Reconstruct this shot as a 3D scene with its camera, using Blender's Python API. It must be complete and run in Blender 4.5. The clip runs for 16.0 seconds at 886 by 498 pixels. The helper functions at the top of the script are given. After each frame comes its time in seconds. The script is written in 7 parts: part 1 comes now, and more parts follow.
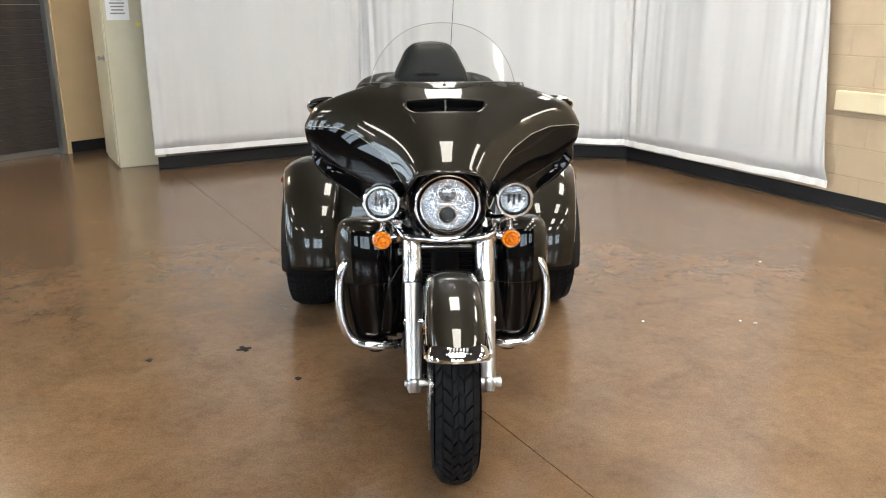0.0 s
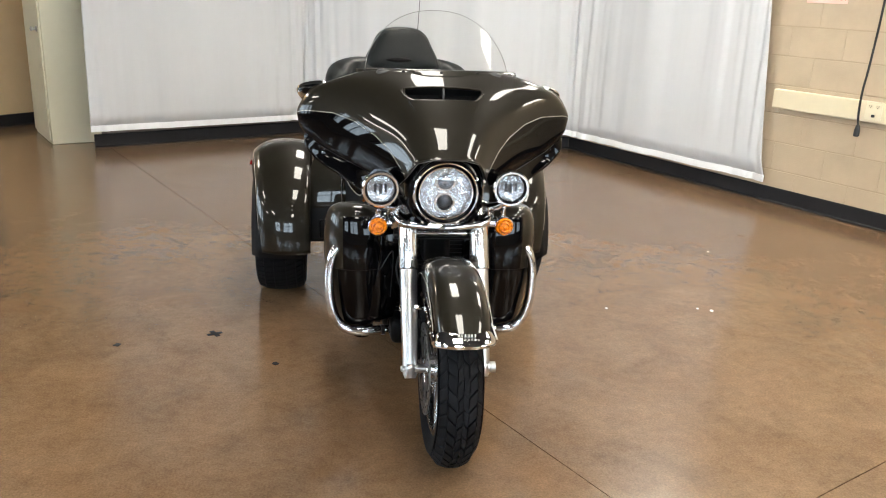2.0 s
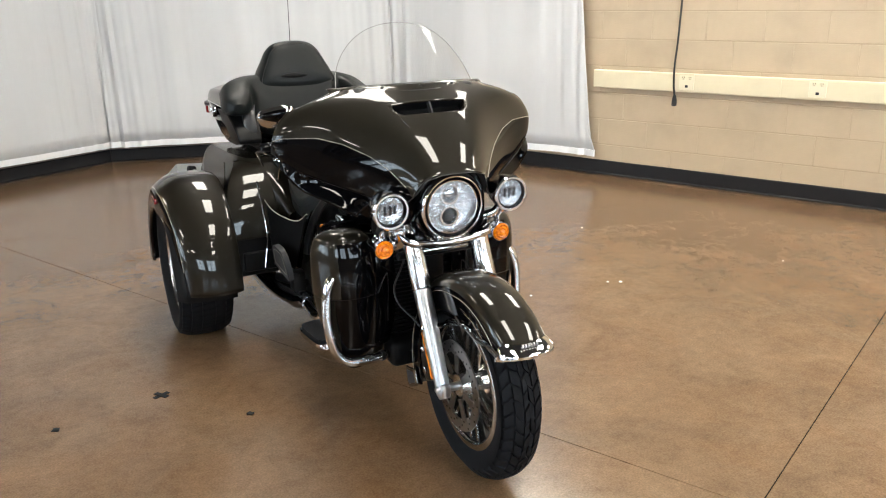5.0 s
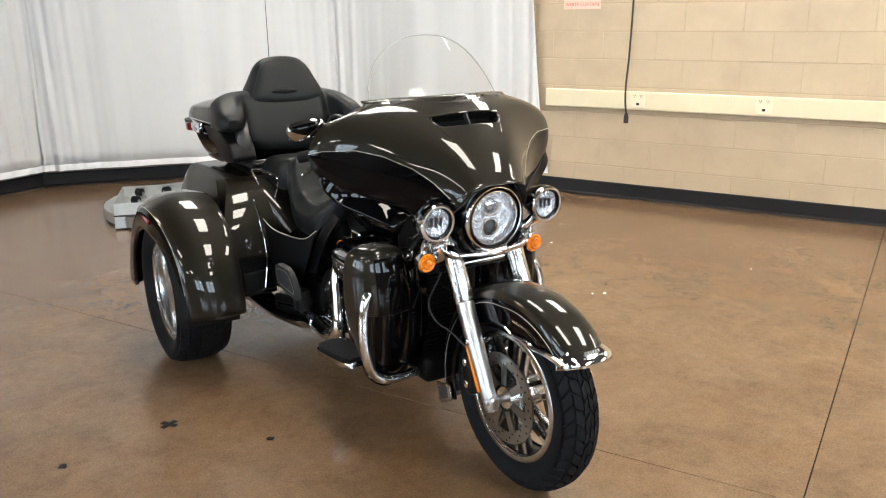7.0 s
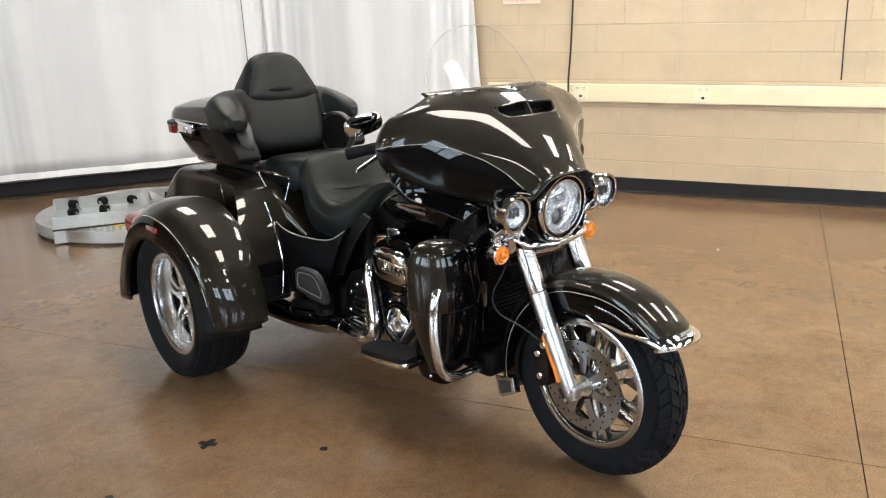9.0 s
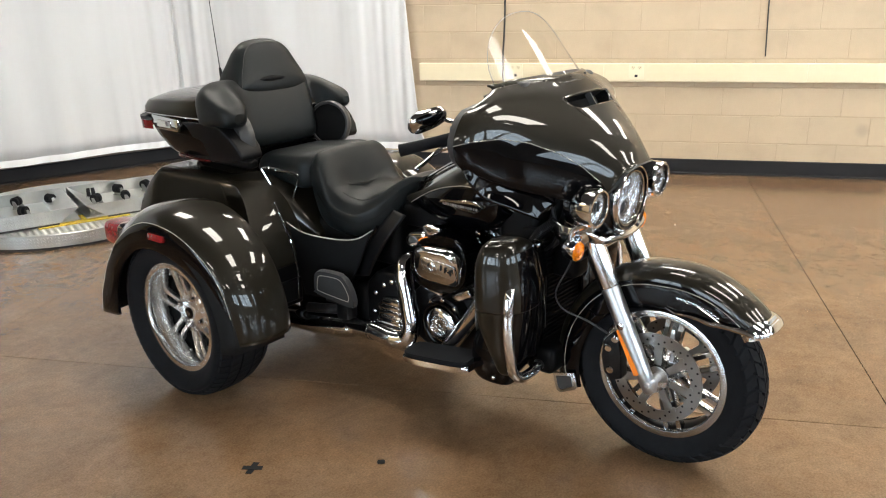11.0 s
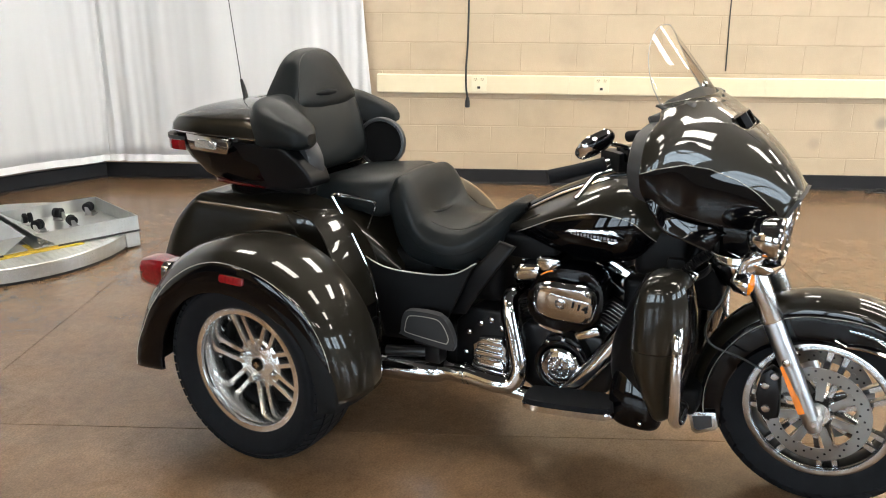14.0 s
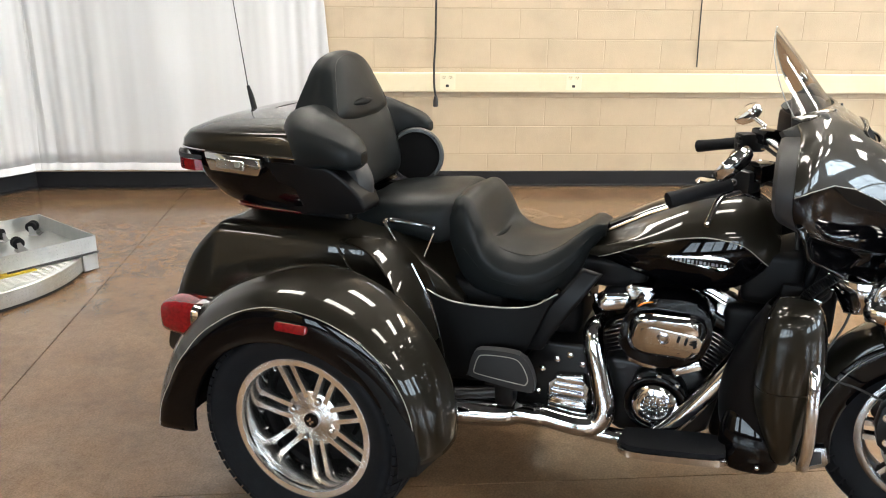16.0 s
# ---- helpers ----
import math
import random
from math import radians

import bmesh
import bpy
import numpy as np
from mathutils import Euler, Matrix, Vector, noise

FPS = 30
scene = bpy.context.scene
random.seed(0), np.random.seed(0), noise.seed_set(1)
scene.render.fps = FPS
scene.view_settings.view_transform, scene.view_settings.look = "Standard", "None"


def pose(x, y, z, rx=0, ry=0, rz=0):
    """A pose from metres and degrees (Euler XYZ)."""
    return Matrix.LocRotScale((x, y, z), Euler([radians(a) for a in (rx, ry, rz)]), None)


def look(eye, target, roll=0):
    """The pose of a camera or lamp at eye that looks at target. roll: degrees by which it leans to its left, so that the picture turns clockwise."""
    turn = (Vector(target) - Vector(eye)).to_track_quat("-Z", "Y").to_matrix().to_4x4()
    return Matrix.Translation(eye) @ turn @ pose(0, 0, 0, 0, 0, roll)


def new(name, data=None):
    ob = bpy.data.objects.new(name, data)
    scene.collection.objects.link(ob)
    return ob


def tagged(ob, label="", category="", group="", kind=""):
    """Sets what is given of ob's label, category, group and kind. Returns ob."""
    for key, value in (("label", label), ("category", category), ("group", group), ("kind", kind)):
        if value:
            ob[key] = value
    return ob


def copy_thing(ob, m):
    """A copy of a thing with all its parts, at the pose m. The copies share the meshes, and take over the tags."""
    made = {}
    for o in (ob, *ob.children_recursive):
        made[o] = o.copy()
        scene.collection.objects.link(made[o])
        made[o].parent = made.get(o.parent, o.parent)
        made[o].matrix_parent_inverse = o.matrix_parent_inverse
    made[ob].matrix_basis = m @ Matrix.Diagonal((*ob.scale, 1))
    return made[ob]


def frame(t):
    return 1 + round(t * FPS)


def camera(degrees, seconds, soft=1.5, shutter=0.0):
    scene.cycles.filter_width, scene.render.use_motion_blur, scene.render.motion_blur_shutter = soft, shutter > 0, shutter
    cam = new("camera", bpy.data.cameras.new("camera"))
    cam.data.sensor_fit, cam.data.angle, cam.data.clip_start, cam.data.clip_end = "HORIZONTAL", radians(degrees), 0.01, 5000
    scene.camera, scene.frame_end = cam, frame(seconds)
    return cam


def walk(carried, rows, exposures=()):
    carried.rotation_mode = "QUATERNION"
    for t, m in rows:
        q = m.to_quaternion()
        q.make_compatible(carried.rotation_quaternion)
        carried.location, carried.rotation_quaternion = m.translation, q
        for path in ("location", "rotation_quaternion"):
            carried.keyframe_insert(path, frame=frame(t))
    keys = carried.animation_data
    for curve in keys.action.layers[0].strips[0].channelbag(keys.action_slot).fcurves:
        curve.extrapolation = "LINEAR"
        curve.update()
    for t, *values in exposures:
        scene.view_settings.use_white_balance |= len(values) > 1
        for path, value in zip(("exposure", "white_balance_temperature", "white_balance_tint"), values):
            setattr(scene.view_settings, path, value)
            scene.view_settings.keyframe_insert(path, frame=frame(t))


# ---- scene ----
cam = camera(56.7, 16.0, 1.1)
PATH = [
    (0, (-0.13, -4.106, 1.491), (-0.045, -2.19, 0.923), -0.1),
    (0.5, (-0.137, -4.116, 1.495), (-0.02, -2.205, 0.918), 0.8),
    (1, (-0.176, -4.13, 1.505), (-0.023, -2.225, 0.916), 1.9),
    (1.5, (-0.275, -4.124, 1.511), (-0.068, -2.224, 0.923), 2.3),
    (2, (-0.39, -4.108, 1.501), (-0.107, -2.221, 0.902), 2.5),
    (2.5, (-0.438, -4.056, 1.495), (-0.089, -2.178, 0.903), 2.4),
    (3, (-0.474, -3.96, 1.5), (-0.072, -2.09, 0.916), 2.0),
    (3.5, (-0.586, -3.915, 1.503), (-0.092, -2.07, 0.911), 1.8),
    (4, (-0.78, -3.896, 1.517), (-0.146, -2.093, 0.929), 0.6),
    (4.2, (-0.852, -3.873, 1.541), (-0.17, -2.092, 0.938), 0.1),
    (6.3, (-1.489, -3.747, 1.508), (-0.494, -2.102, 0.955), -0.4),
    (6.5, (-1.507, -3.717, 1.505), (-0.494, -2.082, 0.957), -0.2),
    (7, (-1.518, -3.594, 1.5), (-0.484, -1.972, 0.951), -0.6),
    (7.5, (-1.619, -3.5, 1.507), (-0.503, -1.938, 0.946), -1.3),
    (8, (-1.82, -3.416, 1.51), (-0.628, -1.911, 0.951), -0.8),
    (8.5, (-1.905, -3.32, 1.495), (-0.693, -1.83, 0.939), -0.8),
    (8.7, (-1.932, -3.272, 1.474), (-0.701, -1.796, 0.92), -1.0),
    (10.8, (-2.31, -2.684, 1.526), (-0.837, -1.477, 0.914), -1.3),
    (11, (-2.329, -2.63, 1.528), (-0.847, -1.437, 0.911), -1.2),
    (11.5, (-2.432, -2.443, 1.526), (-0.905, -1.296, 0.933), -1.1),
    (12, (-2.516, -2.293, 1.537), (-0.933, -1.21, 0.972), -0.6),
    (12.5, (-2.477, -2.159, 1.517), (-0.865, -1.121, 0.948), -0.1),
    (13, (-2.465, -2.03, 1.517), (-0.826, -1.048, 0.924), 0.0),
    (13.5, (-2.52, -1.855, 1.521), (-0.853, -0.933, 0.91), 0.2),
    (14, (-2.547, -1.739, 1.525), (-0.871, -0.828, 0.925), 0.4),
    (14.5, (-2.48, -1.615, 1.508), (-0.794, -0.715, 0.919), 0.7),
    (15, (-2.426, -1.488, 1.514), (-0.724, -0.633, 0.903), 0.6),
    (15.5, (-2.449, -1.275, 1.526), (-0.706, -0.517, 0.903), 0.4),
    (16, (-2.457, -1.119, 1.534), (-0.688, -0.419, 0.917), 0.7),
]
walk(cam, [(t, look(eye, target, roll)) for t, eye, target, roll in PATH], [(0, 0.17), (4, 0.16), (6.5, 0.12), (7.5, 0.24), (10, 0.20), (12.5, 0.15), (15.5, 0.28), (16, 0.28)])
# ---------------------------------------------------------------- light
world = bpy.data.worlds.new("daylight")
scene.world = world
world.use_nodes = True
wn = world.node_tree.nodes
sky = wn.new("ShaderNodeTexSky")
sky.sky_type, sky.sun_disc, sky.sun_elevation, sky.sun_rotation = "NISHITA", False, radians(38), radians(120)
world.node_tree.links.new(sky.outputs[0], wn["Background"].inputs[0])
wn["Background"].inputs[1].default_value = 0.12

# ---------------------------------------------------------------- helpers for shapes


def spl(pts, n):
    """n points on a smooth curve through the control points."""
    p = np.array(pts, float)
    k = len(p)
    q = np.vstack([2 * p[0] - p[1], p, 2 * p[-1] - p[-2]])
    out = []
    for i in range(n):
        s = i * (k - 1) / (n - 1)
        j = min(int(s), k - 2)
        u = s - j
        a, b, c, d = q[j], q[j + 1], q[j + 2], q[j + 3]
        out.append(0.5 * (2 * b + (c - a) * u + (2 * a - 5 * b + 4 * c - d) * u * u + (3 * b - a - 3 * c + d) * u ** 3))
    return np.array(out)


def profile(xs, vs):
    """A smooth function through the knots (xs rising or falling)."""
    c = spl(list(zip(xs, vs)), 12 * len(xs))
    c = c[::-1] if c[0][0] > c[-1][0] else c
    return lambda x: float(np.interp(x, c[:, 0], c[:, 1]))


def net(rows, nu, nv):
    """A grid of nv x nu points over a control net (rows of points)."""
    across = [spl(r, nu) for r in rows]
    cols = [spl([a[i] for a in across], nv) for i in range(nu)]
    return [[cols[i][j] for i in range(nu)] for j in range(nv)]


def skin(bm, rings, closed=False, caps=False, pick=None):
    """Faces between rings of points; pick(i, j) gives the material slot."""
    vs = [[bm.verts.new(p) for p in r] for r in rings]
    n = len(rings[0])
    for i in range(len(vs) - 1):
        for j in range(n if closed else n - 1):
            k = (j + 1) % n
            f = bm.faces.new((vs[i][j], vs[i][k], vs[i + 1][k], vs[i + 1][j]))
            if pick:
                f.material_index = pick(i, j)
    if caps:
        bm.faces.new(vs[0][::-1])
        bm.faces.new(vs[-1])
    return vs


def tube(bm, pts, r, n=10, steps=0, caps=True):
    """A round bar along a smooth curve; r is one radius or a list of them."""
    p = spl(pts, steps) if steps else np.array(pts, float)
    m = len(p)
    rad = np.interp(np.linspace(0, 1, m), np.linspace(0, 1, len(r)), r) if isinstance(r, (list, tuple)) else [r] * m
    t = np.gradient(p, axis=0)
    t /= np.linalg.norm(t, axis=1)[:, None]
    a = np.cross(t[0], (0, 0, 1) if abs(t[0][2]) < 0.9 else (1, 0, 0))
    rings = []
    for i in range(m):
        a = a - t[i] * np.dot(a, t[i])
        a /= np.linalg.norm(a)
        b = np.cross(t[i], a)
        rings.append([p[i] + rad[i] * (math.cos(w) * a + math.sin(w) * b) for w in np.linspace(0, 2 * math.pi, n, endpoint=False)])
    skin(bm, rings, True, caps)
    return bm


def lathe(bm, prof, m=None, segs=48, caps=True):
    """Profile of (along, radius) turned round the local x axis, at pose m."""
    m = m or Matrix()
    rings = [[m @ Vector((a, r * math.sin(w), r * math.cos(w))) for w in np.linspace(0, 2 * math.pi, segs, endpoint=False)] for a, r in prof]
    skin(bm, rings, True, caps and prof[0][1] > 1e-5)
    return bm


def box(bm, c, s, m=None, bevel=0.0, seg=2):
    r = bmesh.ops.create_cube(bm, size=1.0, matrix=(m or Matrix()) @ Matrix.LocRotScale(c, None, s))
    if bevel:
        es = list({e for v in r["verts"] for e in v.link_edges})
        bmesh.ops.bevel(bm, geom=es, offset=bevel, segments=seg, profile=0.6, affect="EDGES")
    return bm


def prism(bm, outline, a, b, axis="x", bevel=0.0, seg=2, m=None):
    """A flat outline pushed from a to b along an axis. Outline: x -> (y, z), y -> (x, z), z -> (x, y)."""
    put = {"x": lambda p, d: (d, p[0], p[1]), "y": lambda p, d: (p[0], d, p[1]), "z": lambda p, d: (p[0], p[1], d)}[axis]
    m = m or Matrix()
    lo = [bm.verts.new(m @ Vector(put(p, a))) for p in outline]
    hi = [bm.verts.new(m @ Vector(put(p, b))) for p in outline]
    n = len(outline)
    fs = [bm.faces.new(lo[::-1]), bm.faces.new(hi)]
    for i in range(n):
        fs.append(bm.faces.new((lo[i], lo[(i + 1) % n], hi[(i + 1) % n], hi[i])))
    if bevel:
        es = list({e for f in fs for e in f.edges})
        bmesh.ops.bevel(bm, geom=es, offset=bevel, segments=seg, profile=0.6, affect="EDGES")
    return bm


def rounded(cx, cz, w, h, r, n=5):
    """Outline of a rounded rectangle."""
    out = []
    for k, (sx, sz) in enumerate(((1, 1), (-1, 1), (-1, -1), (1, -1))):
        for i in range(n + 1):
            a = math.pi / 2 * (k + i / n)
            out.append((cx + sx * (w / 2 - r) + r * math.cos(a), cz + sz * (h / 2 - r) + r * math.sin(a)))
    return out


def mesh_of(bm, name, mats, smooth=True, angle=40):
    bmesh.ops.recalc_face_normals(bm, faces=bm.faces)
    me = bpy.data.meshes.new(name)
    if smooth:
        for f in bm.faces:
            f.smooth = True
        lim = radians(angle)
        for e in bm.edges:
            if len(e.link_faces) == 2 and e.calc_face_angle(0) > lim:
                e.smooth = False
    bm.to_mesh(me)
    bm.free()
    for mt in mats if isinstance(mats, (list, tuple)) else [mats]:
        me.materials.append(mt)
    return me


def part(name, bm, material, parent=None, label="", smooth=True, thick=0.0, angle=40):
    ob = new(name, mesh_of(bm, name, material, smooth, angle))
    if parent:
        ob.parent = parent
    if label:
        tagged(ob, label)
    if thick:
        s = ob.modifiers.new("thickness", "SOLIDIFY")
        s.thickness, s.offset = thick, 0
    return ob


def thing(name, label, category, group="", kind="", at=(0, 0, 0), turn=0):
    ob = new(name)
    ob.matrix_basis = pose(*at, 0, 0, turn)
    return tagged(ob, label, category, group, kind)


B = bmesh.new


# ---------------------------------------------------------------- materials
def mat(name, col, rough=0.5, metal=0.0, coat=0.0, var=0.0, scale=8.0, bump=0.0, bscale=60.0, rvar=0.0, spec=0.5, col2=None, stretch=(1, 1, 1)):
    m = bpy.data.materials.new(name)
    m.use_nodes = True
    nt, L = m.node_tree, m.node_tree.links.new
    b = nt.nodes["Principled BSDF"]
    b.inputs["Roughness"].default_value, b.inputs["Metallic"].default_value = rough, metal
    b.inputs["Coat Weight"].default_value, b.inputs["Coat Roughness"].default_value = coat, 0.02
    b.inputs["Coat IOR"].default_value = 1.40
    b.inputs["Specular IOR Level"].default_value = spec
    b.inputs["Base Color"].default_value = (*col, 1)
    tc = nt.nodes.new("ShaderNodeTexCoord")
    mp = nt.nodes.new("ShaderNodeMapping")
    mp.inputs["Scale"].default_value = stretch
    L(tc.outputs["Object"], mp.inputs[0])
    if var or rvar:
        n1 = nt.nodes.new("ShaderNodeTexNoise")
        n1.inputs["Scale"].default_value, n1.inputs["Detail"].default_value, n1.inputs["Roughness"].default_value = scale, 8, 0.65
        L(mp.outputs[0], n1.inputs["Vector"])
    if var:
        mx = nt.nodes.new("ShaderNodeMix")
        mx.data_type = "RGBA"
        c2 = col2 or tuple(c * (1 - var) for c in col)
        mx.inputs["A"].default_value, mx.inputs["B"].default_value = (*c2, 1), (*tuple(min(1, c * (1 + var)) for c in col), 1)
        cr = nt.nodes.new("ShaderNodeValToRGB")
        cr.color_ramp.elements[0].position, cr.color_ramp.elements[1].position = 0.35, 0.65
        L(n1.outputs[0], cr.inputs[0])
        L(cr.outputs[0], mx.inputs["Factor"])
        L(mx.outputs["Result"], b.inputs["Base Color"])
    if rvar:
        mr = nt.nodes.new("ShaderNodeMapRange")
        mr.inputs["To Min"].default_value, mr.inputs["To Max"].default_value = max(0, rough - rvar), rough + rvar
        L(n1.outputs[0], mr.inputs[0])
        L(mr.outputs[0], b.inputs["Roughness"])
    if bump:
        n2 = nt.nodes.new("ShaderNodeTexNoise")
        n2.inputs["Scale"].default_value, n2.inputs["Detail"].default_value = bscale, 4
        L(mp.outputs[0], n2.inputs["Vector"])
        bp = nt.nodes.new("ShaderNodeBump")
        bp.inputs["Strength"].default_value, bp.inputs["Distance"].default_value = bump, 0.01
        L(n2.outputs[0], bp.inputs["Height"])
        L(bp.outputs[0], b.inputs["Normal"])
    return m


def glow(name, col, power):
    m = bpy.data.materials.new(name)
    m.use_nodes = True
    b = m.node_tree.nodes["Principled BSDF"]
    b.inputs["Base Color"].default_value = (0.8, 0.8, 0.8, 1)
    b.inputs["Emission Color"].default_value, b.inputs["Emission Strength"].default_value = (*col, 1), power
    return m


def clear(name, col=(1, 1, 1), rough=0.0, ior=1.45, thin=True):
    """Thin clear sheet: mostly see-through, with a sheen that grows at grazing angles."""
    m = bpy.data.materials.new(name)
    m.use_nodes = True
    nt, L = m.node_tree, m.node_tree.links.new
    nt.nodes.clear()
    out, mixn = nt.nodes.new("ShaderNodeOutputMaterial"), nt.nodes.new("ShaderNodeMixShader")
    tr, gl, fr = nt.nodes.new("ShaderNodeBsdfTransparent"), nt.nodes.new("ShaderNodeBsdfGlossy"), nt.nodes.new("ShaderNodeFresnel")
    tr.inputs[0].default_value, gl.inputs["Roughness"].default_value, fr.inputs[0].default_value = (*col, 1), rough, ior
    L(fr.outputs[0], mixn.inputs[0])
    L(tr.outputs[0], mixn.inputs[1])
    L(gl.outputs[0], mixn.inputs[2])
    L(mixn.outputs[0], out.inputs[0])
    return m


def floor_mat():
    """Brown acid-stained concrete, sealed: cloudy stains, fine speckle, uneven gloss."""
    m = mat("stained_concrete", (0.26, 0.145, 0.085), 0.3, spec=0.7)
    nt, L = m.node_tree, m.node_tree.links.new
    b = nt.nodes["Principled BSDF"]
    geo = nt.nodes.new("ShaderNodeNewGeometry")

    def noise_of(scale, detail, rough=0.6, warp=0.0):
        n = nt.nodes.new("ShaderNodeTexNoise")
        n.inputs["Scale"].default_value, n.inputs["Detail"].default_value, n.inputs["Roughness"].default_value = scale, detail, rough
        n.inputs["Distortion"].default_value = warp
        L(geo.outputs["Position"], n.inputs["Vector"])
        return n.outputs[0]

    def ramp(src, lo, hi, c0, c1):
        r = nt.nodes.new("ShaderNodeValToRGB")
        e = r.color_ramp.elements
        e[0].position, e[1].position, e[0].color, e[1].color = lo, hi, (*c0, 1), (*c1, 1)
        L(src, r.inputs[0])
        return r.outputs[0]

    def mult(a, b_, f=1.0):
        x = nt.nodes.new("ShaderNodeMix")
        x.data_type, x.blend_type = "RGBA", "MULTIPLY"
        x.inputs["Factor"].default_value = f
        L(a, x.inputs["A"])
        L(b_, x.inputs["B"])
        return x.outputs["Result"]

    big = ramp(noise_of(0.9, 5), 0.32, 0.68, (0.144, 0.089, 0.050), (0.196, 0.129, 0.078))
    mid = ramp(noise_of(4.2, 7, 0.62, 0.9), 0.34, 0.66, (0.82, 0.81, 0.79), (1.08, 1.08, 1.07))
    warm = ramp(noise_of(2.3, 6, 0.6, 1.4), 0.40, 0.62, (1.0, 1.0, 1.0), (1.03, 0.97, 0.90))
    fine = ramp(noise_of(130, 4, 0.7), 0.36, 0.64, (0.68, 0.66, 0.64), (1.14, 1.14, 1.14))
    grain = ramp(noise_of(24, 6, 0.75), 0.36, 0.60, (0.84, 0.82, 0.80), (1.05, 1.05, 1.05))
    spot = ramp(noise_of(17, 2), 0.215, 0.245, (0.50, 0.46, 0.43), (1.0, 1.0, 1.0))
    L(mult(mult(mult(mult(mult(big, mid), warm), fine, 0.75), grain, 0.85), spot, 0.35), b.inputs["Base Color"])
    mr = nt.nodes.new("ShaderNodeMapRange")
    mr.inputs["To Min"].default_value, mr.inputs["To Max"].default_value = 0.14, 0.27
    L(noise_of(3.0, 6), mr.inputs[0])
    L(mr.outputs[0], b.inputs["Roughness"])
    bp = nt.nodes.new("ShaderNodeBump")
    bp.inputs["Strength"].default_value, bp.inputs["Distance"].default_value = 0.010, 0.004
    L(noise_of(6, 2), bp.inputs["Height"])
    L(bp.outputs[0], b.inputs["Normal"])
    return m


FLOOR = floor_mat()
BLOCK = mat("painted_block", (0.47, 0.372, 0.257), 0.55, var=0.045, scale=2.5, bump=0.15, bscale=140)
MORTAR = mat("painted_mortar", (0.41, 0.32, 0.215), 0.6, bump=0.15, bscale=90)
CURTAIN = mat("white_curtain_cloth", (0.57, 0.57, 0.575), 0.9, var=0.03, scale=2, bump=0.12, bscale=9, stretch=(1, 1, 0.15), spec=0.1)
HEM = mat("white_hem_cloth", (0.80, 0.80, 0.80), 0.9, spec=0.1)
BLACKBASE = mat("black_rubber_base", (0.010, 0.010, 0.012), 0.6, rvar=0.1, scale=6, spec=0.3)
RACEWAY = mat("cream_raceway_paint", (0.68, 0.60, 0.42), 0.4, var=0.02)
CREAM = mat("cream_plastic", (0.72, 0.65, 0.48), 0.35)
BEIGE = mat("beige_steel_paint", (0.56, 0.52, 0.38), 0.4, var=0.03, scale=3)
TAN = mat("tan_wall_paint", (0.60, 0.44, 0.25), 0.6, var=0.03, scale=4, bump=0.1)


def weathered(m, scale, lo, strength):
    """Faint grey smudges over a painted surface, in world space."""
    nt, L = m.node_tree, m.node_tree.links.new
    b = nt.nodes["Principled BSDF"]
    src = b.inputs["Base Color"].links[0].from_socket
    geo, n, r, x = (nt.nodes.new("ShaderNode" + k) for k in ("NewGeometry", "TexNoise", "ValToRGB", "Mix"))
    n.inputs["Scale"].default_value, n.inputs["Detail"].default_value = scale, 7
    L(geo.outputs["Position"], n.inputs["Vector"])
    e = r.color_ramp.elements
    e[0].position, e[1].position, e[0].color = 0.30, 0.48, (lo, lo * 0.99, lo, 1)
    L(n.outputs[0], r.inputs[0])
    x.data_type, x.blend_type = "RGBA", "MULTIPLY"
    x.inputs["Factor"].default_value = strength
    L(src, x.inputs["A"])
    L(r.outputs[0], x.inputs["B"])
    L(x.outputs["Result"], b.inputs["Base Color"])


weathered(BLOCK, 2.6, 0.80, 0.45)


def smudge(m, spot, r, dark):
    """A soft round scuff on the paint at a place in the world."""
    nt, L = m.node_tree, m.node_tree.links.new
    b = nt.nodes["Principled BSDF"]
    src = b.inputs["Base Color"].links[0].from_socket
    geo, dist, mr, x = (nt.nodes.new("ShaderNode" + k) for k in ("NewGeometry", "VectorMath", "MapRange", "Mix"))
    dist.operation = "DISTANCE"
    dist.inputs[1].default_value = spot
    L(geo.outputs["Position"], dist.inputs[0])
    L(dist.outputs["Value"], mr.inputs["Value"])
    mr.interpolation_type = "SMOOTHSTEP"
    for key, v in (("From Min", r * 0.2), ("From Max", r), ("To Min", dark), ("To Max", 0.0)):
        mr.inputs[key].default_value = v
    x.data_type = "RGBA"
    x.inputs["B"].default_value = (0.16, 0.15, 0.14, 1)
    L(mr.outputs["Result"], x.inputs["Factor"])
    L(src, x.inputs["A"])
    L(x.outputs["Result"], b.inputs["Base Color"])


smudge(BLOCK, (4.811, -1.677, 0.545), 0.075, 0.55)
smudge(BLOCK, (4.596, -1.224, 0.38), 0.07, 0.25)
DOORBROWN = mat("dark_brown_slat", (0.040, 0.031, 0.028), 0.45, var=0.3, scale=6)
STEEL = mat("grey_steel", (0.34, 0.34, 0.34), 0.35, 0.9, rvar=0.1)
CEIL = mat("dark_open_ceiling", (0.065, 0.062, 0.06), 0.9, var=0.2, scale=2)
BACKWALL = mat("plain_block_wall", (0.16, 0.135, 0.11), 0.7, var=0.05, scale=3)
PALEWALL = mat("pale_block_wall", (0.18, 0.165, 0.15), 0.7, var=0.04, scale=3)
PINK = mat("pink_paper", (0.83, 0.50, 0.42), 0.8)
RED_INK = mat("red_ink", (0.42, 0.08, 0.05), 0.7)
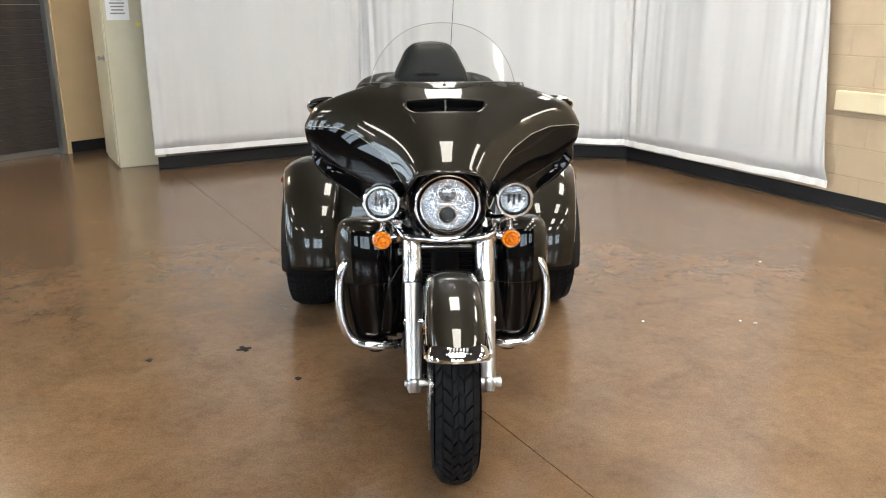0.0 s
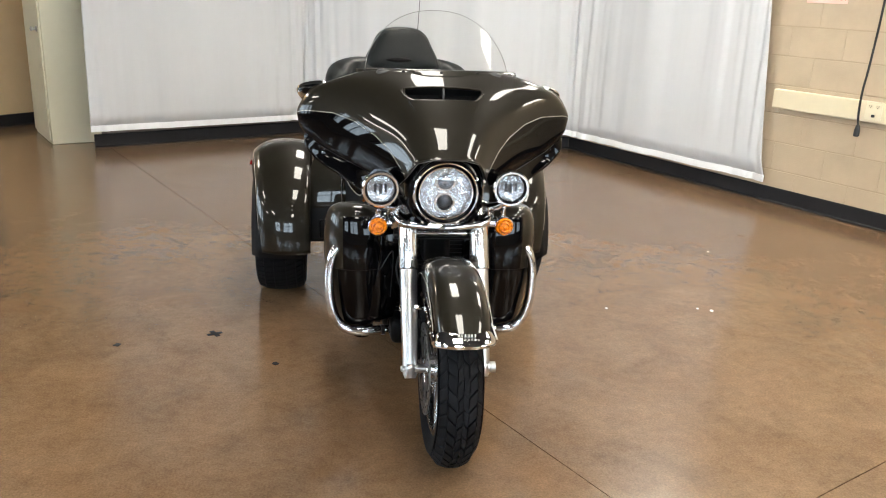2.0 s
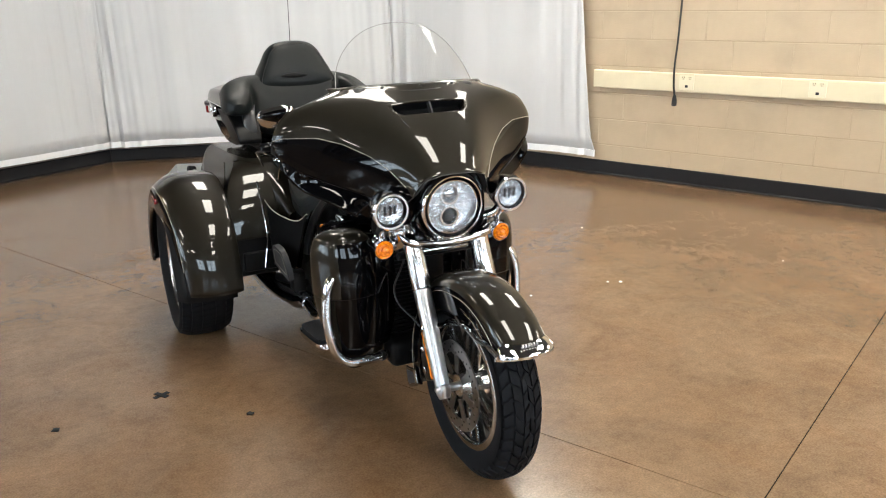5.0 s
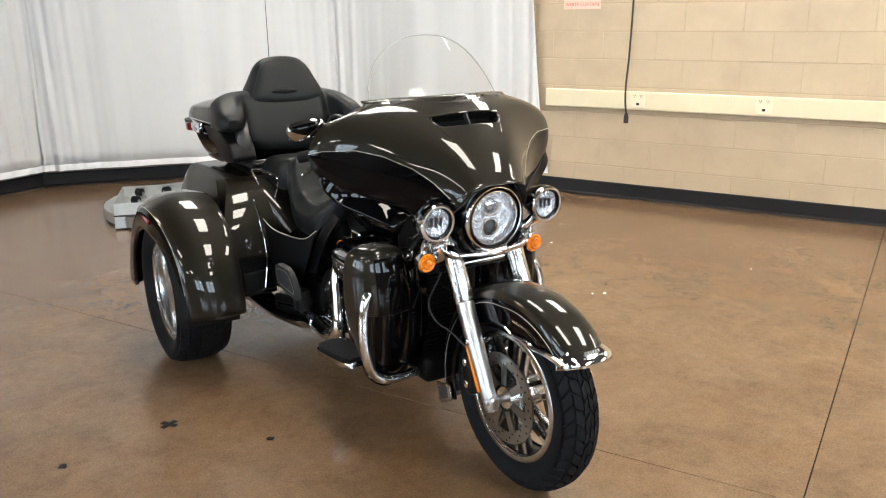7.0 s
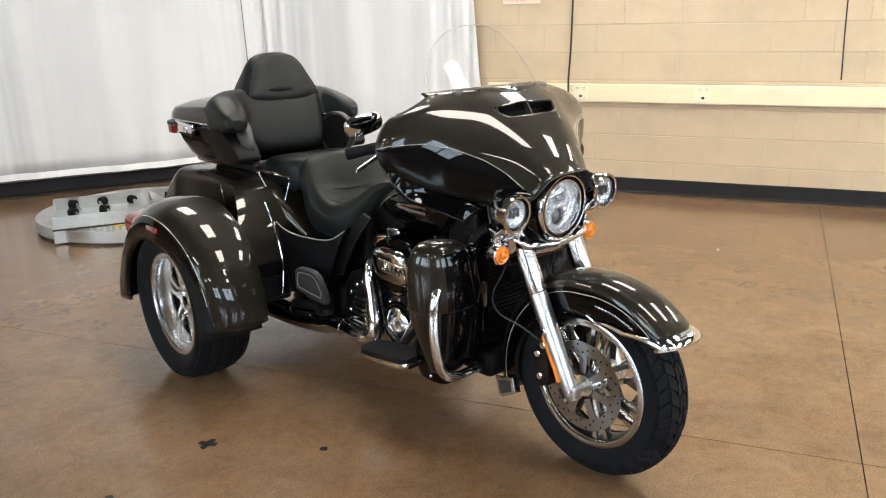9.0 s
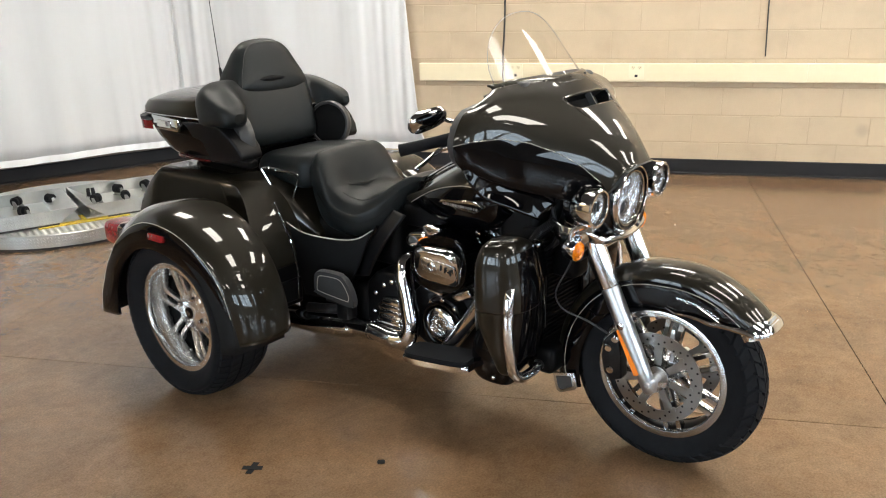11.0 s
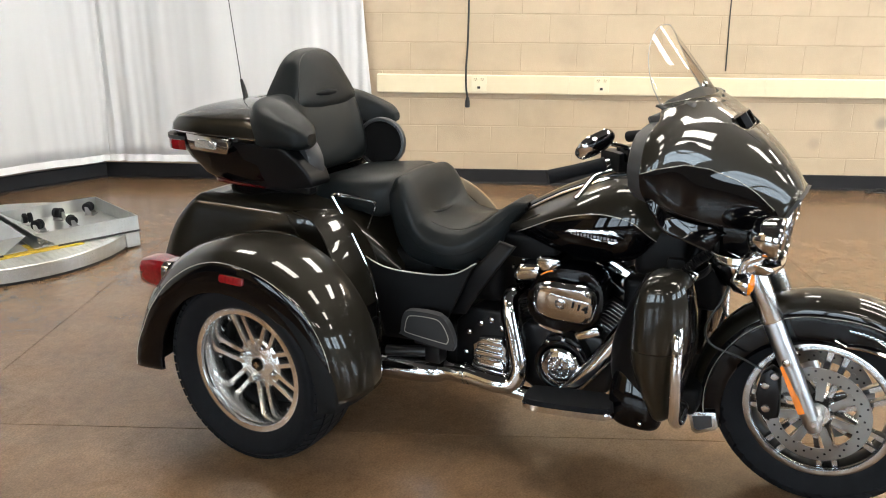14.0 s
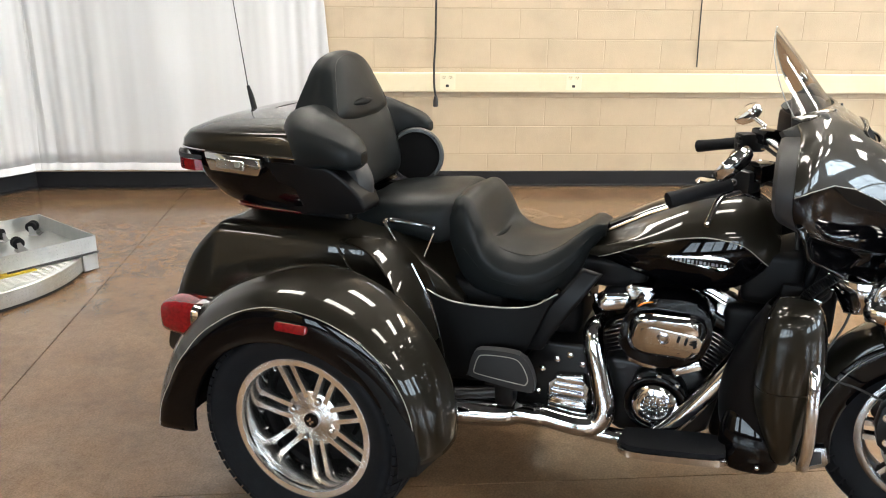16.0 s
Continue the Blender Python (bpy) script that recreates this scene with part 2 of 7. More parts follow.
PAPER = mat("white_paper", (0.8, 0.8, 0.8), 0.8)
INK = mat("grey_ink", (0.25, 0.25, 0.25), 0.8)
LAMP = glow("fluorescent_diffuser", (1.0, 0.945, 0.84), 26.0)
DAYLIGHT = glow("pale_sky", (0.74, 0.87, 1.0), 11.5)
GLASS = clear("window_glass", (0.95, 0.97, 0.97))
BLACKRUB = mat("black_cord_rubber", (0.012, 0.012, 0.012), 0.5)
TAPE = mat("black_tape", (0.010, 0.010, 0.011), 0.7, spec=0.1)
SPECK = mat("pale_paint_fleck", (0.75, 0.7, 0.62), 0.7)
ASPHALT = mat("asphalt", (0.06, 0.06, 0.06), 0.9, var=0.2, scale=3)


# ---------------------------------------------------------------- the room
C1, C2 = Vector((2.10, 4.03, 0)), Vector((-0.60, 4.72, 0))
W1_DIR = Vector((0.429, -0.903, 0)).normalized()
W2_END = Vector((-2.37, 3.74, 0))
CEILING = 3.75


def wall_frame(p, q):
    """Pose with x along the wall from p to q, y out of the room (to the left of the way), z up."""
    d = (Vector(q) - Vector(p)).normalized()
    return Matrix.Translation(p) @ Matrix.Rotation(math.atan2(d.y, d.x), 4, "Z"), (Vector(q) - Vector(p)).length


def wall(name, p, q, material, holes=(), height=CEILING, label=""):
    """A thick wall with its room face from p to q; the room lies to the right of that way. Holes: (x0, x1, z0, z1)."""
    m, n = wall_frame(p, q)
    bm = B()
    xs = sorted({0.0, n, *[h[0] for h in holes], *[h[1] for h in holes]})
    for a, b in zip(xs, xs[1:]):
        cuts = [h for h in holes if h[0] <= a and h[1] >= b]
        zs = [(0, height)] if not cuts else [(0, cuts[0][2]), (cuts[0][3], height)]
        for z0, z1 in zs:
            if z1 - z0 > 0.001:
                box(bm, ((a + b) / 2, 0.1, (z0 + z1) / 2), (b - a, 0.2, z1 - z0), m)
    return tagged(part(name, bm, material, None, "", False), label or "plain painted interior wall", "wall", kind="structure"), m, n


P2 = C1 + W1_DIR * 14.2
P3, P4, P5, P6 = Vector((-9.5, -8.8, 0)), Vector((-6.4, 1.603, 0)), Vector((-3.1, 5.3, 0)), Vector((-2.70, 5.15, 0))
ND0 = (P5 - P4).length
WIN5 = ((0.9, 2.3), (2.9, 4.3), (4.9, 6.1), (6.5, 9.1), (9.5, 10.6))
wall_1, M1, N1 = wall("wall_1", C1, P2, MORTAR, label="tan painted concrete block wall")
W2_OUT = W2_END + (W2_END - C2).normalized() * 0.12
wall("wall_2", W2_END, C2, BACKWALL)
wall("wall_3", C2, C1, BACKWALL)
wall("wall_4", P2, P3, PALEWALL, [(1.2 + 3.4 * i, 3.6 + 3.4 * i, 1.0, 2.9) for i in range(4)])
wall("wall_5", P3, P4, BACKWALL, [(x0, x1, 0.6, 2.8) for x0, x1 in WIN5], label="block wall with a row of tall windows")
_, MD, ND = wall("wall_6", P4, P5, TAN, [(ND0 - 3.27, ND0 - 0.87, 0.0, 2.4)], label="tan painted wall beside the roller door")
wall("wall_7", P5, P6, TAN)
wall("wall_8", P6, W2_END + Vector((0.0, 0.2, 0)), TAN)

# ground outside and ceiling
bm = B()
box(bm, (0, 0, -0.35), (600, 600, 0.1))
tagged(part("ground", bm, ASPHALT, None, "", False), "grey asphalt outside the windows", "ground", kind="structure")
bm = B()
box(bm, (0, -2, CEILING + 0.06), (26, 20, 0.12))
tagged(part("ceiling", bm, CEIL, None, "", False), "dark painted ceiling", "ceiling", kind="structure")

# floor: slabs with saw-cut joints over a dark bed
bm = B()
box(bm, (0, -2, -0.16), (26, 20, 0.24))
floor = tagged(part("floor", bm, BLACKBASE, None, "", False), "brown stained and sealed concrete floor with saw-cut joints", "floor", kind="structure")
JOINT, SLAB, GAP = Vector((0.655, -2.283, 0)), 3.86, 0.0042
slab_mesh = None
for i in range(-4, 4):
    for j in range(-4, 5):
        m = Matrix.Translation(JOINT) @ Matrix.Rotation(radians(26.6), 4, "Z") @ Matrix.Translation(((i + 0.5) * SLAB, (j + 0.5) * SLAB, -0.02))
        if slab_mesh is None:
            bm = B()
            box(bm, (0, 0, 0), (SLAB - GAP, SLAB - GAP, 0.04))
            slab_mesh = mesh_of(bm, "slab", FLOOR, False)
        if -12 < m.translation.x < 11 and -11 < m.translation.y < 8:
            ob = new("slab", slab_mesh)
            ob.matrix_basis, ob.parent = m, floor

# ceiling lights: rows of two-by-four troffers
bm = B()
box(bm, (0, 0, 0), (0.62, 1.24, 0.05), None, 0.006, 1)
frame_mesh = mesh_of(bm, "frame", STEEL, False)
bm = B()
box(bm, (0, 0, -0.03), (0.56, 1.18, 0.02), None, 0.003, 1)
diff_mesh = mesh_of(bm, "diffuser", LAMP, False)
troffer = thing("ceiling_light", "recessed fluorescent ceiling light with a white diffuser", "ceiling light", "ceiling lights", at=(0.10, -7.4, CEILING - 0.03))
for nm, me in (("frame", frame_mesh), ("diffuser", diff_mesh)):
    ob = new(nm, me)
    ob.parent = troffer
# Those at (-4.7, 2.9) and (2.5, 1.8) are added to brighten door and floor.
spots = [(0.10, -7.4 + 2.3 * j) for j in range(1, 5)] + [(2.5, -7.4 + 2.3 * j) for j in range(5)] + [(-4.7, 2.9), (-4.6, -6.6), (-4.8, -2.2), (-7.4, -6.6), (-7.4, -3.2), (4.9, -7.4), (4.9, -5.1), (4.9, -2.8)]
for x, y in spots:
    copy_thing(troffer, pose(x, y, CEILING - 0.03))

# windows: frames and panes in the two far walls
bm = B()
for a, b, c, d in ((-0.7, 0.7, -1.15, -1.09), (-0.7, 0.7, 1.09, 1.15), (-0.7, -0.64, -1.09, 1.09), (0.64, 0.7, -1.09, 1.09), (-0.03, 0.03, -1.09, 1.09), (-0.64, -0.03, 0.30, 0.35), (0.03, 0.64, 0.30, 0.35)):
    box(bm, ((a + b) / 2, 0, (c + d) / 2), (b - a, 0.06, d - c))
wf = mesh_of(bm, "window_frame", STEEL, False)
bm = B()
box(bm, (0, 0, 0), (1.28, 0.008, 2.18))
wp = mesh_of(bm, "pane", GLASS, False)
M5, _ = wall_frame(P3, P4)
M4, _ = wall_frame(P2, P3)
for k, (mw, x, wz, wx, hz) in enumerate([(M5, (a + b) / 2, 1.7, b - a, 2.2) for a, b in WIN5] + [(M4, 2.4 + 3.4 * i, 1.95, 2.4, 1.9) for i in range(4)]):
    w = thing(f"window_{k + 1}", "tall window in a grey metal frame", "window", "windows", "structure")
    w.matrix_basis = mw @ Matrix.Translation((x, 0.1, wz)) @ Matrix.Diagonal((wx / 1.4, 1, hz / 2.3, 1))
    for nm, me in (("window_frame", wf), ("pane", wp)):
        ob = new(nm, me)
        ob.parent = w
        if nm == "pane":
            ob.visible_shadow = False

# bright hazy daylight outside the windows
for mw, n in ((M5, (P4 - P3).length), (M4, (P3 - P2).length)):
    bm = B()
    box(bm, (n / 2, 3.0, 2.6), (n + 6, 0.02, 6.2), mw)
    tagged(part("backdrop", bm, DAYLIGHT, None, "", False), "pale overcast sky outside the windows", "sky", kind="structure")

# black base along the walls
for k, (p, q) in enumerate(((W2_OUT, C2), (C2, C1), (C1, P2), (P4, P4 + (P5 - P4) * ((ND - 3.32) / ND)), (P4 + (P5 - P4) * ((ND - 0.84) / ND), P5))):
    m, n = wall_frame(p, q)
    bm = B()
    prism(bm, [(0.0, 0.0), (-0.022, 0.0), (-0.022, 0.012), (-0.012, 0.02), (-0.012, 0.118), (-0.008, 0.125), (0.0, 0.125)], 0.0, n - 0.012, "x", 0, 1, m)
    tagged(part("baseboard", bm, BLACKBASE, None, "", False), "black rubber base at the foot of the wall", "baseboard", kind="structure")

# raceway, outlets, cords and sign on the block wall
raceway = thing("wire_raceway", "cream painted wire raceway along the block wall", "raceway")
x = 2.32
while x < N1 - 0.4:
    bm = B()
    prism(bm, [(-0.001, 0.745), (-0.045, 0.745), (-0.05, 0.752), (-0.05, 0.881), (-0.045, 0.888), (-0.001, 0.888)], x, min(x + 1.523, N1 - 0.3), "x", 0, 1, M1)
    part("cover", bm, RACEWAY, raceway, "", False)
    x += 1.5245


def outlet(x):
    o = thing("wall_outlet", "cream double wall outlet set in the raceway", "outlet", "outlets on the raceway")
    o.matrix_basis = M1 @ Matrix.Translation((x, -0.053, 0.828))
    bm = B()
    prism(bm, rounded(0, 0, 0.118, 0.125, 0.006, 2), -0.003, 0.003, "y", 0.0015, 1)
    part("plate", bm, CREAM, o)
    for sx in (-0.026, 0.026):
        bm = B()
        prism(bm, rounded(sx, 0.03, 0.036, 0.03, 0.010, 3), -0.006, -0.002, "y", 0.001, 1)
        f = part("socket", bm, RACEWAY, o)
        bm = B()
        for dx, dz, w, h in ((-0.007, 0.033, 0.003, 0.010), (0.007, 0.033, 0.003, 0.012), (0, 0.021, 0.005, 0.005)):
            box(bm, (sx + dx, -0.0062, dz), (w, 0.002, h))
        part("slots", bm, BLACKRUB, f, "", False)
    bm = B()
    prism(bm, rounded(0.0, -0.035, 0.024, 0.02, 0.004, 2), -0.006, -0.002, "y", 0.001, 1)
    part("breaker_button", bm, BLACKRUB, o)


def along(p):
    return (M1.inverted() @ Vector((*p, 0))).x


X_OUT1, X_OUT2 = along((3.40, 1.18)), along((3.82, 0.31))
outlet(X_OUT1)
outlet(X_OUT2)


def cord(name, label, pts, r, plug=True):
    o = thing(name, label, "cord")
    o.matrix_basis = M1
    bm = B()
    tube(bm, pts, r, 8, 40)
    part("cable", bm, BLACKRUB, o)
    if plug:
        bm = B()
        x, y, z = pts[-1]
        lathe(bm, [(0, 0.006), (0.012, 0.013), (0.045, 0.020), (0.085, 0.020), (0.09, 0.012)], pose(x, y, z + 0.01, 0, 90, 0), 12)
        part("plug", bm, BLACKRUB, o)


xc = X_OUT1 - 0.10
cord("hanging_power_cord", "black power cord hanging down the block wall, ending in a plug", [(xc + 0.03, -0.03, CEILING), (xc + 0.015, -0.02, 2.2), (xc + 0.012, -0.03, 1.55), (xc + 0.008, -0.055, 1.15), (xc - 0.002, -0.066, 0.95), (xc, -0.066, 0.80), (xc + 0.012, -0.064, 0.715)], 0.008)
xd = 5.058
cord("thin_hanging_cord", "thin dark cord hanging down the block wall", [(xd - 0.01, -0.016, CEILING), (xd - 0.012, -0.016, 2.0), (xd - 0.012, -0.016, 1.4), (xd, -0.014, 0.94)], 0.005, False)

sign = thing("paper_sign", "pink paper sign with red lettering on the block wall", "sign")
sign.matrix_basis = M1 @ Matrix.Translation((2.607, -0.012, 1.632))
bm = B()
box(bm, (0, 0, 0), (0.32, 0.002, 0.20))
part("sheet", bm, PINK, sign, "", False)


def lettering(text, size, material, parent, m, name="lettering", bold=0.0):
    cu = bpy.data.curves.new(name, "FONT")
    cu.body, cu.size, cu.align_x, cu.align_y, cu.extrude = text, size, "CENTER", "CENTER", 0.0006
    cu.offset = bold
    tmp = bpy.data.objects.new("tmp", cu)
    scene.collection.objects.link(tmp)
    me = bpy.data.meshes.new_from_object(tmp)
    bpy.data.objects.remove(tmp)
    me.materials.append(material)
    ob = new(name, me)
    ob.parent, ob.matrix_basis = parent, m
    return ob


lettering("WHITE CURTAIN", 0.038, RED_INK, sign, pose(0, -0.002, -0.065, 90, 0, 0))
bm = B()
for k in range(2):
    box(bm, (0, -0.0016, 0.055 - 0.06 * k), (0.22 - 0.05 * k, 0.001, 0.028))
part("print_bars", bm, RED_INK, sign, "", False)


# ---------------------------------------------------------------- curtains
def curtain(name, p, q, label, z0=0.165, lean=(0, 0), folds=1.0, seed=0, gather=(0, 0)):
    m, n = wall_frame(p, q)
    bm = B()
    nu, nv = max(30, int(n * 70)), 30
    rings = []
    for j in range(nv + 1):
        t = j / nv
        z = z0 + 0.05 + t * (CEILING - 0.3 - z0)
        row = []
        for i in range(nu + 1):
            x = i / nu
            xx = lean[0] * t * (1 - x) + lean[1] * t ** 0.5 * x + x * n
            f = noise.noise(Vector((xx * 1.7, seed, z * 0.18))) * 0.042 + noise.noise(Vector((xx * 5.0 + 9, seed, z * 0.30))) * 0.020
            g = noise.noise(Vector((xx * 1.1, seed + 5, z * 1.6))) * 0.010
            pleat = gather[0] * math.exp(-x * n / 0.22) + gather[1] * math.exp(-(1 - x) * n / 0.22)
            k = pleat * (math.sin(xx * 46 + 1.5 * math.sin(z * 1.3 + seed)) + 0.6 * math.sin(xx * 83 + z))
            row.append(m @ Vector((xx, -0.090 + (f + g) * folds + k, z)))
        rings.append(row)
    skin(bm, rings)
    c = tagged(part(name, bm, CURTAIN, None, "", True, 0.003), label, "curtain", "white curtains")
    bm = B()
    hem = []
    for dz in (0.0, 0.055):
        for off in ((-0.006, 0.006) if dz == 0 else (0.006, -0.006)):
            hem.append((dz, off))
    rows = []
    for i in range(nu + 1):
        base = rings[0][i]
        out = (m.to_3x3() @ Vector((0, 1, 0)))
        rows.append([base + out * o + Vector((0, 0, dz - 0.05)) for dz, o in hem])
    skin(bm, rows, True, True)
    part("hem", bm, HEM, c, "stitched white hem at the foot")
    return c


CUR_END = C1 + W1_DIR * ((Vector((3.10, 1.88, 0)) - C1).length)
curtain("curtain", C1 + Vector((-0.02, -0.06, 0)), CUR_END, "white cloth curtain hanging before the block wall", lean=(0, -0.24), folds=1.7, seed=3, gather=(0.020, 0.014))
curtain("curtain", C2 + Vector((0.03, -0.06, 0)), C1 + Vector((-0.03, -0.05, 0)), "white cloth curtain across the corner", folds=1.6, seed=11, gather=(0.022, 0.012))
curtain("curtain", W2_END + Vector((-0.14, -0.09, 0)), C2 + Vector((-0.01, -0.06, 0)), "white cloth curtain with a straight side edge", lean=(0.03, 0), folds=0.5, seed=23, gather=(0.006, 0.018))

# ---------------------------------------------------------------- cabinet, door and marks
cab_dir = Vector((0.426, 0.215, 0)).normalized()
cab = thing("steel_cabinet", "tall beige painted steel cabinet beside the curtain", "cabinet")
cab.matrix_basis = Matrix.Translation((-2.883, 3.814, 0)) @ Matrix.Rotation(math.atan2(cab_dir.y, cab_dir.x), 4, "Z")
bm = B()
box(bm, (0.235, 0.39, 1.0), (0.47, 0.78, 2.0), None, 0.006, 1)
part("body", bm, BEIGE, cab)
bm = B()
box(bm, (-0.008, 0.39, 1.0), (0.014, 0.74, 1.92), None, 0.004, 1)
d = part("door", bm, BEIGE, cab)
bm = B()
lathe(bm, [(0, 0.004), (0.004, 0.026), (0.012, 0.024), (0.016, 0.012), (0.035, 0.012), (0.04, 0.019), (0.055, 0.02), (0.06, 0.004)], pose(-0.015, 0.09, 1.03, 0, 0, 180), 20)
part("knob", bm, STEEL, d, "round steel knob")
for nm, c, s, ml in (("notice", (0.13, -0.002, 1.51), (0.2, 0.002, 0.28), PAPER), ("sticky_note", (0.30, -0.002, 1.33), (0.05, 0.002, 0.03), mat("yellow_paper", (0.75, 0.62, 0.15), 0.7))):
    nt_ = thing(nm, "white printed sheet taped to the beige cabinet" if nm == "notice" else "small yellow note on the beige cabinet", "paper")
    nt_.matrix_basis = cab.matrix_basis.copy()
    bm = B()
    box(bm, c, s)
    part("sheet", bm, ml, nt_, "", False)
    if nm == "notice":
        bm = B()
        for k in range(7):
            box(bm, (0.13, -0.0035, 1.61 - 0.03 * k), (0.13 - 0.012 * (k % 3), 0.001, 0.012))
        part("print_bars", bm, INK, nt_, "", False)

door = thing("door_1", "dark brown slatted roller door, closed", "door", kind="structure")
door.matrix_basis = MD @ Matrix.Translation((ND - 6.27, 0.10, 0))
bm = B()
box(bm, (4.18, 0.06, 0.03), (2.36, 0.05, 0.06), None, 0.004, 1)
part("bottom_bar", bm, STEEL, door, "grey steel bottom bar")
bm = B()
prism(bm, [(0.0335, 0), (0.03, 0.006), (0.03, 0.064), (0.0335, 0.070), (0.06, 0.07), (0.06, 0)], 3.0, 5.36, "x", 0, 1)
slat = mesh_of(bm, "slat", DOORBROWN, False)
for k in range(32):
    ob = new("slat", slat)
    ob.parent, ob.location = door, (0, 0, 0.062 + 0.0725 * k)
bm = B()
box(bm, (5.38, 0.0, 1.2), (0.05, 0.14, 2.4), None, 0.004, 1)
part("guide_rail", bm, STEEL, door, "grey steel guide rail")


def cross_mark():
    c = thing("tape_cross", "small black tape cross stuck on the floor", "tape mark", at=(-0.880, -0.628, 0))
    for k, a in enumerate((26.6, 124.4)):
        bm = B()
        box(bm, (0, 0, 0.0012 + 0.0008 * k), (0.068, 0.021, 0.0012), Matrix.Rotation(radians(a), 4, "Z"))
        part("strip", bm, TAPE, c, "", False)


cross_mark()


def fleck(name, label, x, y, r, material, seed, cat):
    bm = B()
    rnd = random.Random(seed)
    n = 9
    pts = [(x + r * (0.6 + 0.5 * rnd.random()) * math.cos(2 * math.pi * i / n), y + r * (0.6 + 0.5 * rnd.random()) * math.sin(2 * math.pi * i / n)) for i in range(n)]
    prism(bm, pts, 0.0005, 0.003, "z")
    tagged(part(name, bm, material, None, "", False), label, cat)


fleck("floor_spot", "dark spot stuck on the concrete floor", -1.272, -0.732, 0.018, TAPE, 1, "spot")
fleck("floor_spot", "dark spot stuck on the concrete floor", -0.597, -0.948, 0.015, TAPE, 2, "spot")
for k, (x, y, r) in enumerate(((1.561, -0.433, 0.011), (1.02, -0.38, 0.007), (1.50, -0.40, 0.006), (2.6, -0.6, 0.006), (2.0, 0.55, 0.008))):
    fleck("paint_fleck", "pale paint fleck on the concrete floor", x, y, r, SPECK, 10 + k, "fleck")

# ================================================================ the motor trike
# Its front points to -y; the rear axle lies over the origin.
PAINT = mat("dark_brown_metallic_paint", (0.0105, 0.0088, 0.0058), 0.42, 0.3, 1.0, var=0.15, scale=900, spec=0.10)
BLACK = mat("gloss_black_paint", (0.0012, 0.0012, 0.0016), 0.5, 0.0, 1.0, spec=0.0)
SATIN = mat("satin_black_metal", (0.0045, 0.0045, 0.005), 0.32, 0.0, rvar=0.08, scale=30, spec=0.26)
BLACK.node_tree.nodes["Principled BSDF"].inputs["Coat IOR"].default_value = 1.33
PLASTIC = mat("grey_black_plastic", (0.020, 0.020, 0.021), 0.55, bump=0.08, bscale=500)
LEATHER = mat("black_seat_vinyl", (0.0046, 0.0062, 0.0068), 0.42, bump=0.10, bscale=420, rvar=0.08, scale=12, spec=0.21)
RUBBER = mat("black_tyre_rubber", (0.0055, 0.006, 0.0075), 0.72, spec=0.14, var=0.15, scale=25, bump=0.08, bscale=200)
CHROME = mat("chrome", (0.66, 0.66, 0.67), 0.06, 1.0)
POLISHED = mat("polished_aluminium", (0.80, 0.79, 0.77), 0.27, 1.0)
BRUSHED = mat("brushed_chrome", (0.64, 0.64, 0.64), 0.20, 1.0, rvar=0.05, scale=40)
BARREL = mat("mirror_polished_aluminium", (0.84, 0.84, 0.84), 0.20, 1.0)
LIP = mat("brushed_rim_aluminium", (0.84, 0.83, 0.82), 0.25, 1.0, rvar=0.04, scale=50)
SPOKE = mat("machined_alloy", (0.46, 0.46, 0.46), 0.2, 1.0)
CAST = mat("silver_cast_fork_paint", (0.52, 0.52, 0.53), 0.30, 1.0, rvar=0.06, scale=20)
SILVERED = mat("silvered_lamp_reflector", (0.92, 0.93, 0.95), 0.14, 0.82, bump=0.9, bscale=70)
DISC = mat("brushed_disc_steel", (0.25, 0.238, 0.225), 0.30, 1.0, rvar=0.02, scale=60)


def turned(m, amount):
    """Lathe-turned metal: highlights spread round the wheel's axis."""
    nt, L = m.node_tree, m.node_tree.links.new
    b = nt.nodes["Principled BSDF"]
    tg = nt.nodes.new("ShaderNodeTangent")
    tg.direction_type, tg.axis = "RADIAL", "X"
    b.inputs["Anisotropic"].default_value = amount
    L(tg.outputs[0], b.inputs["Tangent"])


turned(BARREL, 0.8)
turned(LIP, 0.75)
turned(DISC, 0.6)
AMBER = mat("amber_lens", (0.92, 0.17, 0.002), 0.12, 0.0, 0.25, var=0.6, scale=120, bump=0.3, bscale=110)
ORANGE = mat("orange_reflector", (0.85, 0.22, 0.02), 0.25, 0.0, 1.0, bump=0.15, bscale=500)
RED = mat("red_lens", (0.17, 0.004, 0.006), 0.10, 0.0, 0.5, var=0.25, scale=90)
FRAMEBLACK = mat("matte_black_frame_paint", (0.0022, 0.0022, 0.0026), 0.5, spec=0.12)
TRIMBLACK = mat("satin_black_plastic", (0.0030, 0.0030, 0.0035), 0.36, spec=0.16, bump=0.03, bscale=300)
DIMRED = mat("unlit_dark_red_lens", (0.06, 0.002, 0.003), 0.2, 0.0, 0.6)
SILVER = mat("silver_pinstripe", (0.36, 0.34, 0.29), 0.4, 0.2)
LENS = clear("clear_lamp_lens", (0.97, 0.98, 1.0), 0.02, 1.5)
SHIELD = clear("clear_windshield_plastic", (0.965, 0.965, 0.955), 0.0, 1.36)
PROJ_HI = mat("pale_projector_glass", (0.55, 0.57, 0.60), 0.08, 0.8, 1.0)
PROJ_LO = mat("dark_projector_glass", (0.03, 0.032, 0.036), 0.03, 0.0, 1.0)
VENTDARK = mat("matte_vent_black", (0.004, 0.004, 0.0045), 0.75, spec=0.2)
SPKRIM = mat("dark_grey_speaker_plastic", (0.028, 0.028, 0.029), 0.35)
MESHBLACK = mat("black_speaker_cloth", (0.006, 0.006, 0.0065), 0.9, bump=0.3, bscale=900, spec=0.1)
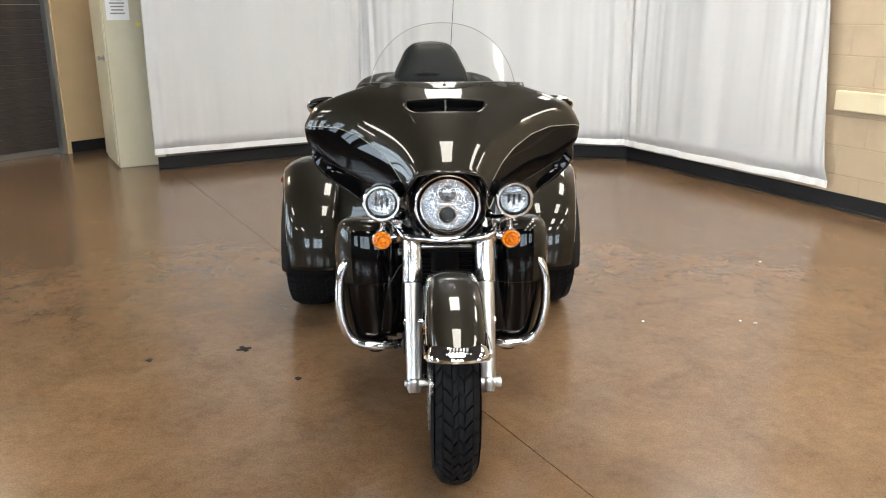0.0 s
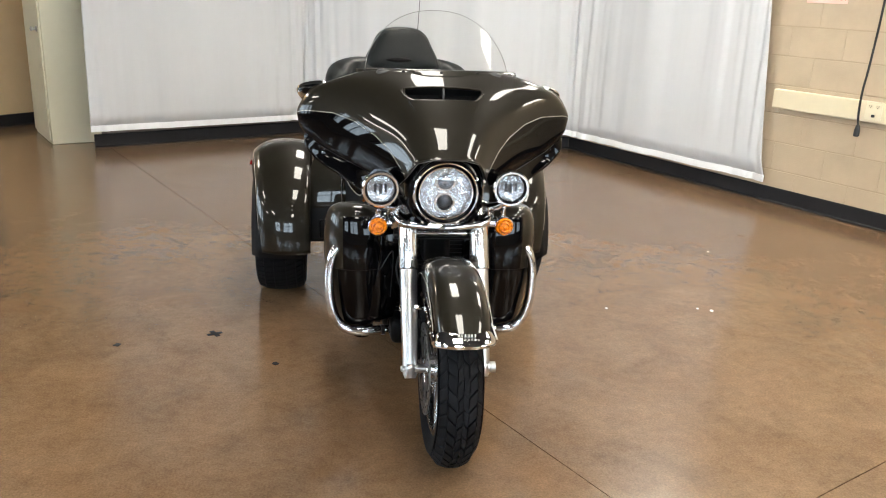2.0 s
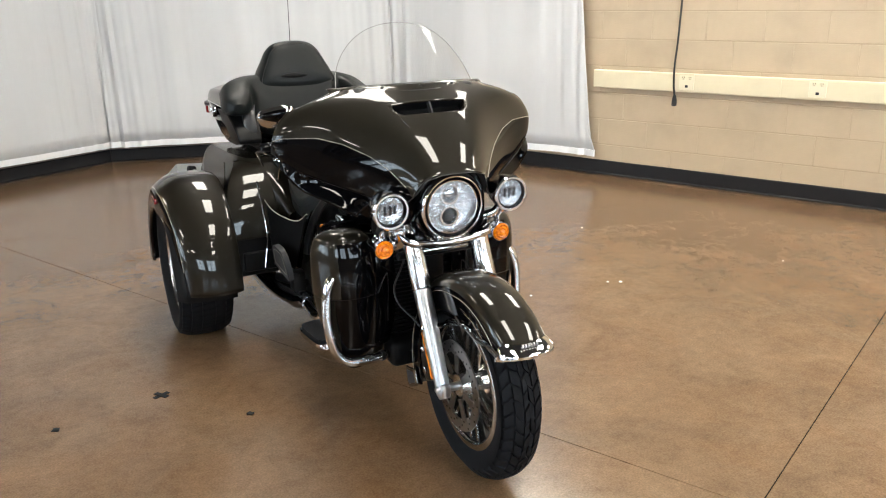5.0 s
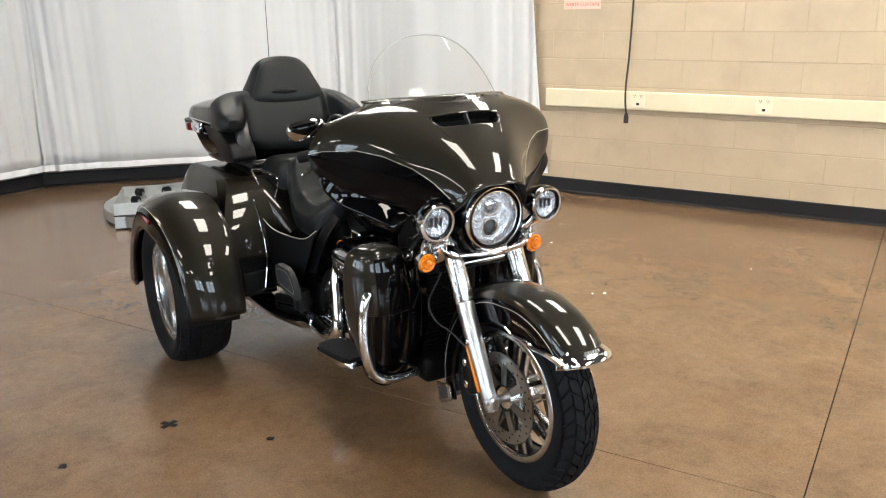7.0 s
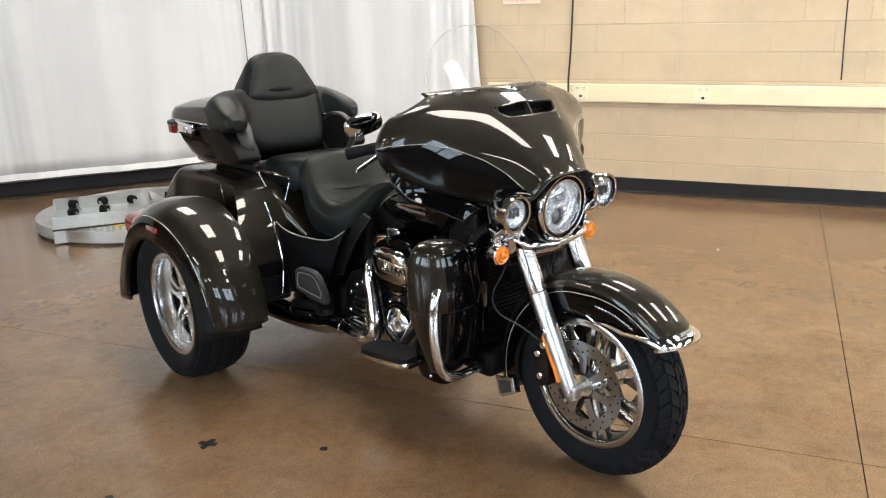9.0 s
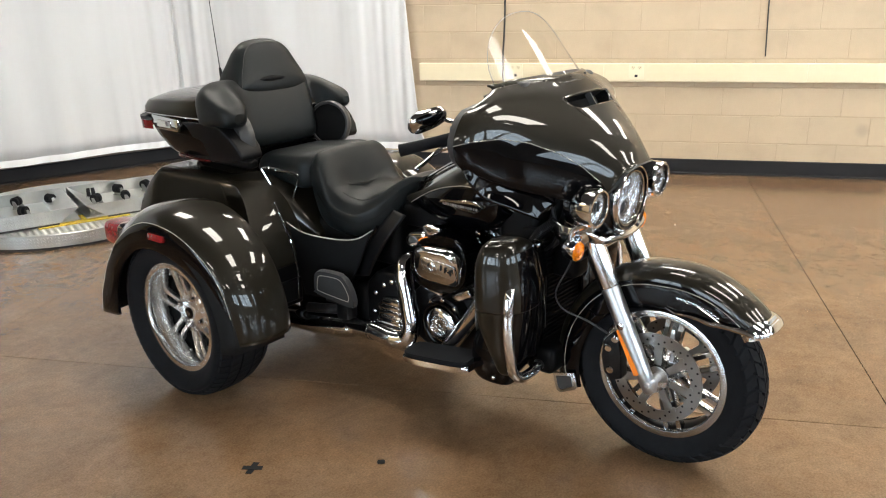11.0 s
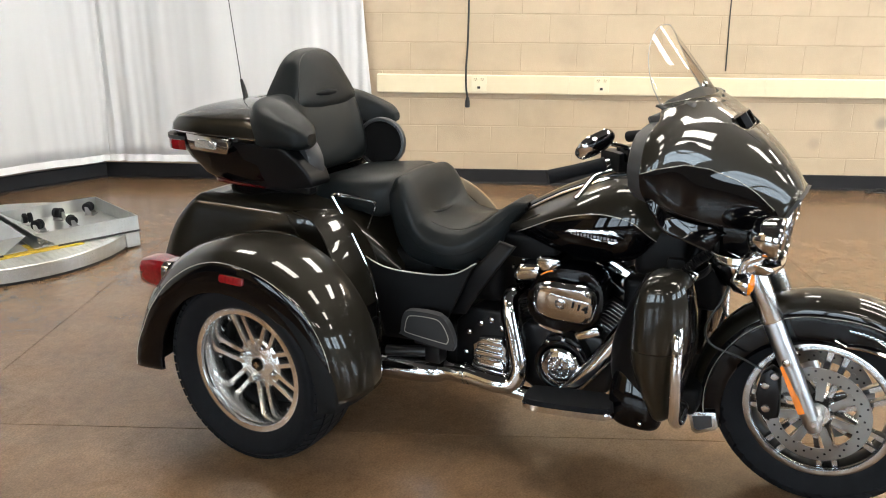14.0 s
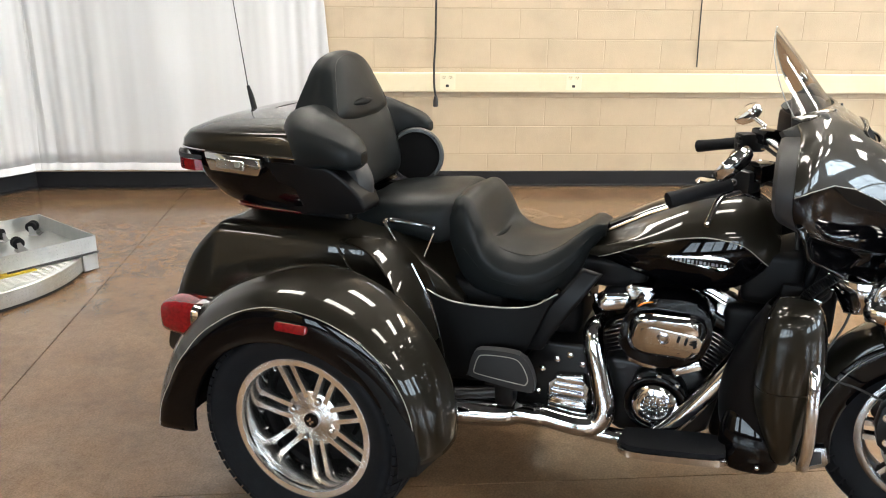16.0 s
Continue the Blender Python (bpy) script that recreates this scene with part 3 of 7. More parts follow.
MIRROR = mat("mirror_glass", (0.85, 0.86, 0.87), 0.01, 1.0)

trike = thing("motor_trike", "dark brown and black touring motor trike with chrome trim", "motor trike")
FA, RA = Vector((0.008, -1.675, 0.318)), Vector((0, 0.004, 0.325))


def tp(name, bm, material, label="", parent=None, **k):
    return part(name, bm, material, parent or trike, label, **k)


# ---------------------------------------------------------------- wheels
def tyre(bm, c, R, half, rim, prof_drop, n=72):
    prof = [(-half * 0.72, rim - 0.012), (-half * 0.86, rim + 0.004), (-half * 1.0, rim + (R - rim) * 0.35), (-half * 1.03, rim + (R - rim) * 0.55), (-half * 0.97, R - prof_drop * 1.15),
            (-half * 0.82, R - prof_drop * 0.62), (-half * 0.5, R - prof_drop * 0.2), (0, R - 0.006)]
    prof[-2] = (-half * 0.5, R - prof_drop * 0.2 - 0.006)
    prof[-3] = (-half * 0.82, R - prof_drop * 0.62 - 0.005)
    full = prof + [(-a, r) for a, r in prof[-2::-1]]
    sp = spl(full, 30)
    lathe(bm, [(a, r) for a, r in sp], Matrix.Translation(c), n, False)


def tread(bm, c, R, half, drop, columns, cells, depth):
    """Raised tread blocks; columns: (w0, w1, phase, slant, step) over the tread's half width."""
    def at(ang, w, h):
        u = abs(w) / half
        r = R - drop * (0.25 * u ** 2 + 0.62 * u ** 4) + h
        return Vector((c[0] + w, c[1] + r * math.sin(ang), c[2] + r * math.cos(ang)))
    da = 2 * math.pi / cells
    for w0, w1, phase, slant, step, fill in columns:
        for k in range(cells):
            a0 = da * (k + phase)
            a1 = a0 + da * fill
            off = step if k % 2 else -step
            p = [(a0, w0 + (off if step and abs(w0) < half * 0.3 else 0)), (a0 + slant * da, w1 + (off if step and abs(w1) < half * 0.3 else 0)), (a1 + slant * da, w1 + (off if step and abs(w1) < half * 0.3 else 0)), (a1, w0 + (off if step and abs(w0) < half * 0.3 else 0))]
            lo = [bm.verts.new(at(a, w, -depth)) for a, w in p]
            hi = [bm.verts.new(at(a, w, 0)) for a, w in p]
            bm.faces.new(hi)
            for i in range(4):
                bm.faces.new((lo[i], lo[(i + 1) % 4], hi[(i + 1) % 4], hi[i]))


def spokes(wheel, c, side, hub_x, rim_x, r0, r1, pairs, material, wide, start=0.18):
    """Pairs of straight spokes from the hub to the rim."""
    me = None
    for k in range(pairs):
        for s in (-1, 1):
            bm = B()
            rings = []
            for t in (0.0, 0.35, 0.75, 1.0):
                r = r0 + (r1 - r0) * t
                w = wide * (1.0 - 0.12 * t + (0.25 * (t - 0.75) * 4 if t > 0.75 else 0))
                o = s * (0.0185 + 0.004 * t)
                x = hub_x + (rim_x - hub_x) * t ** 1.6
                d = 0.013
                rings.append([(x - side * d, o - w / 2, r), (x - side * d, o + w / 2, r), (x + side * d * 0.6, o + w / 2 * 0.98, r), (x + side * d, o + w / 2 * 0.78, r), (x + side * d, o - w / 2 * 0.78, r), (x + side * d * 0.6, o - w / 2 * 0.98, r)])
            m = Matrix.Translation(c) @ Matrix.Rotation(2 * math.pi * k / pairs + start, 4, "X")
            skin(bm, [[m @ Vector(p) for p in ring] for ring in rings], True, True)
            part("spoke", bm, material, wheel, "", True, angle=25)


def front_wheel():
    c = FA
    bm = B()
    prof = [(-0.052, 0.204), (-0.050, 0.216), (-0.045, 0.217), (-0.041, 0.210), (-0.036, 0.196), (-0.020, 0.188), (0.020, 0.188), (0.036, 0.196), (0.041, 0.210), (0.045, 0.217), (0.050, 0.216), (0.052, 0.204)]
    prof = prof + [(0.03, 0.200), (-0.03, 0.200)]
    lathe(bm, prof + [prof[0]], Matrix.Translation(c), 72, False)
    w = tp("front_wheel", bm, SATIN, "polished alloy front wheel with paired spokes")
    bm = B()
    tyre(bm, c, 0.318, 0.068, 0.219, 0.05)
    part("tyre", bm, RUBBER, w, "black treaded motorcycle tyre")
    bm = B()
    h = 0.066
    cols = [(-0.064, -0.046, 0.1, 0.50, 0, 0.74), (-0.0425, -0.0195, 0.3, -0.40, 0.0, 0.78), (-0.0155, -0.0015, 0.5, 0.35, 0.0012, 0.84), (0.0015, 0.0155, 0.0, -0.35, 0.0012, 0.84), (0.0195, 0.0425, 0.8, 0.40, 0.0, 0.78), (0.046, 0.064, 0.4, -0.50, 0, 0.74)]
    tread(bm, c, 0.3200, h, 0.05, cols, 42, 0.013)
    part("tread", bm, RUBBER, w, "", False)
    for s in (-1, 1):
        bm = B()
        lathe(bm, [(s * 0.046, 0.1945), (s * 0.0525, 0.1955), (s * 0.0555, 0.198), (s * 0.0565, 0.211), (s * 0.054, 0.2165), (s * 0.048, 0.2175)], Matrix.Translation(c), 88, False)
        part("rim_lip", bm, SPOKE, w, thick=0.003)
    spokes(w, c, -1, c.x * 0 - 0.030, -0.030, 0.05, 0.192, 7, SPOKE, 0.019)
    bm = B()
    lathe(bm, [(-0.075, 0.012), (-0.075, 0.036), (-0.06, 0.042), (-0.04, 0.052), (0.04, 0.052), (0.06, 0.042), (0.075, 0.036), (0.075, 0.012)], Matrix.Translation(c), 32)
    part("hub", bm, POLISHED, w)
    for s in (-1, 1):
        bm = B()
        x = s * 0.078
        lathe(bm, [(x - 0.0025, 0.112), (x + 0.0025, 0.112), (x + 0.0025, 0.150), (x - 0.0025, 0.150), (x - 0.0025, 0.112)], Matrix.Translation(c), 64, False)
        d = part("brake_disc", bm, DISC, w, "drilled steel brake disc")
        carriers = []
        for k in range(7):
            bm = B()
            m = Matrix.Translation(c) @ Matrix.Rotation(2 * math.pi * k / 7, 4, "X")
            prism(bm, [(-0.011, 0.045), (0.011, 0.045), (0.015, 0.116), (0.006, 0.112), (-0.006, 0.112), (-0.015, 0.116)], x - 0.002, x + 0.002, "x", 0, 1, m)
            lathe(bm, [(x - 0.005, 0.004), (x - 0.005, 0.008), (x + 0.005, 0.008), (x + 0.005, 0.001)], m @ Matrix.Translation((0, 0.016, 0.113)), 8)
            carriers.append(bm)
        for bm in carriers:
            part("carrier", bm, DISC, d)
        bm = B()
        lathe(bm, [(-0.0033, 0.0001), (-0.0033, 0.0036), (0.0033, 0.0036), (0.0033, 0.0001)], None, 8)
        hole = mesh_of(bm, "hole", VENTDARK, False)
        for k in range(42):
            rr = (0.117, 0.129, 0.141)[k % 3]
            ob = new("hole", hole)
            ob.parent, ob.matrix_basis = d, Matrix.Translation(c) @ Matrix.Rotation(2 * math.pi * k / 42, 4, "X") @ Matrix.Translation((x, 0, rr))
    return w


front_wheel()


def rear_wheel(s):
    c = RA + Vector((s * 0.595, 0, 0))
    out = lambda a: s * a
    bm = B()
    prof = [(0.086, 0.205), (0.093, 0.2125), (0.094, 0.219), (0.088, 0.2205), (0.084, 0.205), (0.078, 0.196), (0.060, 0.191), (0.020, 0.186), (0.004, 0.184)]
    prof = [(out(a), r) for a, r in prof]
    lathe(bm, prof, Matrix.Translation(c), 80, False)
    w = tp("rear_wheel", bm, BARREL, "polished alloy rear wheel with a deep lip", thick=0.004)
    w.location.x = -0.032 if s > 0 else 0.0
    bm = B()
    lathe(bm, [(out(0.082), 0.1955), (out(0.093), 0.1965), (out(0.0985), 0.1990), (out(0.1000), 0.2150), (out(0.098), 0.2220), (out(0.090), 0.2235)], Matrix.Translation(c), 96, False)
    part("rim_lip", bm, LIP, w, "brushed aluminium rim lip", thick=0.003)
    # The rim inboard of the spokes is coloured dark, for the shade there.
    bm = B()
    lathe(bm, [(out(0.003), 0.184), (out(-0.02), 0.178), (out(-0.066), 0.178), (out(-0.085), 0.205)], Matrix.Translation(c), 64, False)
    part("inner_rim", bm, VENTDARK, w, "inner rim coloured dark for the shade behind the spokes", thick=0.003)
    bm = B()
    ct = c + Vector((out(0.012), 0, 0))
    tyre(bm, ct, 0.325, 0.116, 0.225, 0.03, 80)
    part("tyre", bm, RUBBER, w, "black road tyre")
    bm = B()
    cols = [(-0.110, -0.078, 0.1, 0.2, 0, 0.82), (-0.072, -0.032, 0.0, 0.35, 0, 0.90), (-0.026, 0.026, 0.3, 0.2, 0, 0.93), (0.032, 0.072, 0.6, 0.35, 0, 0.90), (0.078, 0.110, 0.2, 0.2, 0, 0.82)]
    tread(bm, ct, 0.3265, 0.116, 0.030, cols, 60, 0.011)
    part("tread", bm, RUBBER, w, "", False)
    spokes(w, c, s, out(0.020), out(0.012), 0.066, 0.188, 7, POLISHED, 0.019, 0.357)
    bm = B()
    lathe(bm, [(out(-0.03), 0.03), (out(-0.03), 0.084), (out(0.020), 0.087), (out(0.029), 0.086), (out(0.032), 0.082), (out(0.033), 0.034), (out(0.036), 0.026), (out(0.042), 0.024), (out(0.044), 0.001)], Matrix.Translation(c), 48)
    h = part("hub", bm, POLISHED, w)
    bm = B()
    lathe(bm, [(out(0.044), 0.022), (out(0.047), 0.022), (out(0.048), 0.019), (out(0.048), 0.0005)], Matrix.Translation(c), 32)
    part("centre_cap", bm, BLACK, h, "round black centre cap")
    bm = B()
    for a, b_, ww, hh in ((0, 0.0, 0.022, 0.006), (0, 0.0, 0.006, 0.022)):
        box(bm, c + Vector((out(0.049), 0, 0)), (0.002, ww, hh))
    part("cap_mark", bm, CHROME, h, "", False)
    # Dark disc added so that the gaps between the spokes read black.
    bm = B()
    lathe(bm, [(out(-0.065), 0.03), (out(-0.065), 0.174), (out(-0.045), 0.174), (out(-0.045), 0.120), (out(-0.030), 0.110), (out(-0.030), 0.03)], Matrix.Translation(c), 48)
    part("dark_backing", bm, VENTDARK, w, "dark disc added to back the gaps between the spokes")
    for k in range(21):
        m = Matrix.Translation(c) @ Matrix.Rotation(2 * math.pi * (k + 0.4) / 21, 4, "X") @ Matrix.Translation((out(0.022), 0, 0.181))
        bm = B()
        box(bm, (0, 0, 0), (0.012, 0.004, 0.012), m, 0.0015, 1)
        part("rim_lug", bm, BARREL, w)
    for k in range(4):
        m = Matrix.Translation(c) @ Matrix.Rotation(2 * math.pi * k / 4 + 0.35, 4, "X") @ Matrix.Translation((out(0.031), 0, 0.066))
        bm = B()
        lathe(bm, [(0, 0.012), (out(0.006), 0.012), (out(0.006), 0.009), (out(0.016), 0.009), (out(0.018), 0.005), (out(0.018), 0.0005)], m, 6)
        part("wheel_nut", bm, CHROME, h)
    return w


for s in (-1, 1):
    rear_wheel(s)


# ---------------------------------------------------------------- front fender
def fender_point(theta, x, r, c=FA):
    """theta: degrees back from straight up, about the wheel's centre."""
    return Vector((c.x + x, c.y + r * math.sin(radians(theta)), c.z + r * math.cos(radians(theta))))


def front_fender():
    bm = B()
    n = 60
    rings = []
    for i in range(n + 1):
        t = i / n
        th = -53 + t * (113 + 53)
        R = np.interp(th, (-53, -40, 0, 60, 117), (0.392, 0.384, 0.365, 0.372, 0.388))
        rin = np.interp(th, (-53, -47, -35, -12, 5, 30, 60, 90, 117), (0.362, 0.330, 0.272, 0.232, 0.232, 0.240, 0.255, 0.272, 0.292))
        wx = np.interp(th, (-53, -40, 0, 90, 117), (0.078, 0.084, 0.085, 0.085, 0.083))
        half = [(-wx, rin), (-wx - 0.001, rin + (R - rin) * 0.45), (-wx, R - 0.052), (-wx * 0.95, R - 0.032), (-wx * 0.80, R - 0.014), (-wx * 0.45, R - 0.003), (0, R)]
        full = half + [(-a, r) for a, r in half[-2::-1]]
        rings.append([fender_point(th, a, r) for a, r in spl(full, 33)])
    skin(bm, rings, pick=lambda i, j: 1 if (j < 7 or j > 24) else 0)
    f = tp("front_fender", bm, [PAINT, BLACK], "dark brown front fender with black sides", thick=0.004)
    for s in (-1, 1):
        bm = B()
        pts = [fender_point(th, s * 0.0895, np.interp(th, (-46, -30, 0, 60, 112), (0.345, 0.334, 0.312, 0.318, 0.336))) for th in np.linspace(-46, 112, 40)]
        tube(bm, pts, 0.0011, 6)
        part("pinstripe", bm, SILVER, f)
        bm = B()
        pts = [fender_point(th, s * 0.090, np.interp(th, (-53, -47, -35, -12, -4), (0.366, 0.334, 0.278, 0.240, 0.250))) for th in np.linspace(-53, -4, 24)]
        tube(bm, pts, [0.009, 0.009, 0.006, 0.003], 8)
        part("side_trim", bm, CHROME, f, "chrome strip along the lower edge")
        # script emblem: a plain flowing stroke over an underline
        bm = B()
        tube(bm, [fender_point(-37 + 27 * u, s * 0.0885, 0.310 - 0.020 * u + 0.0026 * math.sin(u * 70) * (1 - 0.4 * u)) for u in np.linspace(0, 1, 150)], 0.0009, 5)
        tube(bm, [fender_point(-39, s * 0.0885, 0.304), fender_point(-24, s * 0.0885, 0.297), fender_point(-11, s * 0.0885, 0.286)], 0.0008, 6)
        part("emblem", bm, CHROME, f, "chrome script emblem")
    m = Matrix.Translation(fender_point(-15, 0, 0.3655)) @ Matrix.Rotation(radians(15), 4, "X") @ Matrix.Rotation(radians(-90), 4, "Y")
    bm = B()
    lathe(bm, [(-0.002, 0.034), (0.0025, 0.032), (0.0030, 0.029), (0.0005, 0.027)], m, 40, False)
    lathe(bm, [(-0.001, 0.019), (0.0024, 0.017), (0.0030, 0.012), (0.0034, 0.0005)], m, 32, False)
    part("roundel", bm, PAINT, f, "round emblem pressed into the fender top")
    # chrome tip with a plate
    bm = B()
    rings = []
    for t in np.linspace(-1, 1, 25):
        a = t * 98
        x = 0.092 * math.sin(radians(a)) if abs(a) <= 90 else math.copysign(0.092, a)
        r = 0.388 + (0.0 if abs(a) > 90 else 0.012 * math.cos(radians(a))) - 0.045 * abs(t) ** 3
        th = -52 - 3.2 * math.cos(radians(t * 90))
        up = 1.8 + 5.2 * max(0.0, 1 - t * t) ** 0.7
        rings.append([fender_point(th + d, x * k, r + e) for d, k, e in ((-1.4, 1.0, -0.012), (-1.9, 1.0, -0.003), (-0.9, 1.0, 0.003), (0.8, 1.0, 0.003), (up * 0.6, 0.97, 0.003 - 0.0012 * up), (up, 0.93, 0.001 - 0.0024 * up), (up, 0.90, -0.012 - 0.0024 * up))])
    skin(bm, rings, True, True)
    tip = part("fender_tip", bm, CHROME, f, "chrome tip trim with raised marks")
    m = Matrix.Translation(fender_point(-52.4, 0, 0.3985)) @ Matrix.Rotation(radians(58), 4, "X")
    for row_y, count in ((0.0075, 6), (-0.0075, 8)):
        for k in range(count):
            bm = B()
            box(bm, ((k - (count - 1) / 2) * 0.0095, row_y, 0.0), (0.0062, 0.010, 0.004), m, 0.001, 1)
            part("raised_mark", bm, STEEL, tip)
    # rear flap
    bm = B()
    m = Matrix.Translation(fender_point(116, 0, 0.345)) @ Matrix.Rotation(radians(-116), 4, "X")
    prism(bm, rounded(0, 0, 0.176, 0.10, 0.03, 4), -0.032, 0.004, "y", 0.004, 2, m @ Matrix.Rotation(radians(90), 4, "X") @ pose(0, 0, 0, -90, 0, 0))
    for s in (-1, 1):
        bmx = B()
        prism(bmx, [(fender_point(th, 0, r).y, fender_point(th, 0, r).z) for th, r in ((102, 0.292), (102, 0.378), (112, 0.380), (114, 0.368), (113.5, 0.305), (111.5, 0.292))], s * 0.086, s * 0.094, "x", 0.003, 2)
        fl = part("flap_trim", bmx, SPOKE, f, "brushed trim plate at the rear tip")
        bmx = B()
        prism(bmx, [(fender_point(th, 0, r).y, fender_point(th, 0, r).z) for th, r in ((104, 0.305), (104, 0.366), (110.5, 0.368), (112, 0.358), (111, 0.31))], s * 0.0935, s * 0.096, "x", 0.001, 1)
        part("flap_insert", bmx, SPKRIM, fl)
    bm.free()


front_fender()


# ---------------------------------------------------------------- fork, lamps
def fork_at(z, s, x=0.121):
    return Vector((s * x + FA.x * 0.6, -1.672 + 0.49 * (z - 0.30), z))


def fork():
    for s in (-1, 1):
        bm = B()
        tube(bm, [fork_at(0.285, s), fork_at(0.30, s), fork_at(0.36, s), fork_at(0.48, s), fork_at(0.59, s), fork_at(0.608, s)], [0.018, 0.024, 0.025, 0.0285, 0.0295, 0.029], 24)
        lug = fork_at(0.315, s)
        box(bm, lug + Vector((0, -0.008, 0)), (0.032, 0.046, 0.044), Matrix(), 0.012, 3)
        leg = tp("fork_leg", bm, CAST, "silver fork slider")
        bm = B()
        tube(bm, [fork_at(0.606, s), fork_at(0.612, s), fork_at(0.76, s), fork_at(0.80, s)], [0.0305, 0.0335, 0.0335, 0.0335], 24)
        part("fork_cover", bm, BRUSHED, leg, "chrome fork cover")
        bm = B()
        p = fork_at(0.50, s)
        tube(bm, [p + Vector((-s * 0.005, -0.012, 0)), p + Vector((-s * 0.03, -0.018, 0.0)), p + Vector((-s * 0.045, -0.018, 0))], [0.011, 0.010, 0.008], 12)
        lathe(bm, [(s * 0.0, 0.010), (s * 0.030, 0.012), (s * 0.033, 0.008), (s * 0.033, 0.001)], Matrix.Translation(fork_at(0.495, s)), 12)
        part("fender_bolt", bm, CHROME, leg)
        bm = B()
        a, b_ = fork_at(0.335, s), fork_at(0.475, s)
        off = Vector((s * 0.0195, 0.017, 0.006))
        d = (b_ - a).normalized()
        side = Vector((0, -d.z, d.y)) * 0.011
        pts = [a + off - side, a + off + side, b_ + off + side, b_ + off - side]
        lo = [bm.verts.new(p) for p in pts]
        hi = [bm.verts.new(p + Vector((s * 0.006, 0, 0))) for p in pts]
        bm.faces.new(lo)
        bm.faces.new(hi)
        for i in range(4):
            bm.faces.new((lo[i], lo[(i + 1) % 4], hi[(i + 1) % 4], hi[i]))
        bmesh.ops.bevel(bm, geom=bm.edges[:], offset=0.002, segments=2, affect="EDGES")
        part("reflector", bm, ORANGE, leg, "orange side reflector")
        # caliper behind the leg
        bm = B()
        prism(bm, [(-1.575, 0.30), (-1.540, 0.285), (-1.512, 0.31), (-1.500, 0.365), (-1.508, 0.425), (-1.535, 0.455), (-1.560, 0.44), (-1.568, 0.38)], s * 0.070, s * 0.118, "x", 0.008, 2)
        cal = tp("caliper", bm, SATIN, "black brake caliper")
        for y, z in ((-1.535, 0.325), (-1.525, 0.40), (-1.548, 0.435)):
            bm = B()
            lathe(bm, [(s * 0.112, 0.013), (s * 0.122, 0.013), (s * 0.124, 0.009), (s * 0.124, 0.001)], pose(0, y, z), 10)
            part("bolt", bm, CHROME, cal, "", False)
        bm = B()
        tube(bm, [(s * 0.10, -1.51, 0.44), (s * 0.11, -1.44, 0.47), (s * 0.13, -1.36, 0.50), (s * 0.14, -1.34, 0.56), (s * 0.12, -1.38, 0.66), (s * 0.10, -1.40, 0.76)], 0.0036, 8, 30)
        tp("brake_hose", bm, BLACKRUB)
    bm = B()
    lathe(bm, [(-0.152, 0.002), (-0.152, 0.009), (-0.14, 0.010), (-0.14, 0.014), (0.14, 0.014), (0.142, 0.018), (0.158, 0.018), (0.160, 0.002)], Matrix.Translation(FA), 16)
    for s in (-1, 1):
        box(bm, FA + Vector((s * 0.149, 0, 0.0)), (0.014, 0.017, 0.017), None, 0.003, 1)
    tp("front_axle", bm, CAST, "steel front axle with nuts")
    # chrome skirt under the headlamp
    bm = B()
    rows = []
    for z, y, w in ((0.792, -1.452, 0.170), (0.775, -1.500, 0.172), (0.760, -1.520, 0.165), (0.745, -1.512, 0.158), (0.742, -1.46, 0.156), (0.745, -1.38, 0.15)):
        rows.append([(-w, y + 0.07, z + 0.02), (-w * 0.9, y + 0.02, z + 0.005), (-w * 0.5, y + 0.004, z), (0, y - 0.004, z - 0.004), (w * 0.5, y + 0.004, z), (w * 0.9, y + 0.02, z + 0.005), (w, y + 0.07, z + 0.02)])
    skin(bm, net(rows, 33, 20))
    tp("fork_skirt", bm, CHROME, "chrome skirt below the headlamp", thick=0.004)
    bm = B()
    for z in (0.70, 0.728):
        tube(bm, [(-0.16, -1.43, z), (0.16, -1.43, z)], 0.013, 12)
    box(bm, (0, -1.40, 0.735), (0.30, 0.08, 0.05), None, 0.012, 2)
    tp("lower_clamp", bm, SATIN, "black lower fork clamp")
    bm = B()
    tube(bm, [(-0.085, -1.455, 0.715), (0.085, -1.455, 0.715)], 0.010, 12)
    tp("clamp_bar", bm, CHROME)


fork()

HL = Vector((0.000, -1.505, 0.871))
TILT_L = Matrix.Rotation(radians(4), 4, "X")


def facing(p, r=1.0):
    """Pose for lathes: local x axis points forward (to -y) from p."""
    return Matrix.Translation(p) @ TILT_L @ Matrix.Rotation(radians(-90), 4, "Z")


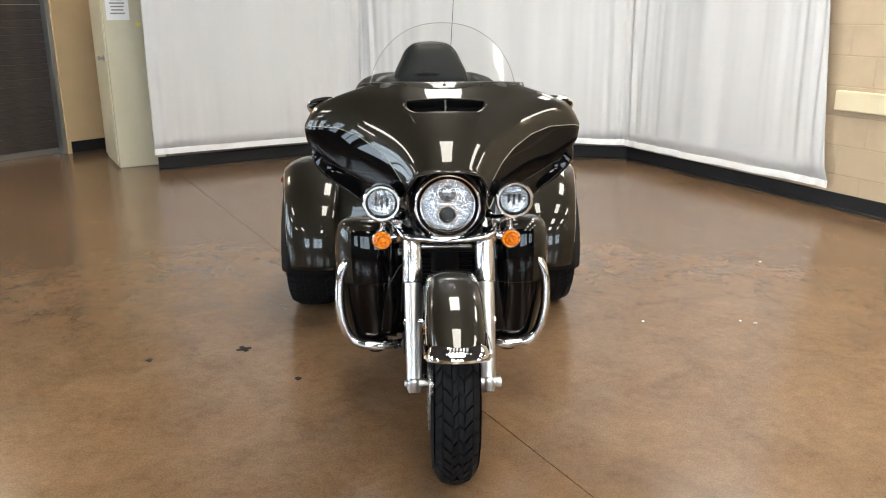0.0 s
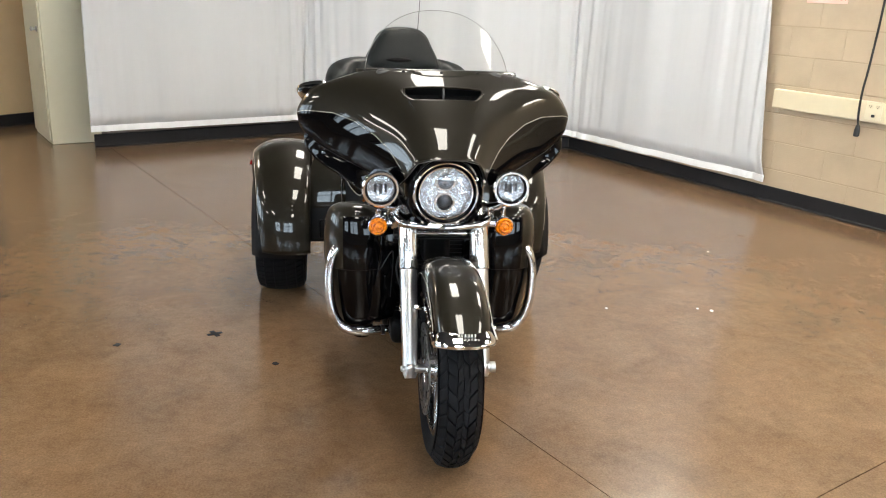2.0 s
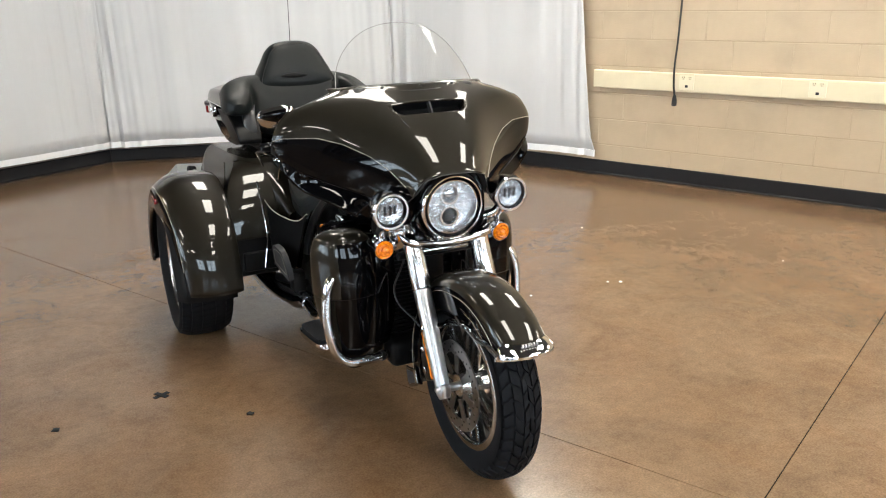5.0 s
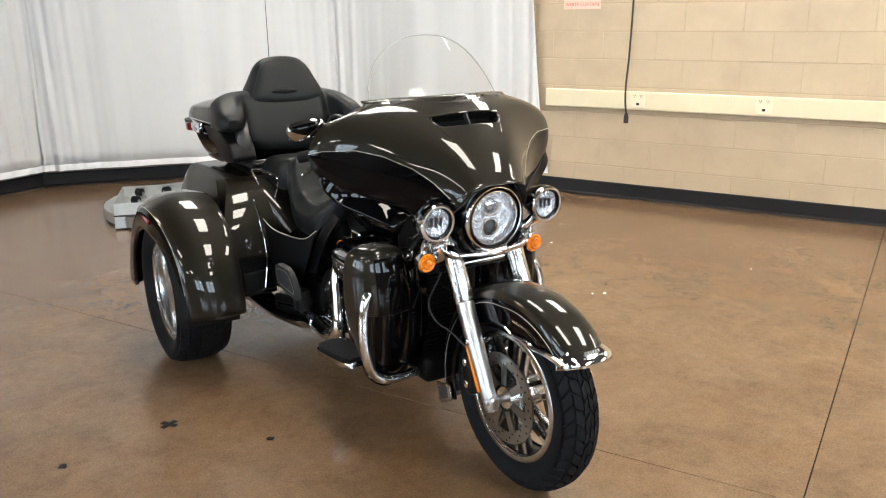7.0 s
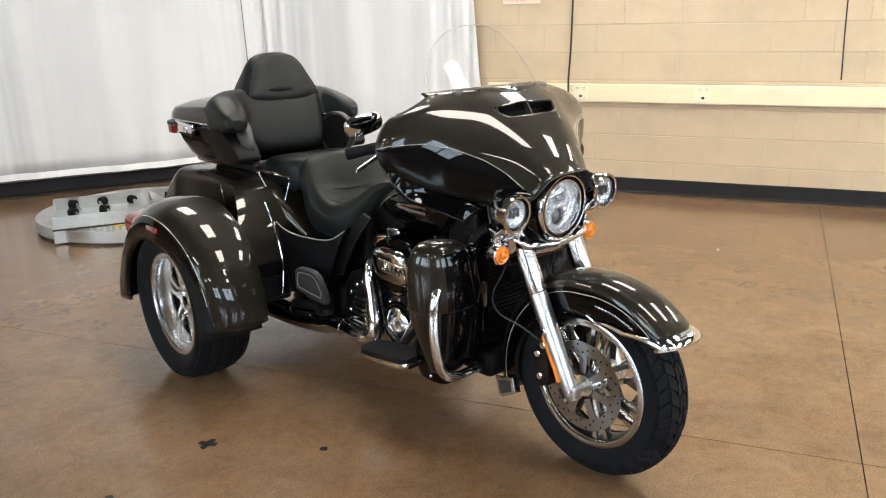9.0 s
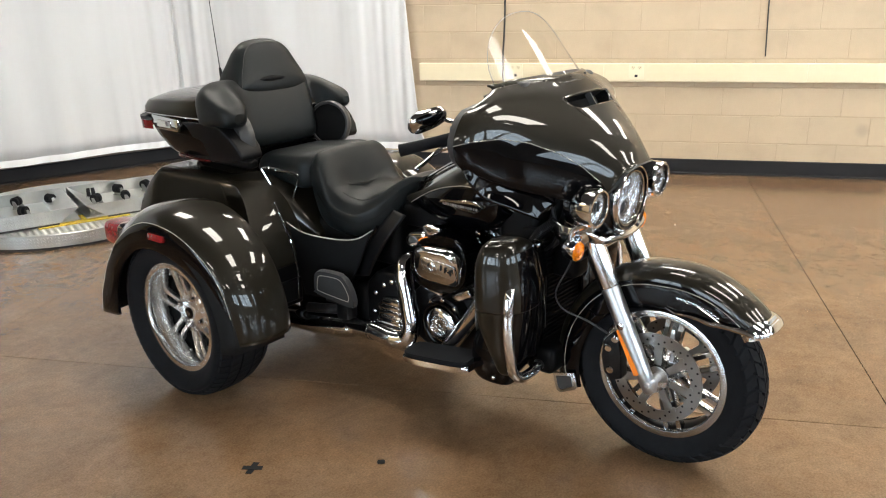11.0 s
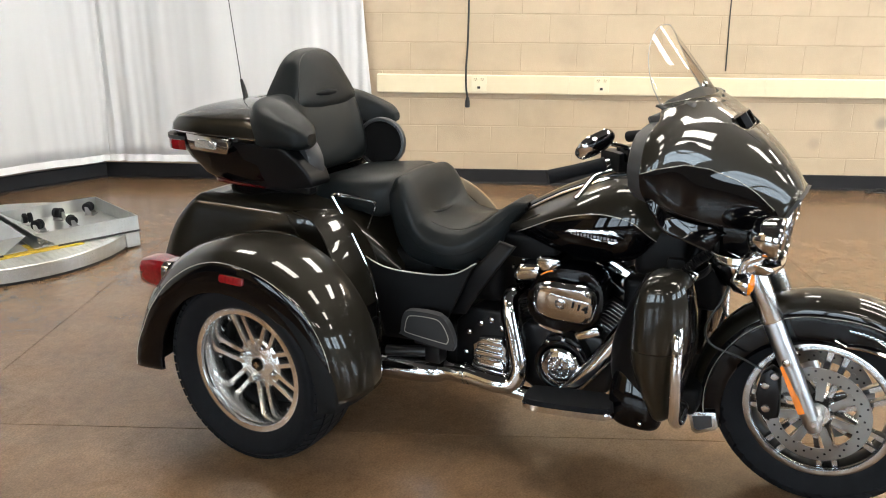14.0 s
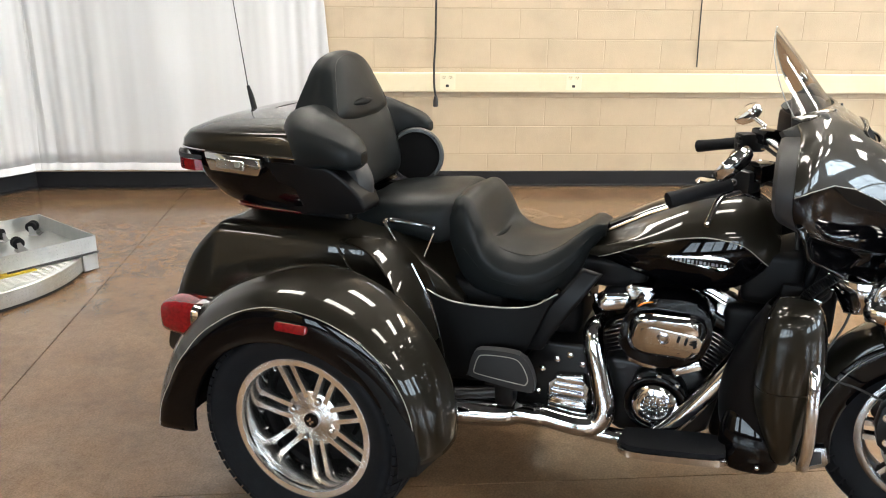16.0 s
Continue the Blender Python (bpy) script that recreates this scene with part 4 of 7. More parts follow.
def headlamp():
    bm = B()
    lathe(bm, [(-0.05, 0.100), (-0.02, 0.109), (0.0, 0.1115), (0.010, 0.111), (0.018, 0.108), (0.0215, 0.1045), (0.021, 0.1015), (0.014, 0.0995)], facing(HL), 64, False)
    h = tp("headlamp", bm, CHROME, "round LED headlamp in a chrome ring", thick=0.003)
    bm = B()
    lathe(bm, [(0.012, 0.1000), (0.010, 0.0965), (0.013, 0.0925), (0.012, 0.0910)], facing(HL), 64, False)
    part("inner_ring", bm, BLACK, h, thick=0.003)
    bm = B()
    lathe(bm, [(0.012, 0.0915), (0.0165, 0.0895), (0.016, 0.0865), (0.006, 0.083), (-0.004, 0.081)], facing(HL), 64, False)
    part("lens_bezel", bm, CHROME, h, thick=0.002)
    bm = B()
    lathe(bm, [(-0.002, 0.082), (-0.015, 0.062), (-0.022, 0.030), (-0.023, 0.001)], facing(HL), 48, False)
    m = facing(HL)
    for k in range(10):
        a = 2 * math.pi * k / 10
        box(bm, (-0.014, 0.058 * math.cos(a), 0.058 * math.sin(a)), (0.012, 0.026, 0.020), m @ Matrix.Rotation(0.0, 4, "X"), 0.003, 1)
    box(bm, (-0.012, 0, 0), (0.016, 0.15, 0.012), m, 0.003, 1)
    for a in (-0.05, 0.05):
        box(bm, (-0.010, a, 0.0), (0.02, 0.03, 0.034), m, 0.005, 1)
    part("reflector", bm, SILVERED, h, smooth=False)
    for z in (-0.037, 0.036):
        bm = B()
        lathe(bm, [(-0.02, 0.034), (-0.004, 0.034), (-0.004, 0.028), (-0.016, 0.026)], facing(HL) @ Matrix.Translation((0, 0, z)), 32, False)
        part("lens_ring", bm, POLISHED, h, thick=0.002)
        bm = B()
        lathe(bm, [(-0.020, 0.029), (-0.010, 0.028), (0.0, 0.020), (0.004, 0.010), (0.005, 0.0005)], facing(HL) @ Matrix.Translation((0, 0, z)), 32, False)
        part("projector_lens", bm, PROJ_HI if z > 0 else PROJ_LO, h)
    bm = B()
    lathe(bm, [(0.012, 0.086), (0.020, 0.072), (0.026, 0.040), (0.028, 0.0005)], facing(HL), 48, False)
    part("lens", bm, LENS, h, "clear domed lens").visible_shadow = False


headlamp()


def fog(s):
    p = Vector((0.002 + s * 0.2155, -1.512, 0.885 + s * 0.003))
    bm = B()
    lathe(bm, [(-0.075, 0.010), (-0.072, 0.030), (-0.055, 0.050), (-0.02, 0.058), (0.0, 0.0595), (0.008, 0.060), (0.012, 0.057), (0.012, 0.052), (0.004, 0.050)], facing(p), 48, False)
    f = tp("auxiliary_lamp", bm, CHROME, "round chrome auxiliary lamp", thick=0.003)
    bm = B()
    m = facing(p)
    lathe(bm, [(0.002, 0.051), (-0.012, 0.035), (-0.016, 0.0005)], m, 32, False)
    part("reflector", bm, SILVERED, f)
    bm = B()
    for a in (-0.017, 0.0, 0.017):
        box(bm, (-0.003, a, 0.002 if a else 0.0), (0.010, 0.0085, 0.030 if a else 0.036), m, 0.002, 1)
    part("led_optic", bm, PROJ_LO, f, "dark light bars", smooth=False)
    bm = B()
    lathe(bm, [(0.0055, 0.0515), (0.0075, 0.049), (0.0065, 0.0465), (0.001, 0.0455)], m, 40, False)
    part("gasket", bm, BLACK, f, thick=0.002)
    bm = B()
    lathe(bm, [(0.004, 0.052), (0.009, 0.040), (0.012, 0.020), (0.013, 0.0005)], m, 32, False)
    part("lens", bm, LENS, f).visible_shadow = False
    # turn signal below
    q = Vector((s * 0.2165, -1.450, 0.740))
    bm = B()
    lathe(bm, [(-0.045, 0.004), (-0.042, 0.018), (-0.03, 0.029), (0.0, 0.033), (0.006, 0.0335), (0.008, 0.031)], facing(q), 32, False)
    tube(bm, [q + Vector((0, 0.02, 0.02)), q + Vector((-s * 0.004, 0.01, 0.06)), p + Vector((0, 0.03, -0.055))], 0.011, 12, 8)
    t = tp("turn_signal", bm, CHROME, "chrome turn signal below the auxiliary lamp")
    bm = B()
    lathe(bm, [(0.002, 0.0315), (0.010, 0.031), (0.015, 0.027), (0.0125, 0.0225), (0.0145, 0.0205), (0.0195, 0.016), (0.017, 0.0125), (0.0205, 0.009), (0.0215, 0.0005)], facing(q), 24, False)
    part("lens", bm, AMBER, t, "amber lens")
    # chrome panel from the fork to the lamp, with a short arm
    bm = B()
    rows = [[(s * 0.140, -1.312, 0.806), (s * 0.172, -1.370, 0.800), (s * 0.180, -1.425, 0.803), (s * 0.150, -1.478, 0.814)],
            [(s * 0.148, -1.330, 0.772), (s * 0.178, -1.378, 0.768), (s * 0.184, -1.425, 0.772), (s * 0.152, -1.476, 0.786)],
            [(s * 0.150, -1.352, 0.735), (s * 0.172, -1.388, 0.735), (s * 0.178, -1.425, 0.742), (s * 0.150, -1.466, 0.762)],
            [(s * 0.140, -1.370, 0.700), (s * 0.160, -1.395, 0.706), (s * 0.166, -1.425, 0.718), (s * 0.142, -1.455, 0.740)]]
    skin(bm, net(rows, 22, 18))
    lb = tp("lamp_bracket", bm, CHROME, "chrome panel behind the auxiliary lamp", thick=0.005)
    bm = B()
    tube(bm, [(s * 0.165, -1.43, 0.800), (s * 0.195, -1.445, 0.812), (s * 0.212, -1.455, 0.838)], [0.016, 0.015, 0.013], 12, 10)
    tube(bm, [(s * 0.168, -1.43, 0.745), (s * 0.200, -1.435, 0.742)], 0.014, 12)
    part("arm", bm, CHROME, lb)


for s in (-1, 1):
    fog(s)

# black nacelle round the headlamp
bm = B()
rings = []
for y, w, h, zc in ((-1.515, 0.121, 0.119, 0.873), (-1.50, 0.128, 0.123, 0.872), (-1.44, 0.135, 0.125, 0.872), (-1.36, 0.145, 0.128, 0.875)):
    ring = []
    for a in np.linspace(0, 2 * math.pi, 48, endpoint=False):
        ca, sa = math.cos(a), math.sin(a)
        e = 0.75
        ring.append((HL.x + w * math.copysign(abs(ca) ** e, ca), y + 0.07 * (zc + h * sa - 0.86), zc + h * math.copysign(abs(sa) ** e, sa)))
    rings.append(ring)
inner = [(HL.x + (p[0] - HL.x) * 0.91, p[1] + 0.008, 0.871 + (p[2] - 0.873) * 0.91) for p in rings[0]]
skin(bm, [inner] + rings, True)
tp("nacelle", bm, BLACK, "gloss black housing round the headlamp")
bm = B()
rows = [[(-0.15, -1.42, 0.80), (-0.08, -1.485, 0.805), (0, -1.49, 0.78), (0.08, -1.485, 0.805), (0.15, -1.42, 0.80)],
        [(-0.14, -1.43, 0.76), (-0.08, -1.49, 0.765), (0, -1.50, 0.76), (0.08, -1.49, 0.765), (0.14, -1.43, 0.76)]]
skin(bm, net(rows, 25, 8))
tp("lower_nacelle", bm, BLACK, thick=0.004)


# ---------------------------------------------------------------- fairing
def fairing():
    half = [
        [(0, -1.285, 1.233), (0, -1.345, 1.197), (0, -1.412, 1.147), (0, -1.478, 1.087), (0, -1.528, 1.027), (0, -1.550, 0.985)],
        [(0.11, -1.275, 1.233), (0.12, -1.335, 1.197), (0.12, -1.400, 1.142), (0.115, -1.466, 1.077), (0.108, -1.516, 1.010), (0.10, -1.543, 0.972)],
        [(0.205, -1.238, 1.231), (0.23, -1.285, 1.197), (0.237, -1.335, 1.137), (0.218, -1.395, 1.052), (0.185, -1.440, 0.968), (0.155, -1.475, 0.885)],
        [(0.262, -1.212, 1.224), (0.335, -1.245, 1.194), (0.370, -1.268, 1.130), (0.352, -1.286, 1.040), (0.322, -1.308, 0.978), (0.265, -1.350, 0.912)],
        [(0.284, -1.186, 1.216), (0.395, -1.214, 1.180), (0.457, -1.222, 1.115), (0.458, -1.228, 1.040), (0.438, -1.238, 1.002), (0.398, -1.256, 0.966)],
        [(0.302, -1.198, 1.190), (0.425, -1.190, 1.168), (0.481, -1.190, 1.098), (0.483, -1.192, 1.054), (0.474, -1.197, 1.026), (0.455, -1.206, 1.003)],
    ]
    cols = [[(-x, y, z) for x, y, z in c] for c in half[:0:-1]] + half
    rows = [[c[k] for c in cols] for k in range(6)]
    nu, nv = 161, 110
    g = net(rows, nu, nv)
    sm = np.array([[list(p) for p in r] for r in g])
    for _ in range(110):
        mid = sm.copy()
        mid[1:-1, 1:-1] = 0.4 * sm[1:-1, 1:-1] + 0.15 * (sm[:-2, 1:-1] + sm[2:, 1:-1] + sm[1:-1, :-2] + sm[1:-1, 2:])
        sm = mid
    g = [[Vector(p) for p in r] for r in sm]

    def split(u):
        """Row at which the brown upper part ends, by distance from the middle."""
        return np.interp(abs(u), (0, 1.55, 1.65, 1.85, 2.1, 2.5, 3.0, 4.0, 5.0), (9, 9, 4.6, 3.75, 3.2, 2.72, 2.45, 2.35, 2.4))

    U = lambda j: (j / (nu - 1) - 0.5) * 10
    V = lambda i: i / (nv - 1) * 5
    bm = B()
    skin(bm, g, pick=lambda i, j: 1 if V(i + 0.5) > split(U(j + 0.5)) else 0)
    vm = Matrix.Translation((0, -1.377, 1.1745)) @ Matrix.Rotation(radians(-34), 4, "X")
    mouth = [(-0.130, 0.026), (0.130, 0.026), (0.132, 0.010), (0.116, -0.014), (0.100, -0.024), (-0.100, -0.024), (-0.116, -0.014), (-0.132, 0.010)]
    back = vm.inverted()
    gone = []
    for face in bm.faces:
        q = back @ face.calc_center_median()
        if abs(q.y) < 0.05 and -0.0235 < q.z < 0.0255 and abs(q.x) < np.interp(q.z, (-0.024, -0.014, 0.010, 0.026), (0.100, 0.116, 0.132, 0.130)):
            gone.append(face)
    bmesh.ops.delete(bm, geom=gone, context="FACES")
    f = tp("fairing", bm, [PAINT, BLACK], "dark brown and black batwing fairing", thick=0.005)
    for s in (-1, 1):
        pts = []
        for u in np.linspace(1.66, 5.0, 40):
            j = (s * u / 10 + 0.5) * (nu - 1)
            i = min(split(u), 4.75) / 5 * (nv - 1)
            j0, i0 = min(int(j), nu - 2), min(int(i), nv - 2)
            a, b_ = j - j0, i - i0
            p = (g[i0][j0] * (1 - a) + g[i0][j0 + 1] * a) * (1 - b_) + (g[i0 + 1][j0] * (1 - a) + g[i0 + 1][j0 + 1] * a) * b_
            pts.append(Vector(p) + Vector((s * 0.0015, -0.0022, 0.0012)))
        bm = B()
        tube(bm, pts, 0.0011, 6)
        part("pinstripe", bm, SILVER, f)
        # lower wing behind the edge
        outer = [(0.464, -1.206, 1.006), (0.458, -1.230, 0.965), (0.414, -1.248, 0.915), (0.342, -1.293, 0.875), (0.265, -1.348, 0.830)]
        mid = [(0.460, -1.216, 1.008), (0.432, -1.234, 0.980), (0.384, -1.246, 0.942), (0.312, -1.296, 0.900), (0.244, -1.358, 0.852)]
        inn = [(0.448, -1.222, 1.010), (0.402, -1.240, 0.994), (0.340, -1.264, 0.966), (0.270, -1.312, 0.926), (0.214, -1.380, 0.878)]
        bm = B()
        skin(bm, net([[(s * x, y, z) for x, y, z in r] for r in (outer, mid, inn)], 30, 10))
        part("lower_wing", bm, BLACK, f, "gloss black lower wing", thick=0.005)
    # inner fairing: matte rim and dash
    edge = [Vector(g[i][nu - 1]) for i in range(0, nv, 9)] + [Vector(g[nv - 1][j]) for j in range(nu - 1, 0, -8)] + [Vector(g[i][0]) for i in range(nv - 1, 0, -9)] + [Vector(g[0][j]) for j in range(0, nu, 8)]
    ctr = Vector((0, -1.19, 1.06))
    rings = []
    for k, dy in ((0.992, -0.012), (0.985, 0.012), (0.955, 0.038), (0.90, 0.046), (0.84, 0.030), (0.80, -0.02), (0.3, -0.05)):
        rings.append([Vector((ctr.x + (p.x - ctr.x) * k, (p.y if k > 0.98 else max(p.y, -1.215 if p.z > 1.15 else -1.30)) + dy * (1 if p.z < 1.215 else 0.3), ctr.z + (p.z - ctr.z) * k)) for p in edge])
    bm = B()
    skin(bm, rings, True)
    tp("inner_fairing", bm, PLASTIC, "matte grey inner fairing")
    bm = B()
    box(bm, (0, -1.215, 1.212), (0.44, 0.09, 0.05), pose(0, 0, 0), 0.02, 3)
    for x in (-0.13, -0.045, 0.045, 0.13):
        lathe(bm, [(0, 0.038), (0.012, 0.038), (0.014, 0.034), (0.008, 0.001)], pose(x, -1.215, 1.15, 0, 0, 90), 24)
    tp("dash", bm, PLASTIC, "dark dash with round gauges")
    # vent mouth: a dark cavity through the skin with a rim, and two folds running down from its ends
    bm = B()
    dip = lambda x: 0.004 + 0.85 * x * x
    skin(bm, [[vm @ Vector((x, d + dip(x), z)) for x, z in mouth] for d in (-0.002, 0.015, 0.045)], True)
    bm.faces.new([bm.verts.new(vm @ Vector((x, 0.046 + dip(x), z))) for x, z in mouth])
    v = part("vent", bm, VENTDARK, f, "dark slotted vent")
    bm = B()
    box(bm, (0, 0.012, 0.0), (0.006, 0.02, 0.05), vm)
    part("divider", bm, PLASTIC, v, "", False)
    rim = [tuple(np.array(a) + (np.array(b_) - np.array(a)) * k / 6) for a, b_ in zip(mouth, mouth[1:] + mouth[:1]) for k in range(6)]
    rim.append(rim[0])
    bm = B()
    tube(bm, [vm @ Vector((x, -0.001 + dip(x), z)) for x, z in rim], 0.0042, 8)
    part("vent_rim", bm, PAINT, f)
    for s in (-1, 1):
        bm = B()
        run = []
        for x, z in spl([(0.134, 1.186), (0.118, 1.150), (0.088, 1.106), (0.070, 1.075)], 12):
            q = min((Vector(v) for r in g for v in r), key=lambda v: (v.x - s * x) ** 2 + (v.z - z) ** 2)
            run.append((s * x, q.y + 0.0005, z))
        tube(bm, run, [0.0015, 0.003, 0.003, 0.001], 8)
        part("vent_edge", bm, PAINT, f)
    # windshield
    bm = B()
    rings = []
    nu2, nv2 = 49, 16
    for j in range(nv2 + 1):
        t = j / nv2
        row = []
        for i in range(nu2):
            u = -1 + 2 * i / (nu2 - 1)
            hgt = 0.212 * max(0.0, 1 - abs(u) ** 2.3) ** 0.62 * t
            row.append((0.264 * u * (1 - 0.03 * t), -1.283 + 0.105 * u * u + 0.80 * hgt + 0.15 * hgt * hgt, 1.222 + hgt))
        rings.append(row)
    skin(bm, rings)
    ws = tp("windshield", bm, SHIELD, "clear plastic windshield", angle=80)
    ws.visible_shadow = False
    bm = B()
    tube(bm, [rings[-1][i] for i in range(nu2)], 0.0014, 6)
    part("edge", bm, mat("smoked_plastic_edge", (0.28, 0.28, 0.27), 0.2), ws)
    bm = B()
    rows = [[(0.284 * u, -1.289 + 0.105 * u * u + dy, z - 0.012 * abs(u) ** 3) for u in np.linspace(-1, 1, 9)] for z, dy in ((1.241, 0.016), (1.237, 0.004), (1.230, -0.006), (1.221, -0.017))]
    skin(bm, net(rows, 49, 8))
    tr = tp("windshield_trim", bm, PAINT, "dark brown strip at the windshield's foot", thick=0.006)
    for u in (-0.9, -0.45, 0.0, 0.45, 0.9):
        bm = B()
        lathe(bm, [(0, 0.006), (0.004, 0.006), (0.006, 0.003), (0.006, 0.0003)], Matrix.Translation((0.284 * u, -1.291 + 0.105 * u * u, 1.234 - 0.012 * abs(u) ** 3)) @ Matrix.Rotation(radians(-90), 4, "Z"), 10)
        part("screw", bm, SATIN, tr)


fairing()


# ---------------------------------------------------------------- handlebar, mirrors
def controls(s):
    bm = B()
    tube(bm, [(0, -1.19, 1.06), (s * 0.14, -1.17, 1.07), (s * 0.24, -1.12, 1.085), (s * 0.30, -1.06, 1.065), (s * 0.345, -0.99, 1.045), (s * 0.385, -0.93, 1.030)], 0.0125, 12, 30)
    b_ = tp("handlebar", bm, CHROME, "chrome handlebar")
    bm = B()
    tube(bm, [(s * 0.312, -1.045, 1.060), (s * 0.345, -0.99, 1.045), (s * 0.398, -0.908, 1.022)], [0.0195, 0.0185, 0.0185, 0.0205], 20, 12)
    part("grip", bm, RUBBER, b_, "black rubber grip")
    bm = B()
    m = Matrix.Translation((s * 0.286, -1.07, 1.068)) @ Matrix.Rotation(radians(s * 32), 4, "Z")
    box(bm, (0, 0, 0), (0.055, 0.085, 0.06), m, 0.012, 2)
    for k in range(4):
        box(bm, (-s * 0.012 + s * 0.012 * (k % 2), 0.045, 0.014 - 0.022 * (k // 2)), (0.010, 0.008, 0.012), m, 0.002, 1)
    part("switch_box", bm, SATIN, b_, "black switch housing")
    bm = B()
    m = Matrix.Translation((s * 0.275, -1.115, 1.092)) @ Matrix.Rotation(radians(s * 32), 4, "Z")
    box(bm, (0, 0, 0), (0.085, 0.06, 0.045), m, 0.010, 2)
    part("reservoir", bm, BLACK, b_, "black reservoir")
    bm = B()
    tube(bm, [(s * 0.27, -1.12, 1.060), (s * 0.31, -1.075, 1.043), (s * 0.346, -1.030, 1.028), (s * 0.40, -1.016, 1.000), (s * 0.432, -1.010, 0.984), (s * 0.438, -1.008, 0.980)], [0.011, 0.009, 0.008, 0.007, 0.007, 0.0075], 10, 24)
    part("lever", bm, CHROME, b_, "chrome hand lever")
    # mirror
    bm = B()
    tube(bm, [(s * 0.30, -1.10, 1.10), (s * 0.325, -1.105, 1.115), (s * 0.37, -1.075, 1.130)], 0.007, 10, 12)
    mi = tp("mirror", bm, CHROME, "chrome mirror on a short stalk")
    bm = B()
    m = Matrix.Translation((s * 0.430, -1.052, 1.137)) @ Matrix.Rotation(radians(s * 24), 4, "Z") @ Matrix.Rotation(radians(s * 14), 4, "Y") @ Matrix.Rotation(radians(40), 4, "X")
    rings = []
    for y, k in ((0.012, 0.95), (0.006, 1.0), (-0.006, 0.99), (-0.016, 0.88), (-0.023, 0.58), (-0.026, 0.05)):
        ring = []
        for a in np.linspace(0, 2 * math.pi, 36, endpoint=False):
            ca, sa = math.cos(a), math.sin(a)
            ring.append(m @ Vector((0.065 * k * math.copysign(abs(ca) ** 0.7, ca), y, 0.037 * k * math.copysign(abs(sa) ** 0.7, sa) * (1.0 + 0.15 * ca * s))))
        rings.append(ring)
    # Black upper faces stand in for the dark ceiling mirrored in the chrome.
    skin(bm, rings, True, pick=lambda i, j: 1 if i > 1 and 4 < j < 14 else 0)
    part("shell", bm, [CHROME, BLACK], mi, "chrome shell, top coloured black for the reflected dark ceiling")
    bm = B()
    ring2 = [m @ (Matrix.Translation((0, 0.0115, 0)) @ Vector((0.059 * math.copysign(abs(math.cos(a)) ** 0.7, math.cos(a)), 0, 0.031 * math.copysign(abs(math.sin(a)) ** 0.7, math.sin(a))))) for a in np.linspace(0, 2 * math.pi, 36, endpoint=False)]
    bm.faces.new([bm.verts.new(p) for p in ring2])
    part("mirror_glass", bm, MIRROR, mi, thick=0.003)
    # cables
    bm = B()
    tube(bm, [(s * 0.25, -1.12, 1.06), (s * 0.16, -1.19, 1.02), (s * 0.08, -1.22, 0.93), (s * 0.07, -1.24, 0.80)], 0.006, 8, 24)
    tp("cable", bm, BLACKRUB)


for s in (-1, 1):
    controls(s)


